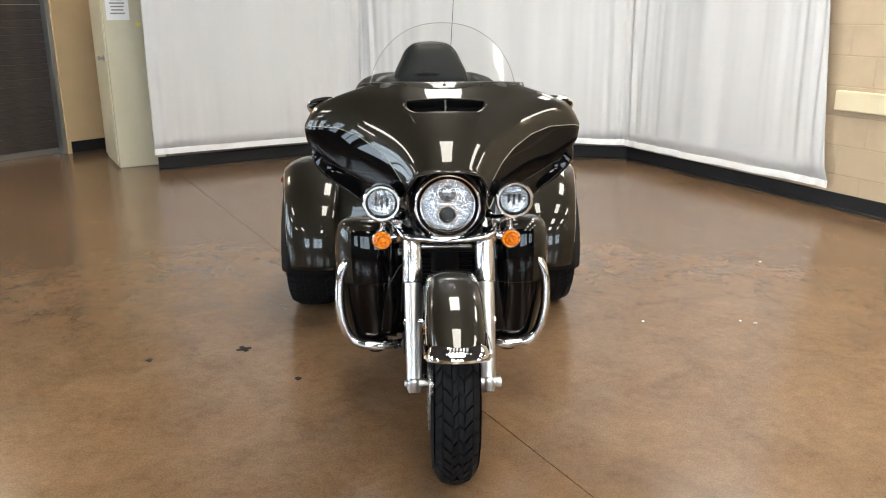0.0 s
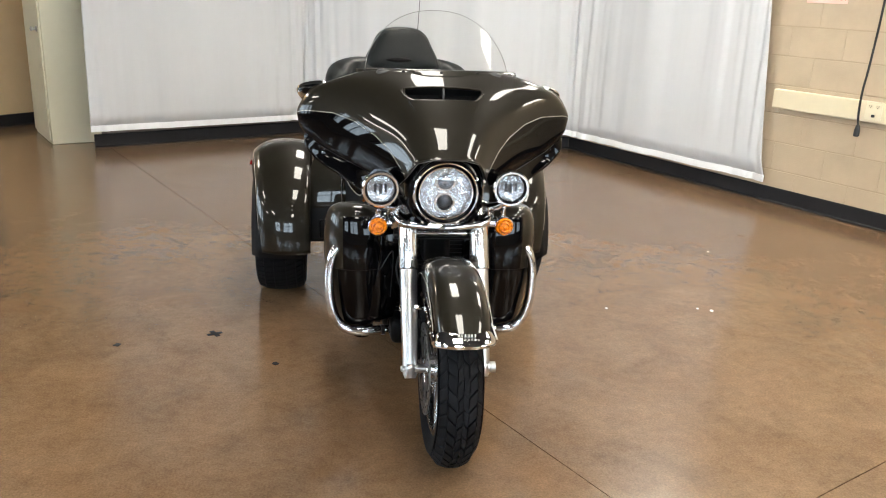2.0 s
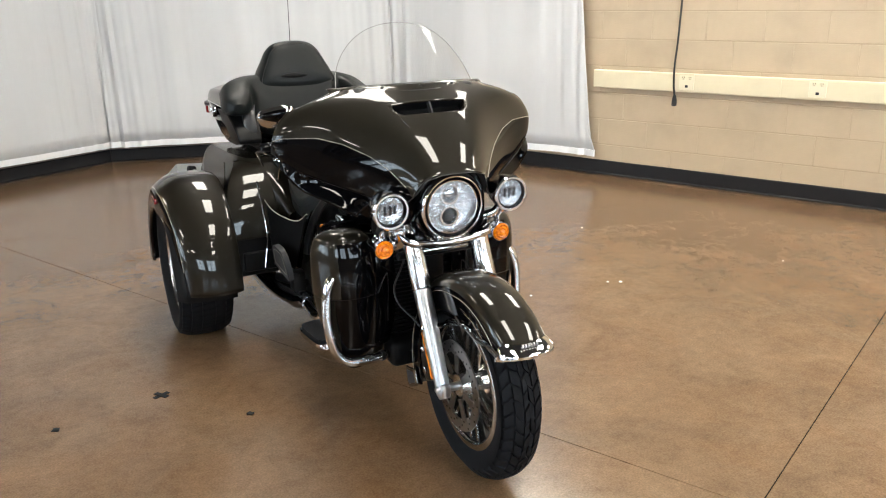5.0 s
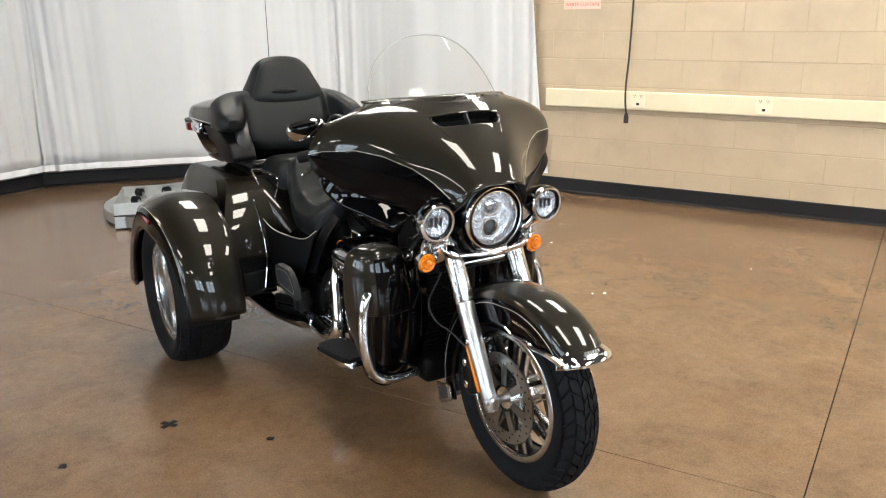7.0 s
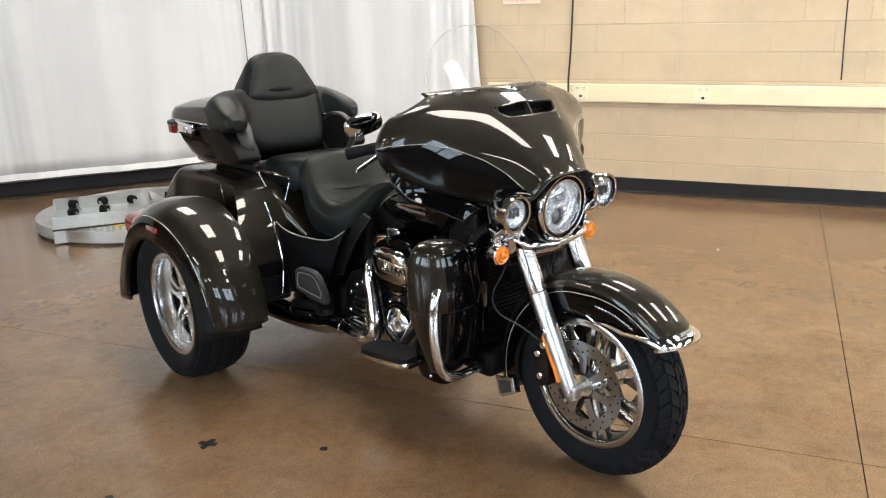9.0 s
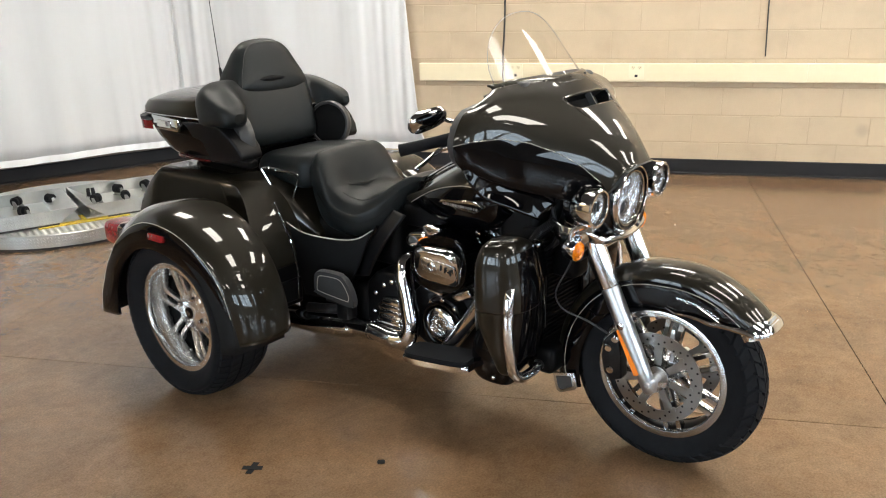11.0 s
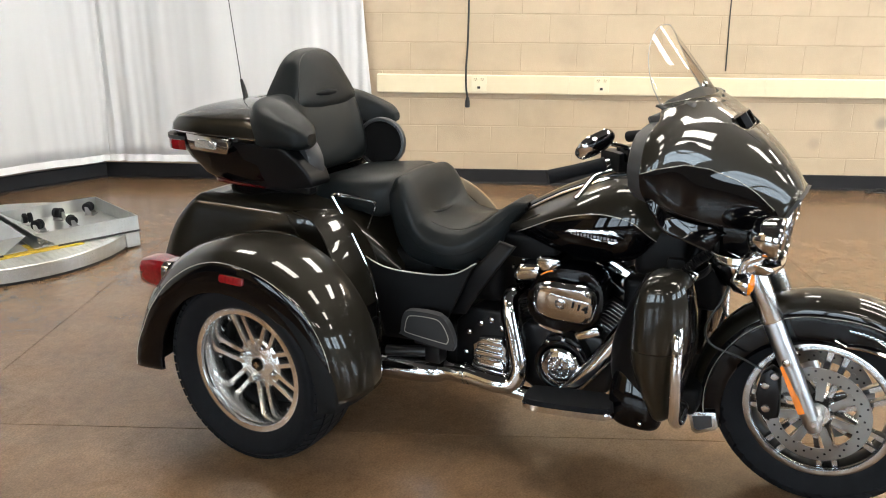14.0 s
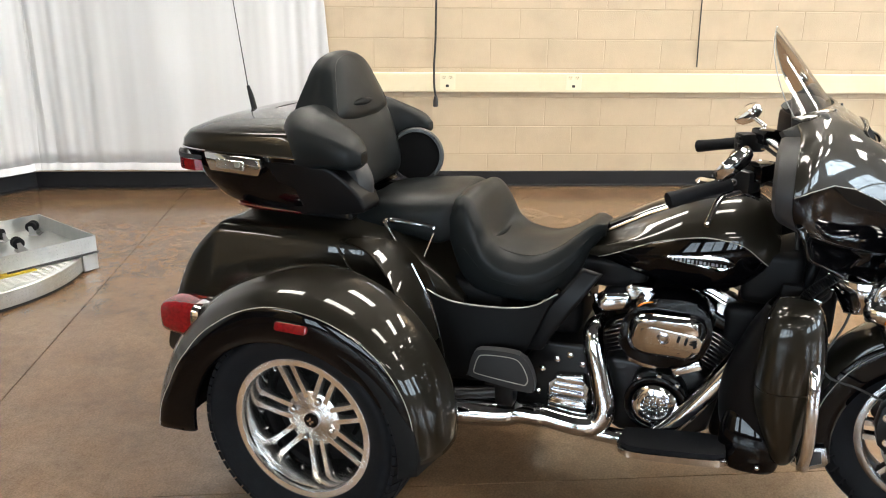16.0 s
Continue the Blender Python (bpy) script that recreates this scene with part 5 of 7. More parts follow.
# ---------------------------------------------------------------- tank
def tank():
    ky = (-1.19, -1.15, -1.08, -0.97, -0.82, -0.70, -0.64)
    TOP = profile(ky, (0.900, 0.950, 0.975, 0.955, 0.885, 0.815, 0.775))
    WID = profile(ky, (0.115, 0.152, 0.180, 0.190, 0.165, 0.115, 0.085))
    BOT = profile(ky, (0.800, 0.755, 0.715, 0.700, 0.715, 0.742, 0.745))

    def section(y):
        top, w, bot = TOP(y), WID(y), BOT(y)
        half = [(0.0, top), (w * 0.35, top - 0.004), (w * 0.70, top - 0.028), (w * 0.92, top - (top - bot) * 0.30), (w, bot + (top - bot) * 0.44), (w * 0.93, bot + (top - bot) * 0.20), (w * 0.76, bot + 0.012), (w * 0.5, bot)]
        pts = [(-x, z) for x, z in half[:0:-1]] + half
        return [(x, y, z) for x, z in spl(pts, 121)]
    ys = spl([(-1.19,), (-1.15,), (-1.08,), (-0.97,), (-0.82,), (-0.70,), (-0.64,)], 80)[:, 0]
    rings = [section(y) for y in ys]
    arch = profile((-1.19, -1.15, -1.10, -1.04, -0.97, -0.85, -0.70, -0.64), (0.77, 0.815, 0.857, 0.872, 0.870, 0.836, 0.760, 0.735))
    bm = B()
    skin(bm, rings, True, True, pick=lambda i, j: 1 if (rings[i][j][2] + rings[i][min(j + 1, 120)][2]) / 2 < arch(rings[i][j][1]) else 0)
    t = tp("fuel_tank", bm, [PAINT, BLACK], "dark brown fuel tank with black sides")
    for s in (-1, 1):
        bm = B()
        line = []
        for r in rings[2:-1]:
            side = [q for q in r if q[0] * s > 0.01]
            hi, lo = min((q for q in side if q[2] >= arch(q[1])), key=lambda q: q[2], default=None), max((q for q in side if q[2] < arch(q[1])), key=lambda q: q[2], default=None)
            if hi and lo:
                k = (arch(hi[1]) - lo[2]) / (hi[2] - lo[2] + 1e-9)
                line.append(Vector(lo) + (Vector(hi) - Vector(lo)) * k + Vector((s * 0.0010, 0, 0.0006)))
        tube(bm, line, 0.0012, 6)
        part("pinstripe", bm, SILVER, t)
        # badge: plain winged shape with raised bars
        bm = B()
        y0, z0, x = -0.985, 0.818, s * 0.1905
        m = pose(0, 0, 0)
        up = [(y0 + 0.092, z0 - 0.012), (y0 + 0.08, z0 - 0.001), (y0 + 0.03, z0 + 0.003), (y0 - 0.03, z0 + 0.012), (y0 - 0.070, z0 + 0.010), (y0 - 0.098, z0 - 0.008), (y0 - 0.062, z0 + 0.003), (y0 + 0.02, z0 - 0.003)]
        prism(bm, up, x - s * 0.006, x + s * 0.004, "x", 0.002, 1, m)
        lo = [(y0 + 0.088, z0 - 0.014), (y0 - 0.02, z0 - 0.026), (y0 - 0.065, z0 - 0.030), (y0 - 0.098, z0 - 0.010), (y0 - 0.068, z0 - 0.025), (y0 - 0.01, z0 - 0.020)]
        prism(bm, lo, x - s * 0.006, x + s * 0.003, "x", 0.002, 1, m)
        bd = part("badge", bm, CHROME, t, "chrome winged tank badge")
        bm = B()
        for k in range(14):
            box(bm, (x + s * 0.001, y0 + 0.070 - 0.0108 * k, z0 - 0.011 - 0.0004 * k), (0.004, 0.0040 + 0.0022 * ((k * 5) % 3), 0.008), None, 0.001, 1)
        part("raised_bars", bm, STEEL, bd, "", False)
    # console along the top
    bm = B()
    rows = []
    for y in np.linspace(-1.12, -0.66, 12):
        zt = np.interp(y, (-1.15, -1.08, -0.97, -0.82, -0.70, -0.64), (0.968, 0.990, 0.972, 0.903, 0.833, 0.795))
        w = np.interp(y, (-1.12, -0.95, -0.66), (0.050, 0.055, 0.030))
        rows.append([(-w, y, zt - 0.020), (-w * 0.95, y, zt - 0.004), (-w * 0.6, y, zt + 0.004), (0, y, zt + 0.006), (w * 0.6, y, zt + 0.004), (w * 0.95, y, zt - 0.004), (w, y, zt - 0.020)])
    skin(bm, rows)
    c = tp("tank_console", bm, BLACK, "black console with chrome edges", thick=0.004)
    for s in (-1, 1):
        bm = B()
        tube(bm, [Vector(r[0 if s < 0 else 6]) + Vector((s * 0.003, 0, 0.006)) for r in rows], 0.006, 8)
        part("edge_trim", bm, CHROME, c)
    bm = B()
    lathe(bm, [(0, 0.042), (0.008, 0.042), (0.014, 0.036), (0.016, 0.001)], pose(0, -0.98, 0.985, 0, -90, 0), 28)
    part("filler_cap", bm, CHROME, c, "round chrome filler cap")


tank()


# ---------------------------------------------------------------- seat
def seat():
    Y = (-0.235, -0.27, -0.300, -0.325, -0.342, -0.354, -0.372, -0.42, -0.50, -0.57, -0.630, -0.665, -0.70)
    C = (0.902, 0.918, 0.908, 0.862, 0.808, 0.772, 0.768, 0.764, 0.766, 0.788, 0.826, 0.848, 0.842)
    S = (0.892, 0.908, 0.896, 0.862, 0.830, 0.806, 0.782, 0.756, 0.748, 0.776, 0.822, 0.845, 0.842)
    W = (0.185, 0.198, 0.206, 0.211, 0.214, 0.216, 0.218, 0.220, 0.214, 0.190, 0.148, 0.105, 0.060)
    Bm = (0.770, 0.690, 0.650, 0.632, 0.625, 0.622, 0.618, 0.612, 0.610, 0.626, 0.684, 0.765, 0.815)
    FC, FS, FW, FB = (profile(Y, v) for v in (C, S, W, Bm))
    rings = []
    for y in sorted({*Y, *np.linspace(Y[0], Y[-1], 70)}, reverse=True):
        c, sh, w, b_ = FC(y), FS(y), FW(y), FB(y)
        half = [(0, c), (w * 0.30, c + (sh - c) * 0.25), (w * 0.58, sh - (sh - c) * 0.2), (w * 0.80, sh - 0.004), (w * 0.95, sh - 0.035), (w, sh - (sh - b_) * 0.38), (w * 0.985, b_ + (sh - b_) * 0.30), (w * 0.93, b_ + 0.008), (w * 0.80, b_)]
        pts = [(-x, z) for x, z in half[:0:-1]] + half
        rings.append([(x, y, z) for x, z in spl(pts, 61)])
    bm = B()
    skin(bm, rings, True, True)
    s_ = tp("rider_seat", bm, LEATHER, "black vinyl bucket seat with stitched seams")
    for frac, a0, a1 in ((9, 10, -8), (51, 10, -8), (20, 30, -8), (40, 30, -8)):
        bm = B()
        tube(bm, [Vector(r[frac]) + Vector((math.copysign(0.0006, r[frac][0]), 0, 0.0004)) for r in rings[a0:a1]], 0.0009, 6)
        part("seam", bm, VENTDARK, s_)
    bm = B()
    # Dark strip sunk in the bucket's fold to stand for its shade.
    pts = []
    for x in np.linspace(-0.10, 0.06, 15):
        y = -0.366
        k = int(np.argmin([abs(r[0][1] - y) for r in rings]))
        z = np.interp(x, [p[0] for p in rings[k][12:49]], [p[2] for p in rings[k][12:49]])
        pts.append((x, y, z + 0.001))
    tube(bm, [Vector(p) - Vector((0, 0, 0.002)) for p in pts], [0.0005, 0.006, 0.0085, 0.006, 0.0005], 10)
    part("crease_shade", bm, VENTDARK, s_)
    # passenger seat
    rings = []
    for y, tz, w, b_ in ((0.10, 0.850, 0.165, 0.80), (0.06, 0.872, 0.185, 0.79), (-0.03, 0.886, 0.205, 0.78), (-0.12, 0.896, 0.212, 0.77), (-0.20, 0.904, 0.208, 0.76), (-0.24, 0.900, 0.19, 0.77), (-0.255, 0.87, 0.17, 0.78)):
        half = [(0, tz), (w * 0.5, tz + 0.002), (w * 0.82, tz - 0.006), (w * 0.97, tz - 0.035), (w, tz - 0.07), (w * 0.97, b_ + 0.01), (w * 0.85, b_)]
        pts = [(-x, z) for x, z in half[:0:-1]] + half
        rings.append([(x, y, z) for x, z in spl(pts, 41)])
    bm = B()
    skin(bm, [[Vector(p) for p in r] for r in net(rings, 41, 30)], True, True)
    tp("passenger_seat", bm, LEATHER, "black vinyl passenger seat")


seat()


# ---------------------------------------------------------------- backrest and trunk
def backrest():
    def slab(outline, y_of, depth, bulge, nm, label, thin=0.0):
        """A padded cushion: an outline in x, z with a soft rounded rim, its face at y_of(x, z)."""
        n = len(outline)
        cx, cz = sum(p[0] for p in outline) / n, sum(p[1] for p in outline) / n
        rings = []
        back = lambda z: 1.0 - thin * min(1, max(0, (z - z_lo) / (z_hi - z_lo)))
        z_lo, z_hi = min(p[1] for p in outline), max(p[1] for p in outline)
        for k, d in ((0.02, -bulge), (0.35, -bulge * 0.97), (0.65, -bulge * 0.85), (0.85, -bulge * 0.6), (0.96, -bulge * 0.2), (1.0, depth * 0.3), (0.98, depth * 0.7), (0.90, depth), (0.05, depth)):
            rings.append([(cx + (x - cx) * k, y_of(cx + (x - cx) * k, cz + (z - cz) * k) + (d if d < 0 else d * back(cz + (z - cz) * k)), cz + (z - cz) * k) for x, z in outline])
        bm = B()
        skin(bm, rings, True, True)
        ob = tp(nm, bm, LEATHER, label)
        bm = B()
        ring = [Vector(a) + (Vector(b) - Vector(a)) * 0.4 + Vector((0, -0.002, 0)) for a, b in zip(rings[3], rings[4])]
        tube(bm, ring[-24:] + ring[:26], 0.0014, 6)
        part("seam", bm, BLACKRUB, ob)
        return ob

    def sym(pts, n=64):
        p = pts + [(-x, z) for x, z in pts[::-1]]
        q = spl(p + [p[0]], n + 1)
        return [tuple(v) for v in q[:-1]]
    lean = lambda x, z: 0.112 + 0.32 * (z - 0.93)
    slab(sym([(0.0, 1.318), (0.048, 1.315), (0.094, 1.303), (0.130, 1.272), (0.156, 1.222), (0.186, 1.160), (0.190, 1.115), (0.10, 1.095), (0.0, 1.090)]), lean, 0.17, 0.034, "upper_cushion", "black vinyl backrest top cushion", 0.78).location = (-0.002, -0.020, 0)
    # one padded horseshoe: the back and the two wings that wrap forward
    half = [((0.0, 0.058), (0.0, 0.20), 0.880, 1.160, 1.0), ((0.10, 0.060), (0.10, 0.20), 0.882, 1.160, 1.0), ((0.165, 0.062), (0.185, 0.21), 0.890, 1.164, 0.95), ((0.212, 0.060), (0.280, 0.235), 0.920, 1.160, 0.7),
            ((0.241, 0.040), (0.360, 0.185), 0.965, 1.142, 0.35), ((0.257, 0.014), (0.381, 0.090), 0.998, 1.113, 0.1), ((0.274, -0.006), (0.378, 0.014), 1.003, 1.087, 0.0), ((0.298, -0.024), (0.348, -0.026), 1.020, 1.060, 0.0)]
    st = [((-i[0], i[1]), (-o[0], o[1]), lo, hi, k) for i, o, lo, hi, k in half[:0:-1]] + half
    st = [(i, o, lo, hi, k) if i[0] <= 0.2 else ((i[0] * 0.97, i[1] + 0.05), (o[0] * 0.94, o[1] + 0.05), lo, hi - 0.006, k) for i, o, lo, hi, k in st]
    rings = []
    for i, o, lo, hi, k in st:
        ring = []
        for a in np.linspace(0, 2 * math.pi, 40, endpoint=False):
            ca, sa = math.copysign(abs(math.cos(a)) ** 0.74, math.cos(a)), math.copysign(abs(math.sin(a)) ** 0.66, math.sin(a))
            f, z = (ca + 1) / 2, (lo + hi) / 2 + (hi - lo) / 2 * sa
            ring.append((i[0] + (o[0] - i[0]) * f, i[1] + (o[1] - i[1]) * f + k * 0.30 * (z - 0.90), z))
        rings.append(ring)
    gr = net(rings + [], 40, 90)
    bm = B()
    skin(bm, [[Vector(p) for p in r] for r in gr], True, True)
    low = tp("backrest_cushion", bm, LEATHER, "black vinyl backrest with side bolsters")
    low.location.x = -0.008
    # Dark strip puts the fold's shade below the top cushion.
    bm = B()
    tube(bm, [(x - 0.012, 0.134 + 0.9 * x * x, 1.160 - 0.4 * x * x) for x in np.linspace(-0.085, 0.085, 21)], [0.001, 0.009, 0.013, 0.009, 0.001], 12)
    part("crease_shade", bm, VENTDARK, low)
    for s in (-1, 1):
        # speaker pod
        q = Vector((0.198 if s > 0 else -0.240, 0.040 if s > 0 else 0.072, 0.944))
        nrm = Vector((-s * 0.95, -0.28, 0.06)).normalized()
        m = Matrix.Translation(q) @ nrm.to_track_quat("X", "Z").to_matrix().to_4x4()
        bm = B()
        lathe(bm, [(-0.06, 0.055), (-0.05, 0.086), (-0.02, 0.100), (0.0, 0.100), (0.006, 0.096), (0.006, 0.087), (0.0, 0.085)], m, 48, True)
        sp = tp("speaker", bm, SPKRIM, "round speaker pod beside the backrest")
        bm = B()
        lathe(bm, [(0.0005, 0.0865), (0.004, 0.06), (0.006, 0.03), (0.0065, 0.0005)], m, 40, False)
        part("grille", bm, MESHBLACK, sp, "black cloth grille")
        bm = B()
        for k in range(4):
            a = math.pi / 4 + k * math.pi / 2
            lathe(bm, [(0.004, 0.0035), (0.0075, 0.0035), (0.008, 0.0005)], m @ Matrix.Translation((0, 0.0925 * math.cos(a), 0.0925 * math.sin(a))), 10)
        part("screws", bm, SATIN, sp, "", False)


backrest()


def trunk():
    def hoop(z, grow, rear, front=0.10):
        """Plan outline of the trunk at a height: half width and rear end vary."""
        w = grow
        half = [(0.0, rear), (w * 0.55, rear - 0.004), (w * 0.86, rear - 0.04), (w * 0.985, rear - 0.13), (w, rear - 0.30), (w * 0.985, front + 0.02), (w * 0.96, front)]
        side = [tuple(p) for p in spl(half, 32)]
        return [(x, y, z) for x, y in side + [(-x, y) for x, y in side[::-1]]]
    # lower box
    bm = B()
    rings = [hoop(0.845, 0.30, 0.46, 0.14), hoop(0.852, 0.332, 0.50, 0.13), hoop(0.875, 0.347, 0.545, 0.12), hoop(0.93, 0.359, 0.605, 0.12), hoop(0.985, 0.367, 0.645, 0.12), hoop(1.025, 0.370, 0.668, 0.12)]
    skin(bm, rings, True, True)
    t = tp("trunk", bm, BLACK, "gloss black tour trunk with a brown lid", angle=50)
    bm = B()
    brow = lambda y: 1.074 + 0.030 * max(0.0, 1 - y / 0.62)
    rings = [[Vector(p) for p in r] for r in (hoop(1.023, 0.371, 0.672, 0.13), hoop(1.030, 0.3735, 0.676, 0.13), hoop(1.050, 0.372, 0.672, 0.14))]
    for grow, rear, dz in ((0.365, 0.660, -0.008), (0.362, 0.656, -0.002), (0.357, 0.650, 0.002), (0.348, 0.640, 0.006)):
        rings.append([Vector((p[0], p[1], brow(p[1]) + dz)) for p in hoop(0, grow, rear, 0.22)])
    top = rings[-1]
    for k, dz in ((0.93, 0.014), (0.80, 0.026), (0.6, 0.036), (0.3, 0.042), (0.03, 0.043)):
        rings.append([Vector((p.x * k, 0.40 + (p.y - 0.40) * k, brow(0.40 + (p.y - 0.40) * k) + dz)) for p in top])
    skin(bm, rings, True, True)
    l = part("lid", bm, PAINT, t, "dark brown trunk lid", angle=45)
    bm = B()
    tube(bm, [(x, 0.44 - 0.25 * x * x, brow(0.44 - 0.25 * x * x) + 0.043 - 0.28 * x * x) for x in np.linspace(-0.26, 0.26, 21)], 0.0022, 6)
    part("lid_seam", bm, BLACKRUB, l)
    bm = B()
    hp = hoop(1.026, 0.3735, 0.676, 0.13)
    tube(bm, hp[7:57], 0.0035, 6)
    part("rim_trim", bm, CHROME, t, "thin bright line round the rim")
    for s in (-1, 1):
        # latch
        bm = B()
        m = Matrix.Translation((s * 0.374, 0.405, 1.000)) @ Matrix.Rotation(radians(s * 5), 4, "Z")
        prism(bm, [(-0.105, 0.018), (0.108, 0.024), (0.104, 0.0), (0.088, -0.034), (-0.100, -0.034), (-0.114, -0.006)], -0.010 if s > 0 else -0.012, 0.012 if s > 0 else 0.010, "x", 0.005, 2, m)
        la = part("latch", bm, CHROME, t, "chrome trunk latch with a key lock")
        bm = B()
        prism(bm, rounded(0.005, -0.008, 0.108, 0.030, 0.004, 2), s * 0.010, s * 0.016, "x", 0.002, 1, m)
        part("latch_handle", bm, POLISHED, la)
        bm = B()
        lathe(bm, [(s * 0.014, 0.010), (s * 0.019, 0.010), (s * 0.0195, 0.007), (s * 0.018, 0.0005)], m @ Matrix.Translation((0, -0.026, -0.004)), 16)
        part("lock", bm, STEEL, la)
        # wrap-around rear lamp
        bm = B()
        pts = [(s * 0.30, 0.655), (s * 0.345, 0.625), (s * 0.372, 0.585), (s * 0.376, 0.545)]
        sp = spl([(x, y) for x, y in pts], 14)
        skin(bm, [[(x - s * 0.012, y - 0.01, 0.992), (x + s * 0.006, y + 0.004, 0.996), (x + s * 0.004, y + 0.004, 0.960), (x - s * 0.016, y - 0.012, 0.956)] for x, y in sp], True, True)
        part("rear_lamp", bm, RED, t, "red wrap-around lamp")
        bm = B()
        skin(bm, [[(x - s * 0.014, y - 0.01, 1.006), (x + s * 0.0075, y + 0.005, 1.012), (x + s * 0.0075, y + 0.005, 0.998), (x - s * 0.014, y - 0.01, 0.994)] for x, y in sp], True, True)
        part("lamp_hood", bm, PLASTIC, t)
        bm = B()
        tube(bm, [(s * 0.29, 0.45, 0.852), (s * 0.322, 0.40, 0.850), (s * 0.324, 0.20, 0.850)], 0.008, 8, 14)
        part("light_strip", bm, DIMRED, t, "red light strip under the trunk")
        # forward arm below the bolster
        bm = B()
        q = 0.045 if s > 0 else 0.0
        prism(bm, [(0.34, 1.012), (0.20, 1.010), (0.085 + q, 1.010), (0.060 + q, 1.000), (0.012 + q, 0.962), (-0.020 + q, 0.925), (-0.034 + q, 0.890), (-0.026 + q, 0.874), (0.05 + q, 0.862), (0.20, 0.856), (0.34, 0.856)], s * 0.240, s * 0.369, "x", 0.012, 3)
        for v in bm.verts:
            if abs(v.co.x) > 0.32:
                v.co.x -= s * (0.18 * (1.0 - v.co.z) + 0.03 * max(0.0, 0.12 - v.co.y) - 0.004)
                v.co.x -= s * 0.06 * max(0.0, v.co.y - 0.22)
        part("side_arm", bm, TRIMBLACK, t, "black forward side arm")
    for s in (-1, 1):
        bm = B()
        box(bm, (s * 0.20, 0.26, 0.825), (0.05, 0.36, 0.035), None, 0.008, 1)
        tp("rack_bar", bm, SATIN, "black trunk rack bar")
        bm = B()
        tube(bm, [(s * 0.12, 0.50, 0.82), (s * 0.20, 0.46, 0.835), (s * 0.26, 0.36, 0.84)], 0.012, 8, 10)
        tp("rack_tube", bm, SATIN)
    bm = B()
    tube(bm, [(0.115, 0.655, 1.085), (0.118, 0.668, 1.13), (0.122, 0.682, 1.165)], [0.011, 0.010, 0.006], 12, 8)
    a = tp("antenna", bm, SATIN, "thin black whip antenna")
    bm = B()
    tube(bm, [(0.122, 0.682, 1.16), (0.145, 0.745, 1.50), (0.165, 0.80, 1.85)], [0.0022, 0.0018, 0.0012], 6, 12)
    part("whip", bm, SATIN, a)


trunk()


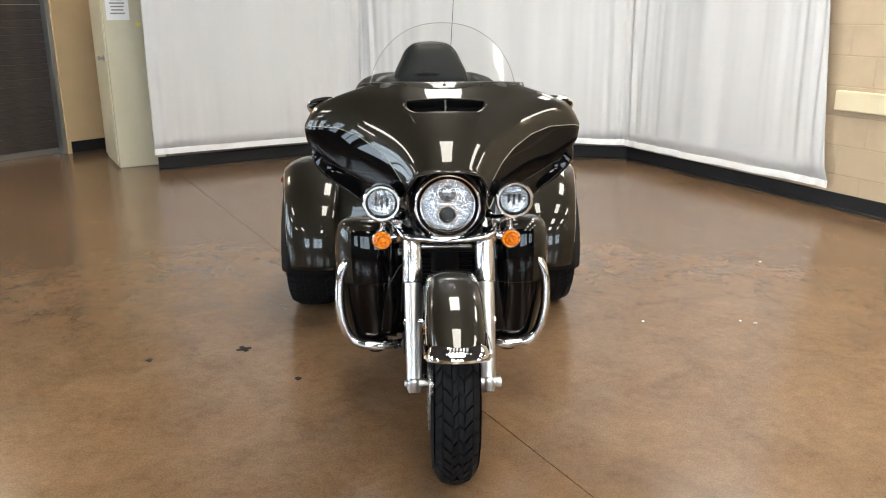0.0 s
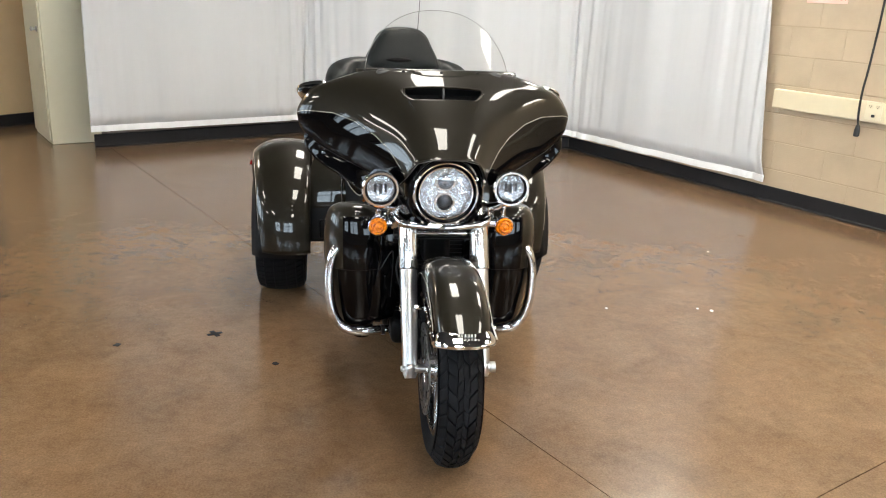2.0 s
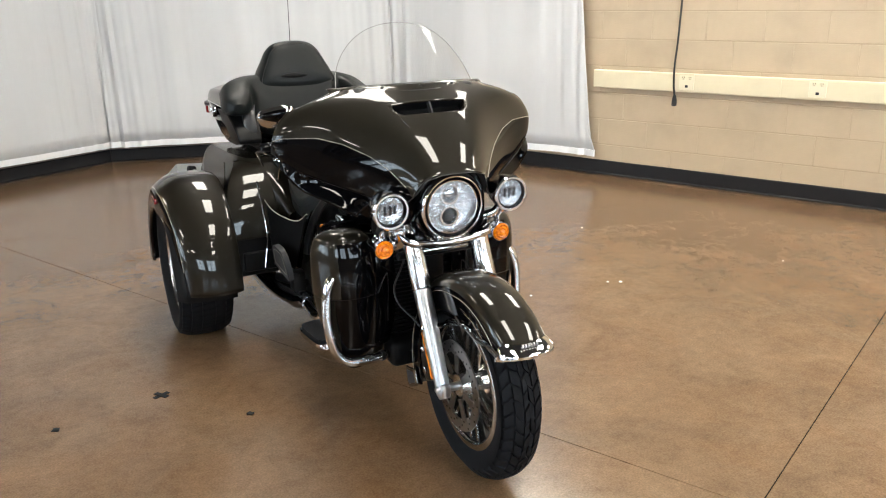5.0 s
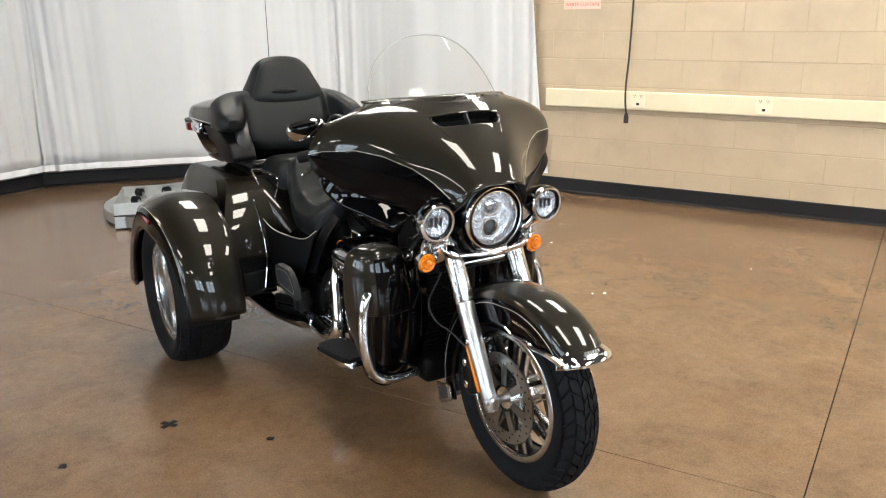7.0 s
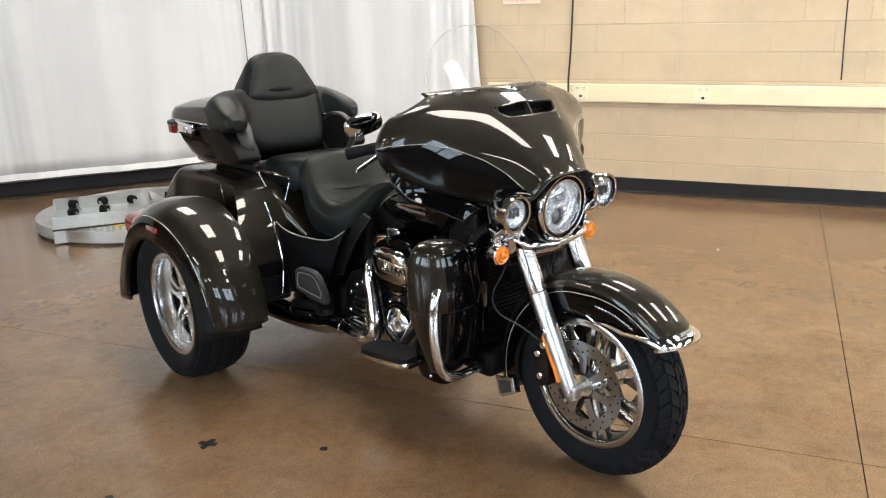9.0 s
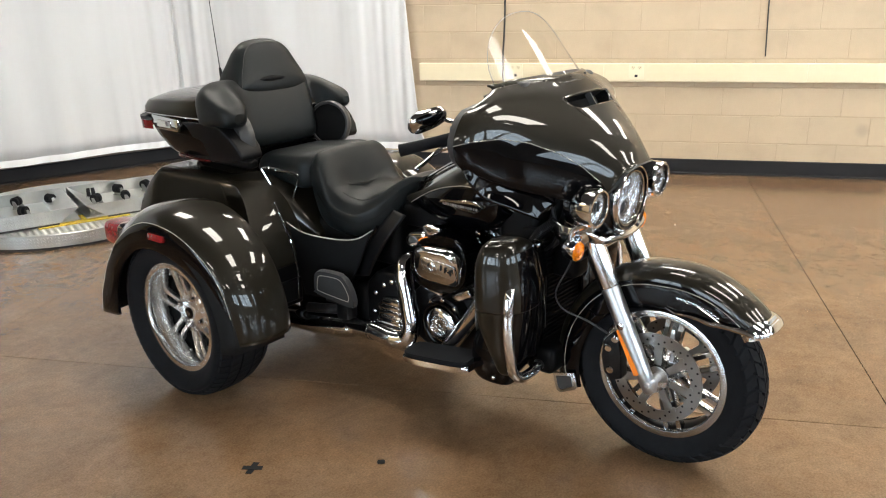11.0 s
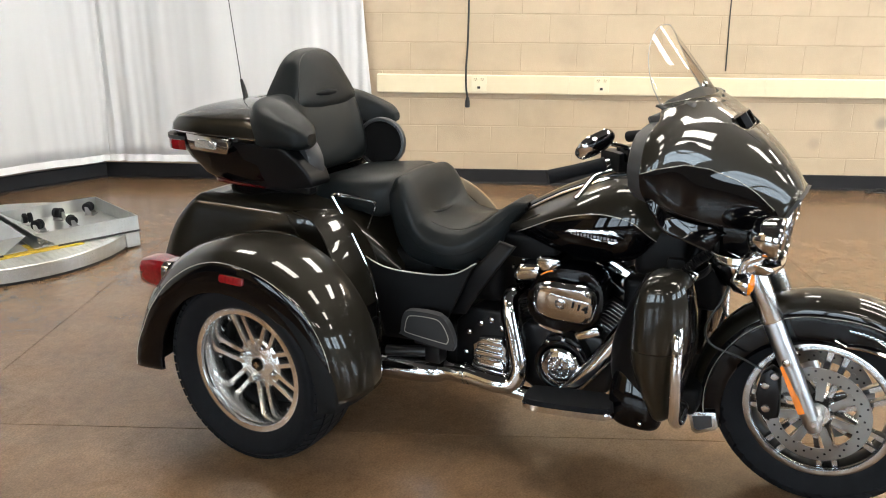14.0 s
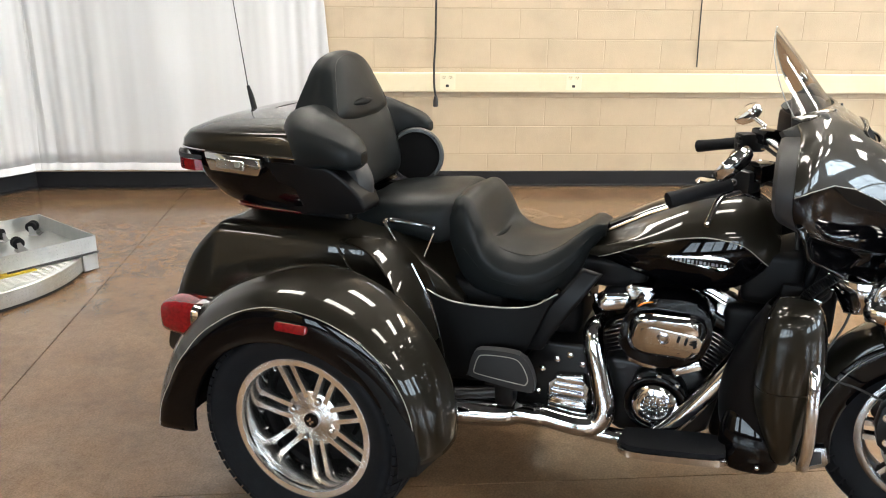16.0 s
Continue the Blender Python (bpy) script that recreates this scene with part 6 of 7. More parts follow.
# ---------------------------------------------------------------- rear body and fenders
def rear_body():
    def sect(y):
        f = lambda ys, v: profile(ys, v)(y)
        top = f((-0.30, -0.20, -0.10, 0.02, 0.40, 0.47, 0.56, 0.62), (0.60, 0.70, 0.775, 0.800, 0.812, 0.80, 0.70, 0.56))
        w = f((-0.30, -0.20, -0.10, 0.02, 0.40, 0.47, 0.62), (0.225, 0.265, 0.325, 0.395, 0.44, 0.45, 0.47))
        bot = f((-0.30, 0.0, 0.62), (0.34, 0.30, 0.34))
        half = [(0, top), (w * 0.5, top), (w * 0.91, top - 0.001), (w * 0.940, top - 0.014), (w * 1.065, bot + 0.05), (w * 0.95, bot)]
        pts = np.array([(-x, z) for x, z in half[:0:-1]] + half)
        run = np.concatenate([[0], np.cumsum(np.linalg.norm(np.diff(pts, axis=0), axis=1))])
        at = np.linspace(0, run[-1], 97)
        out = np.stack([np.interp(at, run, pts[:, 0]), np.interp(at, run, pts[:, 1])], 1)
        for _ in range(3):
            out[1:-1] = 0.5 * out[1:-1] + 0.25 * (out[:-2] + out[2:])
        return [(x, y, z) for x, z in out]
    ys = (*np.linspace(-0.30, 0.40, 36), *np.linspace(0.412, 0.62, 18))
    bm = B()
    skin(bm, [sect(y) for y in ys], True, True)
    b_ = tp("rear_body", bm, PAINT, "dark brown rear body between the fenders")
    for s in (-1, 1):
        # panel lines and trim
        bm = B()
        tube(bm, [(s * 0.415, 0.03, 0.79), (s * 0.432, -0.03, 0.715), (s * 0.44, -0.045, 0.68)], 0.0035, 8, 12)
        part("panel_edge", bm, PAINT, b_)
        bm = B()
        tube(bm, [(s * 0.318, -0.172, 0.728), (s * 0.314, -0.232, 0.61), (s * 0.312, -0.264, 0.50), (s * 0.322, -0.282, 0.44), (s * 0.340, -0.296, 0.36)], [0.003, 0.0038, 0.0038, 0.003, 0.002], 8, 24)
        part("front_edge", bm, CHROME, b_, "bright trim along the front edge")
        bm = B()
        tube(bm, [(s * 0.283, -0.066, 0.838), (s * 0.262, -0.064, 0.838), (s * 0.238, -0.075, 0.833), (s * 0.215, -0.185, 0.822), (s * 0.212, -0.20, 0.812)], 0.0065, 8, 20)
        tube(bm, [(s * 0.283, -0.066, 0.838), (s * 0.255, -0.100, 0.75), (s * 0.232, -0.128, 0.684)], 0.005, 8, 12)
        tube(bm, [(s * 0.212, -0.20, 0.80), (s * 0.218, -0.175, 0.735), (s * 0.225, -0.165, 0.690)], 0.0035, 8, 12)
        tp("trim_rail", bm, CHROME, "bright trim rail beside the seat")
        # side cover under the seat
        rows = [[(s * 0.298, -0.148, 0.718), (s * 0.268, -0.17, 0.676), (s * 0.246, -0.27, 0.618), (s * 0.235, -0.40, 0.604), (s * 0.224, -0.52, 0.614), (s * 0.205, -0.60, 0.66)],
                [(s * 0.297, -0.196, 0.61), (s * 0.277, -0.235, 0.595), (s * 0.260, -0.30, 0.57), (s * 0.246, -0.40, 0.56), (s * 0.232, -0.50, 0.57), (s * 0.210, -0.575, 0.61)],
                [(s * 0.300, -0.250, 0.49), (s * 0.286, -0.30, 0.48), (s * 0.272, -0.36, 0.48), (s * 0.257, -0.42, 0.47), (s * 0.240, -0.48, 0.48), (s * 0.215, -0.53, 0.50)],
                [(s * 0.345, -0.285, 0.36), (s * 0.310, -0.33, 0.36), (s * 0.288, -0.38, 0.36), (s * 0.266, -0.41, 0.36), (s * 0.248, -0.44, 0.37), (s * 0.222, -0.47, 0.38)]]
        rows = [[(s * (0.305 + 0.20 * (y + 0.15) + 0.04 * (0.72 - z)), y, z) for _, y, z in r] for r in rows]
        bm = B()
        skin(bm, net(rows, 36, 24))
        # Matte black stands in for the dark reflections in its brown paint.
        sc = tp("side_cover", bm, FRAMEBLACK, "brown side cover below the seat, coloured black for its dark reflections", thick=0.005)
        bm = B()
        tube(bm, [(x + s * 0.002, y, z + 0.001) for x, y, z in rows[0]], 0.0022, 8, 40)
        part("top_trim", bm, SILVER, sc, "bright line along the top edge")
        # painted panel that closes the gap to the fender, over a stepped dark guard
        bm = B()
        prof = [(0.030, 0.796, 0.372), (-0.050, 0.788, 0.392), (-0.105, 0.768, 0.415), (-0.150, 0.735, 0.436), (-0.190, 0.685, 0.456), (-0.230, 0.600, 0.474), (-0.252, 0.505, 0.480), (-0.246, 0.488, 0.480), (-0.222, 0.486, 0.478)]
        skin(bm, net([[(s * (0.245 + (w - 0.245) * u), y + 0.010 * u ** 3, z - 0.008 * u ** 3) for y, z, w in prof] for u in (0, 0.25, 0.5, 0.75, 0.92, 1.0)], 30, 30))
        tp("fender_panel", bm, PAINT, "dark brown panel between side cover and fender", thick=0.006)
        bm = B()
        box(bm, (s * 0.365, -0.218, 0.40), (0.21, 0.03, 0.185), None, 0.010, 3)
        box(bm, (s * 0.345, -0.236, 0.375), (0.15, 0.02, 0.09), None, 0.008, 3)
        tp("inner_guard", bm, TRIMBLACK, "black stepped guard below the panel")
        # dark brace running down from the tank
        bm = B()
        rows = [[(s * 0.165, -0.66, 0.735), (s * 0.195, -0.60, 0.655), (s * 0.205, -0.52, 0.55), (s * 0.205, -0.47, 0.45)], [(s * 0.17, -0.72, 0.725), (s * 0.20, -0.665, 0.64), (s * 0.21, -0.60, 0.54), (s * 0.21, -0.56, 0.47)]]
        skin(bm, net(rows, 20, 6))
        tp("frame_cover", bm, TRIMBLACK, "black frame cover strip", thick=0.008)
        bm = B()
        tube(bm, [(s * 0.19, -0.60, 0.665), (s * 0.208, -0.50, 0.535), (s * 0.21, -0.42, 0.42), (s * 0.21, -0.39, 0.37)], 0.011, 8, 20)
        tp("frame_tube", bm, BLACK)


rear_body()


def rear_fender(s):
    cy, cz = 0.028, 0.302
    bm = B()
    rings = []
    th = np.linspace(-91, 95, 66)
    for t in th:
        grow = np.interp(t, (-98, -70, -35, -10, 15, 45, 75, 97), (-0.022, -0.010, 0.008, 0.014, 0.010, 0.012, 0.032, 0.040))
        kx = np.interp(t, (-91, -45, -10, 95), (0.935, 0.965, 1.0, 1.005))
        inner = np.interp(t, (-98, -60, 0, 97), (0.405, 0.41, 0.425, 0.465))
        dr = np.interp(t, (-91, -80, -63, -45, -15, 6, 31, 54, 74, 86, 95), (-0.022, -0.020, -0.006, 0.004, 0.008, 0.003, -0.012, -0.014, 0.000, 0.024, 0.036))
        sect = [(0.462, inner), (0.470, 0.428 + grow), (0.500, 0.439 + grow), (0.560, 0.446 + grow), (0.630, 0.443 + grow), (0.690, 0.430 + grow * 0.6 + dr * 0.5), (0.728, 0.410 + dr), (0.7435, 0.389 + dr), (0.748, 0.360 + dr * 0.6), (0.747, 0.312), (0.735, 0.304)]
        a = radians(t)
        rings.append([(s * (0.462 + (x - 0.462) * (1 + (kx - 1) * 2.6)), cy + r * math.sin(a), cz + r * math.cos(a)) for x, r in spl(sect, 46)])
    cut = 29
    skin(bm, rings, pick=lambda i, j: 1 if j >= cut else 0)
    f = tp("rear_fender", bm, [PAINT, BLACK], "dark brown rear fender with a black lip panel", thick=0.005)
    bm = B()
    tube(bm, [Vector(r[cut]) + Vector((s * 0.0022, 0, 0.001)) for r in rings], 0.0015, 6)
    part("pinstripe", bm, SILVER, f)
    bm = B()
    m = Matrix.Translation((s * 0.748, -0.014, 0.662)) @ Matrix.Rotation(radians(s * -14), 4, "Y")
    prism(bm, rounded(0, 0, 0.098, 0.026, 0.009, 4), s * -0.008, s * 0.008, "x", 0.003, 2, m)
    part("side_reflector", bm, RED, f, "red side reflector")
    f.location.x = -0.032 if s > 0 else 0.0
    # tail lamp
    c = Vector((s * 0.625, 0.0, 0.585))
    bm = B()
    rings2 = []
    for y, k in ((0.34, 1.0), (0.356, 1.04), (0.364, 1.04)):
        rings2.append([(c.x + 0.060 * k * math.copysign(abs(math.cos(a)) ** 0.5, math.cos(a)), y, c.z + 0.052 * k * math.copysign(abs(math.sin(a)) ** 0.5, math.sin(a))) for a in np.linspace(0, 2 * math.pi, 28, endpoint=False)])
    skin(bm, rings2, True, True)
    tl = part("tail_lamp", bm, CHROME, f, "red tail lamp in a chrome bezel")
    bm = B()
    rings2 = []
    for y, k in ((0.362, 1.0), (0.435, 0.97), (0.468, 0.92), (0.479, 0.85), (0.483, 0.70), (0.483, 0.02)):
        rings2.append([(c.x + 0.060 * k * math.copysign(abs(math.cos(a)) ** 0.5, math.cos(a)), y, c.z + 0.052 * k * math.copysign(abs(math.sin(a)) ** 0.5, math.sin(a))) for a in np.linspace(0, 2 * math.pi, 28, endpoint=False)])
    skin(bm, rings2, True, True)
    part("lens", bm, RED, tl, "red lens")
    # liner behind the wheel
    bm = B()
    rows = []
    for t in np.linspace(-95, 95, 30):
        a = radians(t)
        rows.append([(s * x, cy + r * math.sin(a), cz + r * math.cos(a)) for x, r in ((0.735, 0.345), (0.70, 0.385), (0.60, 0.40), (0.49, 0.40), (0.475, 0.30), (0.475, 0.15))])
    skin(bm, rows)
    part("liner", bm, VENTDARK, f, thick=0.004)


for s in (-1, 1):
    rear_fender(s)
bm = B()
lathe(bm, [(-0.50, 0.03), (-0.30, 0.04), (-0.12, 0.06), (-0.09, 0.10), (0.09, 0.10), (0.12, 0.06), (0.30, 0.04), (0.50, 0.03)], Matrix.Translation(RA), 24)
tp("rear_axle", bm, SATIN, "black rear axle")


# ---------------------------------------------------------------- engine and running gear
def engine():
    bm = B()
    prism(bm, [(-1.06, 0.27), (-1.08, 0.38), (-1.02, 0.46), (-0.76, 0.46), (-0.70, 0.40), (-0.69, 0.27), (-0.80, 0.215), (-0.98, 0.215)], -0.15, 0.15, "x", 0.018, 3)
    e = tp("engine", bm, SATIN, "black V-twin engine with chrome covers")
    # cylinders: a stack of fins each, heads and rocker covers
    for nm, y0, y1 in (("rear_cylinder", -0.845, -0.730), ("front_cylinder", -0.985, -1.125)):
        a = Vector((0, y0, 0.44))
        d = (Vector((0, y1, 0.72)) - a).normalized()
        q = d.to_track_quat("Z", "X").to_matrix().to_4x4()
        m = Matrix.Translation(a) @ q
        bm = B()
        lathe(bm, [(0.0, 0.062), (0.20, 0.062)], m @ Matrix.Rotation(radians(-90), 4, "Y"), 24)
        cyl = part(nm, bm, SATIN, e, "black finned cylinder")
        bm = B()
        prism(bm, rounded(0, 0, 0.236, 0.205, 0.045, 4), 0.0, 0.004, "z", 0.001, 1)
        bm.normal_update()
        for face in bm.faces:
            face.material_index = 1 if abs(face.normal.z) < 0.5 else 0
        fin = mesh_of(bm, "fin", [SATIN, SPOKE], False)
        for k in range(11):
            ob = new("fin", fin)
            ob.parent, ob.matrix_basis = cyl, m @ Matrix.Translation((0, 0, 0.008 + 0.0132 * k))
        bm = B()
        prism(bm, rounded(0, 0, 0.22, 0.19, 0.05, 4), 0.150, 0.196, "z", 0.012, 3, m)
        part("cylinder_head", bm, BLACK, cyl)
        bm = B()
        if nm == "front_cylinder":
            prism(bm, rounded(0, 0.01, 0.29, 0.155, 0.05, 5), 0.190, 0.226, "z", 0.016, 3, m)
            prism(bm, rounded(0, 0.012, 0.25, 0.085, 0.03, 5), 0.220, 0.246, "z", 0.012, 3, m)
        else:
            prism(bm, [(-0.706, 0.612), (-0.709, 0.640), (-0.728, 0.664), (-0.806, 0.676), (-0.812, 0.640), (-0.800, 0.622), (-0.735, 0.603)], -0.168, 0.15, "x", 0.020, 4)
            prism(bm, [(-0.790, 0.650), (-0.785, 0.690), (-0.800, 0.702), (-0.868, 0.702), (-0.872, 0.662), (-0.855, 0.648)], -0.160, 0.14, "x", 0.012, 4)
        rc = part("rocker_cover", bm, CHROME, cyl, "chrome rocker cover")
        for bx, by in ((-0.11, 0.045), (-0.11, -0.045), (0.11, 0.045), (0.11, -0.045)):
            bm = B()
            lathe(bm, [(0, 0.011), (0.012, 0.011), (0.015, 0.007), (0.015, 0.0005)], m @ Matrix.Translation((bx, by, 0.224)) @ Matrix.Rotation(radians(-90), 4, "Y"), 8)
            part("bolt", bm, CHROME, rc)
        bm = B()
        for s in (-1, 1):
            tube(bm, [m @ Vector((s * 0.085, -0.05, 0.0)), m @ Vector((s * 0.105, -0.035, 0.12)), m @ Vector((s * 0.09, -0.03, 0.22))], 0.009, 8, 8)
        part("pushrod_tube", bm, CHROME, cyl)
    # air cleaner on the right side
    bm = B()
    oc = [(-0.788, 0.562), (-0.808, 0.636), (-0.868, 0.688), (-0.925, 0.700), (-0.988, 0.699), (-1.030, 0.672), (-1.045, 0.604), (-1.022, 0.530), (-0.952, 0.492), (-0.855, 0.496), (-0.802, 0.523)]
    o2 = [tuple(p) for p in spl(oc + [oc[0]], 41)[:-1]]
    prism(bm, o2, -0.235, -0.13, "x", 0.012, 3)
    ac = part("air_cleaner", bm, BLACK, e, "black air cleaner with a chrome cover")
    oc = [(-0.812, 0.568), (-0.818, 0.610), (-0.832, 0.642), (-0.876, 0.660), (-0.94, 0.663), (-1.004, 0.662), (-1.030, 0.625), (-1.024, 0.580), (-1.010, 0.533), (-0.980, 0.518), (-0.925, 0.518), (-0.868, 0.520), (-0.824, 0.536)]
    bm = B()
    cy, cz = -0.92, 0.592
    tip = Matrix(((1, 0, -0.22, 0.22 * 0.592), (0, 1, 0, 0), (0, 0, 1, 0), (0, 0, 0, 1)))
    rings = []
    sp = spl(oc + [oc[0]], 49)[:-1]
    for k, x in ((1.0, -0.228), (1.0, -0.238), (0.97, -0.248), (0.80, -0.262), (0.77, -0.263), (0.4, -0.263), (0.02, -0.263)):
        rings.append([tip @ Vector((x, cy + (y - cy) * k, cz + (z - cz) * k)) for y, z in sp])
    skin(bm, rings, True)
    part("cover", bm, CHROME, ac, "chrome oval cover")
    bm = B()
    prism(bm, rounded(-0.945, 0.592, 0.150, 0.052, 0.014, 4), -0.2665, -0.258, "x", 0.0015, 2, tip @ Matrix.Translation((0, -0.945, 0.592)) @ Matrix.Rotation(radians(5), 4, "X") @ Matrix.Translation((0, 0.945, -0.592)))
    part("plate", bm, POLISHED, ac, "brushed plate")
    bm = B()
    lathe(bm, [(-0.260, 0.019), (-0.270, 0.018), (-0.272, 0.014), (-0.267, 0.010), (-0.272, 0.007), (-0.273, 0.0005)], tip @ pose(0, -0.918, 0.594), 28)
    part("centre_bolt", bm, CHROME, ac)
    lettering("114", 0.032, VENTDARK, ac, tip @ Matrix.Translation((-0.2712, -0.980, 0.594)) @ Matrix.Rotation(radians(-90), 4, "Z") @ Matrix.Rotation(radians(90), 4, "X") @ Matrix.Rotation(radians(-5), 4, "Z") @ Matrix.Diagonal((1.3, 0.85, 1, 1)), bold=0.0011)
    # timing cover
    bm = B()
    oc = [(-0.84, 0.29), (-0.825, 0.36), (-0.845, 0.435), (-0.90, 0.455), (-0.965, 0.44), (-0.995, 0.38), (-0.985, 0.305), (-0.92, 0.265)]
    prism(bm, [tuple(p) for p in spl(oc + [oc[0]], 33)[:-1]], -0.20, -0.14, "x", 0.012, 3)
    cc = part("cam_cover", bm, SATIN, e, "black cam cover ringed with bolts")
    bm = B()
    c = pose(0, -0.908, 0.354)
    lathe(bm, [(-0.196, 0.066), (-0.212, 0.064), (-0.218, 0.056), (-0.220, 0.050), (-0.214, 0.047)], c, 40, False)
    part("ring", bm, CHROME, cc, "chrome ring", thick=0.003)
    bm = B()
    lathe(bm, [(-0.205, 0.090), (-0.210, 0.088), (-0.212, 0.080), (-0.208, 0.068)], c, 40, False)
    part("outer_ring", bm, BLACK, cc, thick=0.003)
    bm = B()
    lathe(bm, [(-0.212, 0.050), (-0.221, 0.047), (-0.223, 0.040), (-0.219, 0.037), (-0.216, 0.034)], c, 40, False)
    part("insert_ring", bm, CHROME, cc, thick=0.002)
    bm = B()
    lathe(bm, [(-0.214, 0.037), (-0.217, 0.0005)], c, 40, False)
    for k in range(18):
        mk = c @ Matrix.Rotation(2 * math.pi * k / 18, 4, "X")
        bx = B()
        prism(bx, [(-0.0016, 0.010), (-0.005, 0.035), (0.005, 0.035), (0.0016, 0.010)], -0.2225, -0.215, "x", 0.0012, 1, mk)
        part("rib", bx, CHROME, cc)
    lathe(bm, [(-0.216, 0.010), (-0.224, 0.009), (-0.226, 0.0005)], c, 20, False)
    part("insert", bm, CHROME, cc, "chrome ribbed round insert")
    bm = B()
    tube(bm, [(-0.238, -0.838, 0.668), (-0.239, -0.856, 0.681), (-0.239, -0.878, 0.688)], 0.0022, 6, 8)
    part("orange_line", bm, ORANGE, ac, "short orange line on the housing")
    for k in range(9):
        a = 2 * math.pi * k / 9 + 0.2
        p = (-0.20, -0.910 + 0.083 * math.cos(a), 0.362 + 0.086 * math.sin(a))
        bm = B()
        lathe(bm, [(0.004, 0.009), (-0.006, 0.009), (-0.009, 0.006), (-0.009, 0.0005)], pose(*p), 8)
        part("bolt", bm, CHROME, cc)
    # chrome tappet blocks over the cam cover
    for y, a in ((-0.86, 14), (-0.985, -28)):
        bm = B()
        box(bm, (-0.165, y, 0.475), (0.05, 0.085, 0.028), Matrix.Translation((0, y, 0.475)) @ Matrix.Rotation(radians(a), 4, "X") @ Matrix.Translation((0, -y, -0.475)), 0.006, 2)
        part("tappet_block", bm, CHROME, e)
    # gearbox with a stepped chrome side cover
    bm = B()
    prism(bm, [(-0.72, 0.25), (-0.73, 0.42), (-0.68, 0.485), (-0.56, 0.48), (-0.50, 0.42), (-0.49, 0.26), (-0.56, 0.22), (-0.66, 0.22)], -0.165, 0.15, "x", 0.014, 3)
    g = tp("gearbox", bm, SATIN, "black gearbox with a chrome side cover")
    bm = B()
    prism(bm, [(-0.585, 0.275), (-0.575, 0.320), (-0.592, 0.350), (-0.600, 0.385), (-0.690, 0.398), (-0.698, 0.355), (-0.712, 0.33), (-0.705, 0.280), (-0.66, 0.258), (-0.61, 0.258)], -0.192, -0.15, "x", 0.010, 3)
    sc = part("side_cover", bm, SPOKE, g, "stepped chrome cover")
    bm = B()
    prism(bm, rounded(-0.645, 0.292, 0.118, 0.046, 0.018, 5), -0.205, -0.188, "x", 0.005, 2)
    part("ledge", bm, CHROME, sc, "rounded chrome ledge")
    for z, w in ((0.332, 0.104), (0.353, 0.092), (0.374, 0.086)):
        bm = B()
        prism(bm, rounded(-0.642 - 0.10 * (z - 0.33), z, w, 0.0165, 0.005, 3), -0.2005 + 0.16 * (z - 0.332), -0.186, "x", 0.003, 2)
        part("step", bm, CHROME, sc, "chrome step")
    bm = B()
    for k in range(7):
        box(bm, (-0.2052, -0.615 - 0.0095 * k, 0.293), (0.001, 0.006, 0.006))
    part("print_bars", bm, INK, sc, "", False)
    for y, z in ((-0.555, 0.39), (-0.60, 0.43), (-0.68, 0.425), (-0.545, 0.31), (-0.725, 0.30), (-0.64, 0.45)):
        bm = B()
        lathe(bm, [(0.0, 0.011), (-0.010, 0.011), (-0.013, 0.007), (-0.013, 0.0005)], pose(-0.165, y, z), 8)
        part("bolt", bm, CHROME, g)
    # frame: backbone, down tubes, lower rails, neck
    bm = B()
    tube(bm, [(0, -1.33, 0.95), (0, -1.0, 0.82), (0, -0.6, 0.70), (0, -0.2, 0.60)], 0.035, 12, 16)
    for s in (-1, 1):
        tube(bm, [(s * 0.05, -1.30, 0.85), (s * 0.10, -1.22, 0.55), (s * 0.13, -1.16, 0.30), (s * 0.14, -1.05, 0.20), (s * 0.15, -0.5, 0.20), (s * 0.17, -0.2, 0.28)], 0.018, 10, 40)
    box(bm, (0, -1.30, 0.78), (0.10, 0.12, 0.42), None, 0.03, 3)
    # Dark blocks added to black out the gaps between engine, tank and body.
    box(bm, (0, -0.30, 0.48), (0.36, 0.26, 0.34), None, 0.04, 3)
    box(bm, (0, -0.30, 0.31), (0.36, 0.42, 0.20), None, 0.04, 3)
    box(bm, (0, -0.565, 0.60), (0.30, 0.19, 0.20), None, 0.04, 3)
    box(bm, (0, -0.72, 0.705), (0.20, 0.24, 0.09), None, 0.02, 3)
    box(bm, (0, -1.13, 0.44), (0.20, 0.14, 0.44), None, 0.03, 3)
    box(bm, (0.02, -0.92, 0.60), (0.12, 0.30, 0.26), None, 0.03, 3)
    box(bm, (0, -1.18, 0.76), (0.26, 0.16, 0.16), None, 0.03, 3)
    box(bm, (0, -1.20, 0.66), (0.16, 0.08, 0.14), None, 0.03, 3)
    tp("frame", bm, FRAMEBLACK, "black tubular frame with dark blocks added to fill gaps")
    bm = B()
    box(bm, (0, -1.235, 0.55), (0.30, 0.06, 0.42), None, 0.015, 2)
    rad = tp("radiator", bm, FRAMEBLACK, "black finned radiator between the lowers")
    bm = B()
    box(bm, (0, -1.270, 0), (0.27, 0.012, 0.004))
    fin = mesh_of(bm, "fin", FRAMEBLACK, False)
    for k in range(26):
        ob = new("fin", fin)
        ob.parent, ob.location = rad, (0, 0, 0.36 + 0.015 * k)
    bm = B()
    box(bm, (-0.005, -1.285, 0.300), (0.30, 0.11, 0.100), None, 0.034, 4)
    tp("oil_cooler", bm, FRAMEBLACK, "black box below the radiator")


engine()


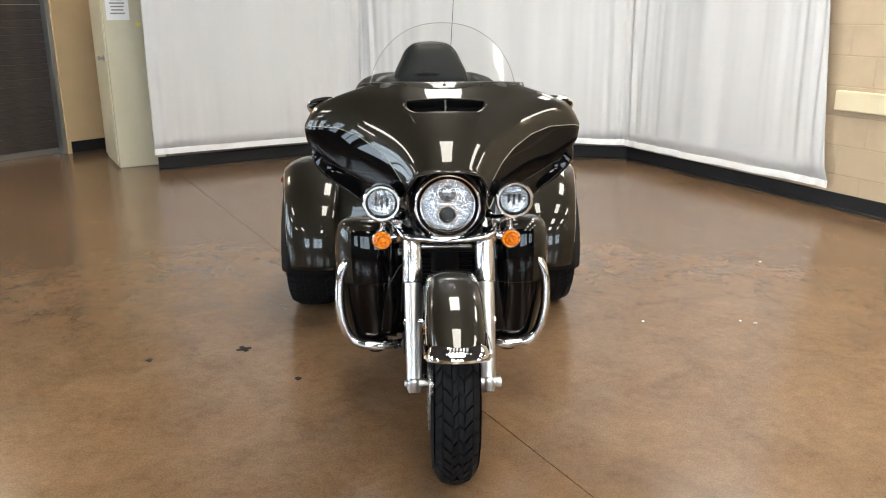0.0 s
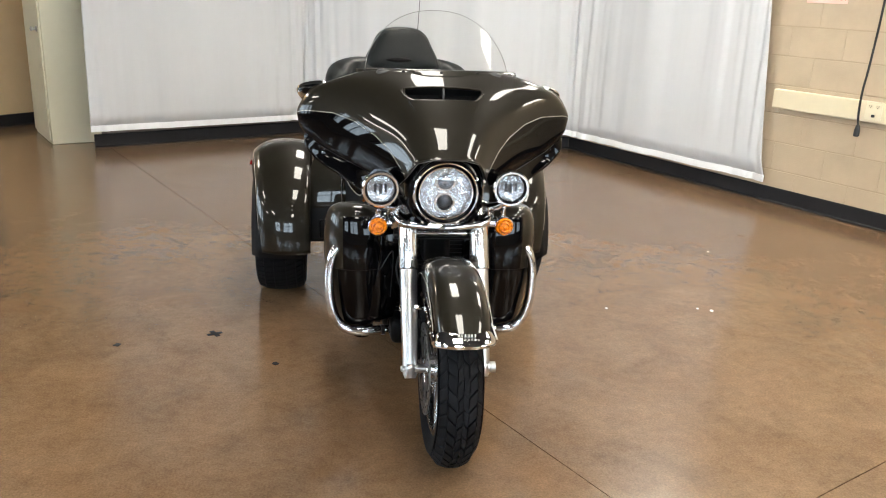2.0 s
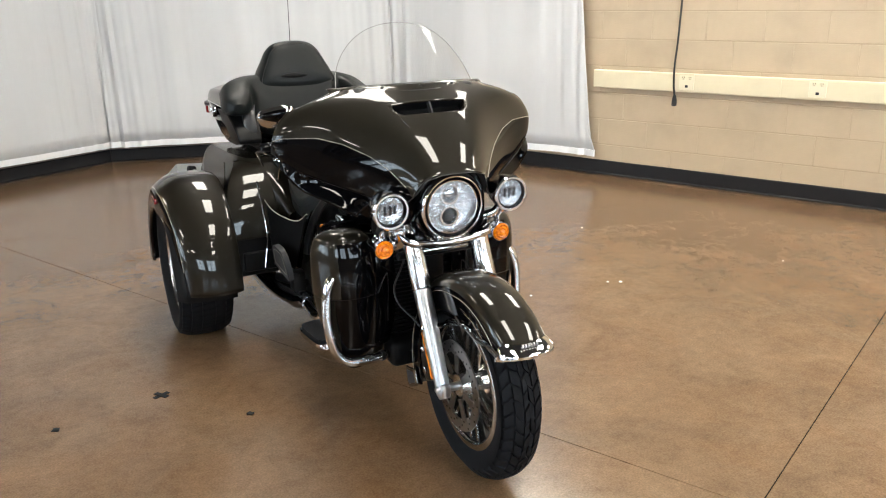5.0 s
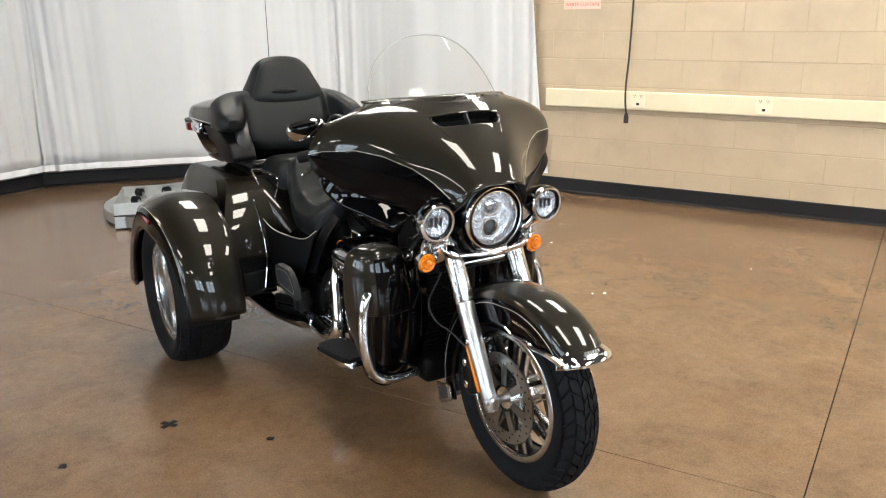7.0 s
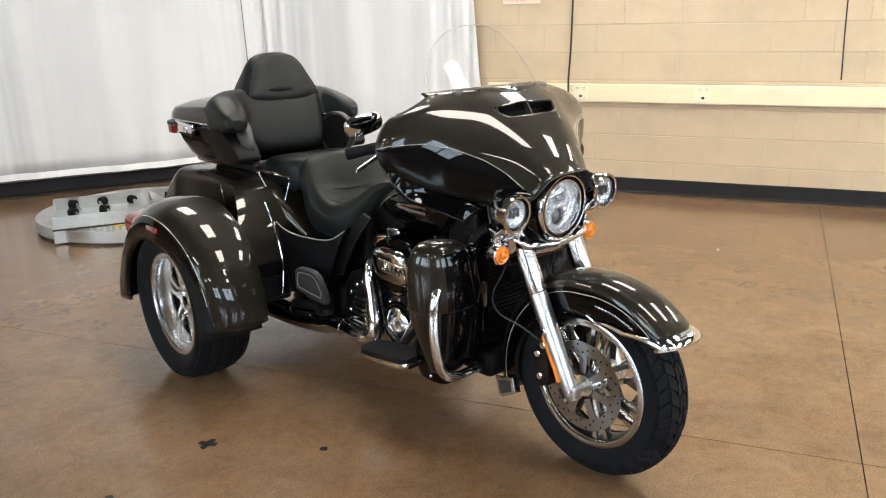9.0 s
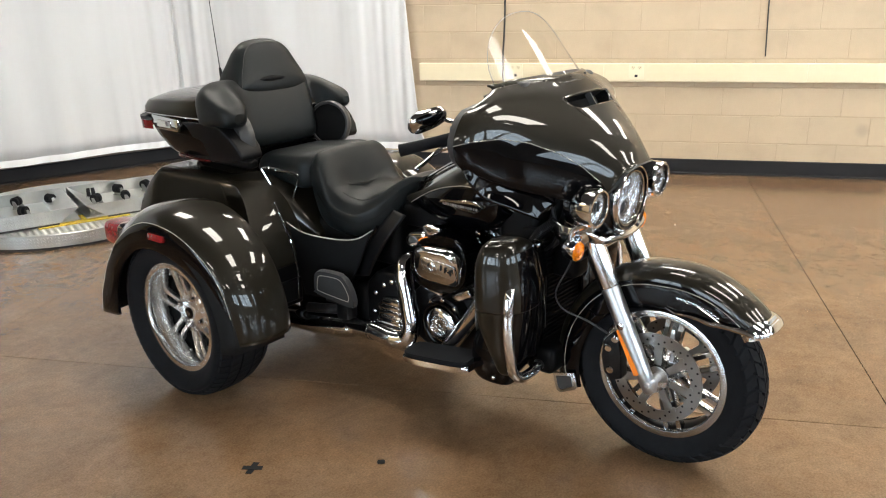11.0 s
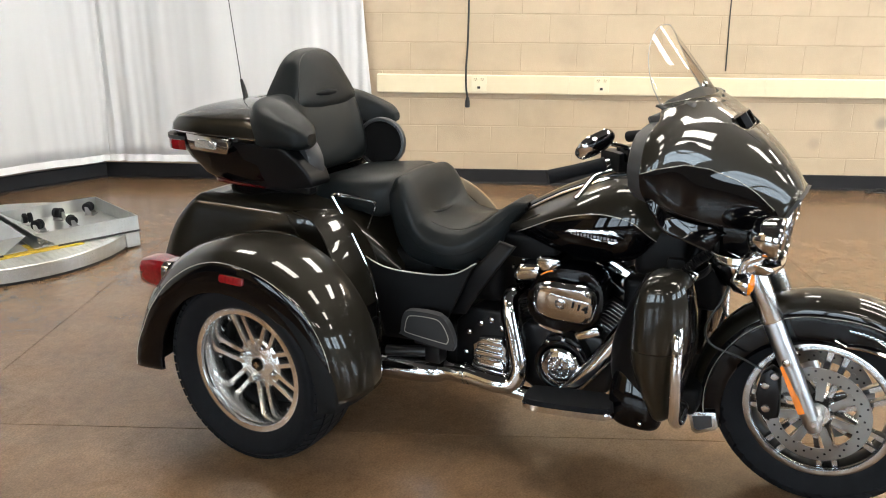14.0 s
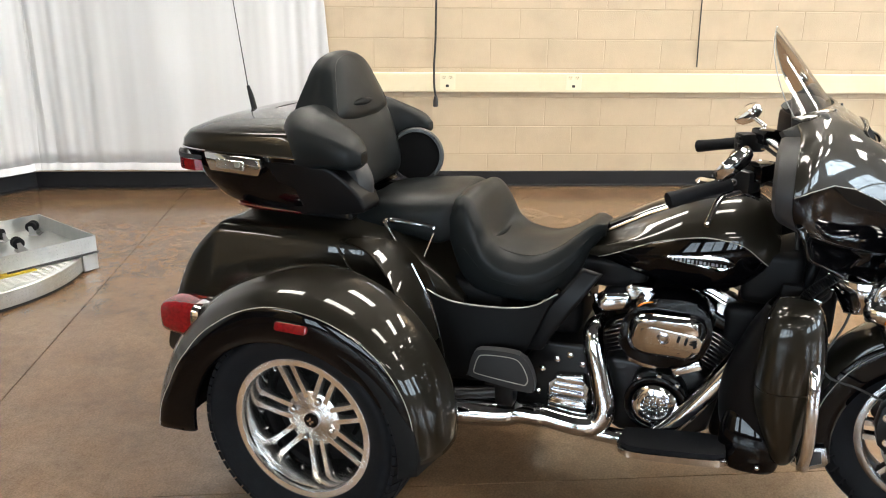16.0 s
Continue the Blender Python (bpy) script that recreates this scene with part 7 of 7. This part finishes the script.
def exhaust():
    bm = B()
    tube(bm, [(-0.10, -0.735, 0.560), (-0.155, -0.708, 0.548), (-0.182, -0.712, 0.500), (-0.196, -0.744, 0.392), (-0.206, -0.763, 0.315), (-0.212, -0.742, 0.262), (-0.222, -0.69, 0.248), (-0.220, -0.575, 0.256)], [0.026, 0.031, 0.034, 0.035, 0.036, 0.036, 0.036, 0.035], 20, 48)
    x = tp("rear_exhaust_pipe", bm, CHROME, "chrome exhaust pipe")
    bm = B()
    tube(bm, [(-0.13, -1.16, 0.60), (-0.19, -1.125, 0.545), (-0.205, -1.034, 0.402), (-0.205, -0.95, 0.29), (-0.205, -0.88, 0.235), (-0.205, -0.80, 0.222), (-0.208, -0.68, 0.232), (-0.215, -0.58, 0.246)], [0.026, 0.030, 0.031, 0.031, 0.028, 0.025, 0.025, 0.028], 20, 48)
    tp("front_exhaust_pipe", bm, CHROME, "chrome exhaust pipe")
    bm = B()
    tube(bm, [(-0.220, -0.585, 0.252), (-0.222, -0.50, 0.250), (-0.225, -0.46, 0.240), (-0.235, -0.40, 0.235), (-0.27, -0.25, 0.238), (-0.29, -0.10, 0.245), (-0.30, 0.15, 0.25), (-0.30, 0.44, 0.26)], [0.036, 0.036, 0.042, 0.046, 0.046, 0.046, 0.046, 0.044], 20, 40)
    m = tp("muffler", bm, CHROME, "chrome muffler")
    bm = B()
    tube(bm, [(-0.221, -0.572, 0.254), (-0.221, -0.560, 0.2535)], 0.039, 20)
    part("clamp", bm, CHROME, m)
    bm = B()
    tube(bm, [(-0.21, -0.47, 0.315), (-0.245, -0.38, 0.305), (-0.28, -0.28, 0.30)], 0.020, 12, 14)
    tp("bracket_pipe", bm, SATIN)


exhaust()


def lower(s):
    levels = [(0.766, 0.292, 0.020, -1.248, 0.022), (0.760, 0.290, 0.055, -1.248, 0.045), (0.740, 0.287, 0.086, -1.248, 0.062), (0.695, 0.283, 0.104, -1.248, 0.076), (0.62, 0.280, 0.111, -1.250, 0.085),
              (0.548, 0.279, 0.110, -1.248, 0.087), (0.48, 0.278, 0.105, -1.246, 0.080), (0.41, 0.274, 0.095, -1.250, 0.064), (0.36, 0.273, 0.083, -1.256, 0.048), (0.320, 0.275, 0.066, -1.260, 0.034), (0.302, 0.275, 0.04, -1.262, 0.020)]
    rings = []
    for v in spl(levels, 60):
        z, cx, w, cy, d = v
        ring = []
        for a in np.linspace(0, 2 * math.pi, 48, endpoint=False):
            ca, sa = math.cos(a), math.sin(a)
            e = np.interp(z, (0.30, 0.44, 0.56, 0.68), (1.25, 1.05, 0.80, 0.72)) if sa > 0 else 0.78
            dy = d * math.copysign(abs(sa) ** e, sa)
            flare = 0.28 * dy * max(ca, 0) ** 0.5
            ring.append((s * (cx + w * math.copysign(abs(ca) ** e, ca) + flare), cy + dy, z))
        rings.append(ring)
    cut = int(np.argmin([abs(r[0][2] - 0.548) for r in rings]))
    bm = B()
    front = lambda i, j: 1 if 26 < j < 42 else 0
    skin(bm, rings[:cut + 1], True, True, pick=lambda i, j: 1 if 26 < j < 40 and i > 12 else 0)
    l = tp("leg_fairing", bm, [PAINT, BLACK], "dark brown leg fairing with a glove box")
    bm = B()
    skin(bm, [[(p[0] * 1.0, p[1], p[2] - 0.0022) for p in r] for r in rings[cut:]], True, True, pick=front)
    part("lower_panel", bm, [PAINT, BLACK], l, "dark brown lower panel")
    # inner black panel that closes the space towards the fork
    bm = B()
    rows = [[(s * 0.27, -1.270, 0.715), (s * 0.20, -1.290, 0.715), (s * 0.125, -1.275, 0.700)], [(s * 0.27, -1.290, 0.60), (s * 0.20, -1.315, 0.60), (s * 0.115, -1.290, 0.60)],
            [(s * 0.27, -1.290, 0.45), (s * 0.20, -1.315, 0.45), (s * 0.125, -1.295, 0.45)], [(s * 0.27, -1.280, 0.345), (s * 0.21, -1.300, 0.335), (s * 0.145, -1.285, 0.345)]]
    skin(bm, net(rows, 20, 20))
    ip = part("inner_panel", bm, BLACK, l, "black inner panel", thick=0.006)
    bm = B()
    tube(bm, [(s * 0.195, -1.325, 0.545), (s * 0.160, -1.312, 0.60), (s * 0.150, -1.307, 0.585), (s * 0.158, -1.312, 0.43)], 0.0022, 6, 20)
    part("panel_line", bm, SATIN, ip)
    # rear black flank towards the engine, ending in a rounded boot
    bm = B()
    rows = [[(s * 0.300, -1.230, 0.740), (s * 0.300, -1.215, 0.62), (s * 0.300, -1.220, 0.48), (s * 0.300, -1.250, 0.37), (s * 0.290, -1.270, 0.30)],
            [(s * 0.262, -1.180, 0.735), (s * 0.272, -1.150, 0.62), (s * 0.275, -1.128, 0.50), (s * 0.285, -1.165, 0.38), (s * 0.288, -1.215, 0.29)],
            [(s * 0.205, -1.180, 0.725), (s * 0.215, -1.130, 0.63), (s * 0.222, -1.085, 0.49), (s * 0.240, -1.095, 0.37), (s * 0.250, -1.150, 0.27)],
            [(s * 0.12, -1.20, 0.715), (s * 0.13, -1.17, 0.65), (s * 0.14, -1.14, 0.50), (s * 0.16, -1.10, 0.37), (s * 0.18, -1.14, 0.26)]]
    skin(bm, net(rows, 24, 16))
    part("flank", bm, TRIMBLACK, l, "satin black flank behind the leg fairing", thick=0.006)
    bm = B()
    hoops = []
    for z, cx, cy, rx, ry in ((0.238, 0.255, -1.185, 0.012, 0.030), (0.242, 0.255, -1.183, 0.034, 0.062), (0.262, 0.256, -1.180, 0.044, 0.078), (0.300, 0.258, -1.178, 0.048, 0.082), (0.350, 0.256, -1.172, 0.046, 0.078), (0.400, 0.250, -1.165, 0.036, 0.062), (0.440, 0.245, -1.160, 0.020, 0.040)):
        hoops.append([(s * (cx + rx * math.copysign(abs(math.cos(a)) ** 0.75, math.cos(a))), cy + ry * math.copysign(abs(math.sin(a)) ** 0.85, math.sin(a)), z) for a in np.linspace(0, 2 * math.pi, 32, endpoint=False)])
    skin(bm, [[Vector(v) for v in r] for r in net([h + [h[0]] for h in hoops], 41, 26)], False, False)
    part("boot", bm, BLACK, l, "rounded gloss black foot of the leg fairing")
    bm = B()
    lathe(bm, [(0, 0.007), (s * 0.006, 0.007), (s * 0.008, 0.004), (s * 0.008, 0.0004)], pose(s * 0.303, -1.205, 0.272), 8)
    part("boot_screw", bm, CHROME, l)
    # crash bar
    bm = B()
    tube(bm, [(s * 0.295, -1.268, 0.622), (s * 0.335, -1.294, 0.622), (s * 0.361, -1.303, 0.598), (s * 0.375, -1.308, 0.54), (s * 0.377, -1.312, 0.46), (s * 0.366, -1.315, 0.385), (s * 0.346, -1.313, 0.337), (s * 0.305, -1.316, 0.306), (s * 0.23, -1.312, 0.299), (s * 0.14, -1.29, 0.297), (0, -1.24, 0.30)], 0.0175, 16, 60)
    g = tp("crash_bar", bm, CHROME, "chrome tubular crash bar")
    bm = B()
    tube(bm, [(s * 0.190, -1.303, 0.298), (s * 0.175, -1.300, 0.298)], 0.0195, 14)
    part("clamp", bm, SATIN, g)
    bm = B()
    lathe(bm, [(0, 0.01), (s * 0.02, 0.012), (s * 0.024, 0.007), (s * 0.024, 0.0005)], pose(s * 0.24, -1.30, 0.285), 10)
    part("clamp_bolt", bm, CHROME, g)
    if s > 0:
        l.location.x = g.location.x = -0.012


for s in (-1, 1):
    lower(s)


def boards(s):
    # rider footboard
    m = Matrix.Translation((s * 0.300, -0.975, 0.288)) @ Matrix.Rotation(radians(-7), 4, "X") @ Matrix.Rotation(radians(s * 2), 4, "Y")
    oc = [(-0.06, 0.145), (-0.062, -0.10), (-0.03, -0.14), (0.03, -0.15), (0.052, -0.13), (0.056, 0.0), (0.050, 0.11), (0.02, 0.15)]
    out = [(s * x, y) for x, y in [tuple(p) for p in spl(oc + [oc[0]], 41)[:-1]]]
    bm = B()
    prism(bm, [(x * 1.10, y * 1.02) for x, y in out], -0.022, -0.002, "z", 0.006, 3, m)
    f = tp("footboard", bm, CHROME, "chrome-edged rider footboard")
    bm = B()
    prism(bm, [(x * 0.95, y * 0.975) for x, y in out], -0.0015, 0.012, "z", 0.005, 2, m)
    part("pad", bm, RUBBER, f, "black rubber pad")
    for y in (-0.12, -0.09):
        bm = B()
        lathe(bm, [(0, 0.009), (0.016, 0.009), (0.016, 0.0005)], m @ Matrix.Translation((s * 0.02, y, -0.03)) @ Matrix.Rotation(radians(-90), 4, "Y"), 8)
        part("bolt", bm, CHROME, f)
    bm = B()
    tube(bm, [(s * 0.15, -0.92, 0.24), (s * 0.25, -0.93, 0.268), (s * 0.29, -0.93, 0.275)], 0.012, 8, 8)
    tp("board_bracket", bm, SATIN)
    bm = B()
    tube(bm, [(s * 0.15, -1.06, 0.25), (s * 0.25, -1.07, 0.278), (s * 0.29, -1.07, 0.283)], 0.012, 8, 8)
    tp("board_bracket", bm, SATIN)
    # folded passenger board
    oc = [(-0.355, 0.395), (-0.372, 0.465), (-0.40, 0.490), (-0.50, 0.497), (-0.538, 0.480), (-0.562, 0.43), (-0.565, 0.375), (-0.53, 0.368), (-0.375, 0.385)]
    m = Matrix.Translation((s * 0.300, -0.46, 0.43)) @ Matrix.Rotation(radians(s * 8), 4, "Y") @ Matrix.Translation((0, 0.46, -0.43))
    bm = B()
    prism(bm, [tuple(p) for p in spl(oc + [oc[0]], 45)[:-1]], -0.014, 0.010, "x", 0.006, 2, m)
    p = tp("passenger_board", bm, PLASTIC, "folded grey passenger footboard")
    ic = [(-0.375, 0.412), (-0.388, 0.455), (-0.41, 0.474), (-0.495, 0.480), (-0.525, 0.465), (-0.545, 0.42), (-0.54, 0.396), (-0.52, 0.392), (-0.39, 0.402)]
    loop = spl(ic + [ic[0]], 45)
    bm = B()
    tube(bm, [m @ Vector((s * 0.0125, y, z)) for y, z in loop], 0.0026, 6)
    part("outline", bm, SILVER, p, "thin silver outline")
    bm = B()
    prism(bm, [tuple(q) for q in loop[:-1]], s * 0.008, s * 0.0125, "x", 0.001, 1, m)
    part("pad", bm, RUBBER, p)
    bm = B()
    box(bm, (s * 0.275, -0.47, 0.375), (0.05, 0.13, 0.03), None, 0.008, 2)
    box(bm, (s * 0.24, -0.46, 0.33), (0.06, 0.06, 0.09), None, 0.01, 2)
    tp("hinge", bm, SATIN)


for s in (-1, 1):
    boards(s)

# ribbed hose and bracket beside the neck
for s in (-1, 1):
    run = spl([(s * 0.150, -1.335, 0.800), (s * 0.160, -1.285, 0.755), (s * 0.160, -1.252, 0.700), (s * 0.150, -1.235, 0.640)], 61)
    bm = B()
    tube(bm, [tuple(p) for p in run], [0.0165 if k % 2 else 0.0135 for k in range(61)], 14)
    tp("ribbed_hose", bm, TRIMBLACK, "black ribbed hose beside the neck")
    bm = B()
    prism(bm, [(-1.262, 0.690), (-1.252, 0.722), (-1.288, 0.742), (-1.312, 0.735), (-1.300, 0.700)], s * 0.176, s * 0.186, "x", 0.004, 2)
    nb = tp("neck_bracket", bm, CHROME, "chrome bracket beside the neck")
    for y, z in ((-1.272, 0.712), (-1.296, 0.722)):
        bm = B()
        lathe(bm, [(0, 0.008), (s * 0.008, 0.008), (s * 0.011, 0.005), (s * 0.011, 0.0005)], pose(s * 0.186, y, z), 8)
        part("bolt", bm, CHROME, nb)

# wiring and hoses round the neck
for k in range(5):
    bm = B()
    x = -0.09 + 0.045 * k
    tube(bm, [(x, -1.26, 0.98), (x * 1.3, -1.30 - 0.02 * (k % 2), 0.86), (x * 1.2 - 0.02, -1.33, 0.74), (x, -1.25, 0.66)], 0.006 + 0.002 * (k % 2), 8, 20)
    tp("hose", bm, BLACKRUB)


# ================================================================ the ramp dolly behind the trike
PLATE = mat("aluminium_tread_plate", (0.55, 0.56, 0.55), 0.32, 0.92, var=0.06, scale=14, rvar=0.08)
YELLOW = mat("worn_yellow_paint", (0.55, 0.40, 0.03), 0.55, var=0.35, scale=30)


def studs(bm, put, w, h, pitch=0.020):
    """Raised diamond bars over a w x h patch; put(u, v) -> point and two axes."""
    k = 0
    for i in range(int(w / pitch)):
        for j in range(int(h / pitch)):
            u, v = (i + 0.5) * pitch, (j + 0.5) * pitch
            spot = put(u, v)
            if spot is None:
                continue
            o, a, b_, n = spot
            t = (a + b_ if i % 2 else a - b_).normalized()
            q = n.cross(t)
            p = [o + t * 0.0120, o + q * 0.0036, o - t * 0.0120, o - q * 0.0036]
            vs = [bm.verts.new(x) for x in p]
            top = bm.verts.new(o + n * 0.0028)
            for c in range(4):
                bm.faces.new((vs[c], vs[(c + 1) % 4], top))


def dolly():
    d = thing("turntable_dolly", "aluminium tread-plate turntable with two caster trays", "dolly", at=(0.37, 2.93, 0), turn=-17.7)
    bm = B()
    lathe(bm, [(0.0, 0.76), (0.03, 0.76), (0.03, 0.01)], pose(0, 0, 0, 0, -90, 0), 96)
    part("base_ring", bm, BLACKRUB, d)
    bm = B()
    lathe(bm, [(0.018, 0.77), (0.095, 0.77), (0.098, 0.766), (0.098, 0.001)], pose(0, 0, 0, 0, -90, 0), 128, False)
    R = 0.771

    def rim(u, v):
        a = u / R
        nn = Vector((math.cos(a), math.sin(a), 0))
        return Vector((R * nn.x, R * nn.y, 0.026 + v)), Vector((-nn.y, nn.x, 0)), Vector((0, 0, 1)), nn
    studs(bm, rim, 2 * math.pi * R - 0.02, 0.07)

    def flat(u, v):
        return Vector((-0.75 + u, -0.75 + v, 0.0985)), Vector((1, 0, 0)), Vector((0, 1, 0)), Vector((0, 0, 1))

    def disc(u, v):
        o, a, b_, nn = flat(u, v)
        return (o, a, b_, nn) if o.xy.length < 0.745 else None
    studs(bm, disc, 1.5, 0.60)
    part("turntable", bm, PLATE, d, "round tread-plate turntable", False)
    bm = B()
    box(bm, (0.02, -0.47, 0.1), (0.56, 0.20, 0.008))
    part("yellow_patch", bm, YELLOW, d, "worn yellow paint patch", False)
    for nm, x0, x1, slope in (("tray", 0.035, 0.645, 1), ("tray", -0.635, 0.0, -1)):
        y0, y1, z0, z1 = -0.535, 0.115, 0.112, 0.200
        bm = B()
        th = 0.006
        box(bm, ((x0 + x1) / 2, (y0 + y1) / 2, z0 + 0.003), (x1 - x0, y1 - y0, th))
        box(bm, ((x0 + x1) / 2, y1, (z0 + z1) / 2), (x1 - x0, th, z1 - z0))
        xi, xo = (x0, x1) if slope > 0 else (x1, x0)
        prism(bm, [(xi, z1), (xo, z1), (xo, z0), (xi + slope * 0.13, z0)], y0 - 0.003, y0 + 0.003, "y")
        box(bm, (xo, (y0 + y1) / 2, (z0 + z1) / 2), (th, y1 - y0, z1 - z0))
        prism(bm, [(xi, z1), (xi + slope * 0.006, z1), (xi + slope * 0.136, z0), (xi + slope * 0.13, z0)], y0, y1, "y")
        t = part(nm, bm, PLATE, d, "open aluminium tray", False)
        bm = B()
        tube(bm, [(xi + slope * 0.13, y0 - 0.004, z0 - 0.004), (xo + slope * 0.01, y0 - 0.004, z0 - 0.004)], 0.006, 8)
        part("edge_strip", bm, BLACKRUB, t)

        def front(u, v, a=min(x0, x1)):
            return Vector((a + 0.02 + u, y0 - 0.004, z0 + 0.003 + v)), Vector((1, 0, 0)), Vector((0, 0, 1)), Vector((0, -1, 0))
        bm = B()
        studs(bm, front, x1 - x0 - 0.15 if slope < 0 else x1 - x0 - 0.03, 0.085)
        part("tread_bars", bm, PLATE, t, "", False)
        rnd = random.Random(7 + slope)
        for k in range(5):
            cx = x0 + 0.14 + (x1 - x0 - 0.22) * (k % 3) / 2.0
            cy = (0.02 if k < 3 else -0.26) + rnd.uniform(-0.03, 0.03)
            ang = rnd.uniform(0, 180)
            mm = Matrix.Translation((cx, cy, z0 + 0.004)) @ Matrix.Rotation(radians(ang), 4, "Z")
            bm = B()
            for wx in (-0.015, 0.015):
                lathe(bm, [(wx - 0.010, 0.008), (wx - 0.012, 0.027), (wx - 0.009, 0.031), (wx + 0.009, 0.031), (wx + 0.012, 0.027), (wx + 0.010, 0.008)], mm @ Matrix.Translation((0, 0.016, 0.050)), 24)
            cst = part("caster", bm, RUBBER, t, "black twin-wheel swivel caster")
            bm = B()
            box(bm, (0, 0, 0.004), (0.07, 0.06, 0.006), mm, 0.001, 1)
            for sx in (-1, 1):
                prism(bm, [(-0.02, 0.008), (0.025, 0.008), (0.026, 0.056), (0.008, 0.056)], sx * 0.030 - 0.002, sx * 0.030 + 0.002, "x", 0, 1, mm)
            part("fork", bm, STEEL, cst, "", False)
    for c, sz in (((0.605, -0.50, 0.055), (0.085, 0.07, 0.09)), ((-0.60, -0.48, 0.055), (0.09, 0.08, 0.09))):
        bm = B()
        box(bm, c, sz, None, 0.003, 1)
        part("corner_foot", bm, PLATE, d, "", False)


dolly()

# cord lying on the floor by the wall
bm = B()
pts = [(0.16 * math.cos(a * 0.9) * (0.5 + 0.08 * a), 0.07 * math.sin(a * 1.3), 0.008 + 0.02 * abs(math.sin(a * 2))) for a in np.linspace(0, 9, 14)]
fc = thing("loose_cord", "dark cord lying in loops on the floor by the wall", "cord", at=(4.72, -1.72, 0), turn=-60)
tube(bm, pts, 0.006, 8, 60)
part("cable", bm, BLACKRUB, fc)

# ---------------------------------------------------------------- blocks of the wall
COURSE, BLOCK_L, JT = 0.2188, 0.438, 0.008


def block_mesh(n):
    bm = B()
    box(bm, (0, 0, 0), (n - JT * 0.5, 0.006, COURSE - JT), None, 0.002, 1)
    return mesh_of(bm, "block", BLOCK, False)


full = block_mesh(BLOCK_L)
left_b = []
for r in range(11):
    z = 0.044 + COURSE * (r + 0.5)
    x = 0.390 + (0.0 if r % 2 else -BLOCK_L / 2)
    while x + BLOCK_L / 2 < N1 - 0.2:
        if x - BLOCK_L / 2 > 0.02:
            if 2.0 < x < 8.6 and r < 10:
                ob = new("block", full)
                ob.parent, ob.matrix_basis = wall_1, M1 @ Matrix.Translation((x, 0.0005 * ((r * 7 + int(x * 10)) % 3), z))
            else:
                left_b.append((x, z))
        x += BLOCK_L
bm = B()
for x, z in left_b:
    box(bm, (x, 0, z), (BLOCK_L - JT * 0.5, 0.006, COURSE - JT), M1)
tagged(part("blocks", bm, BLOCK, wall_1, "", False), kind="stuff")
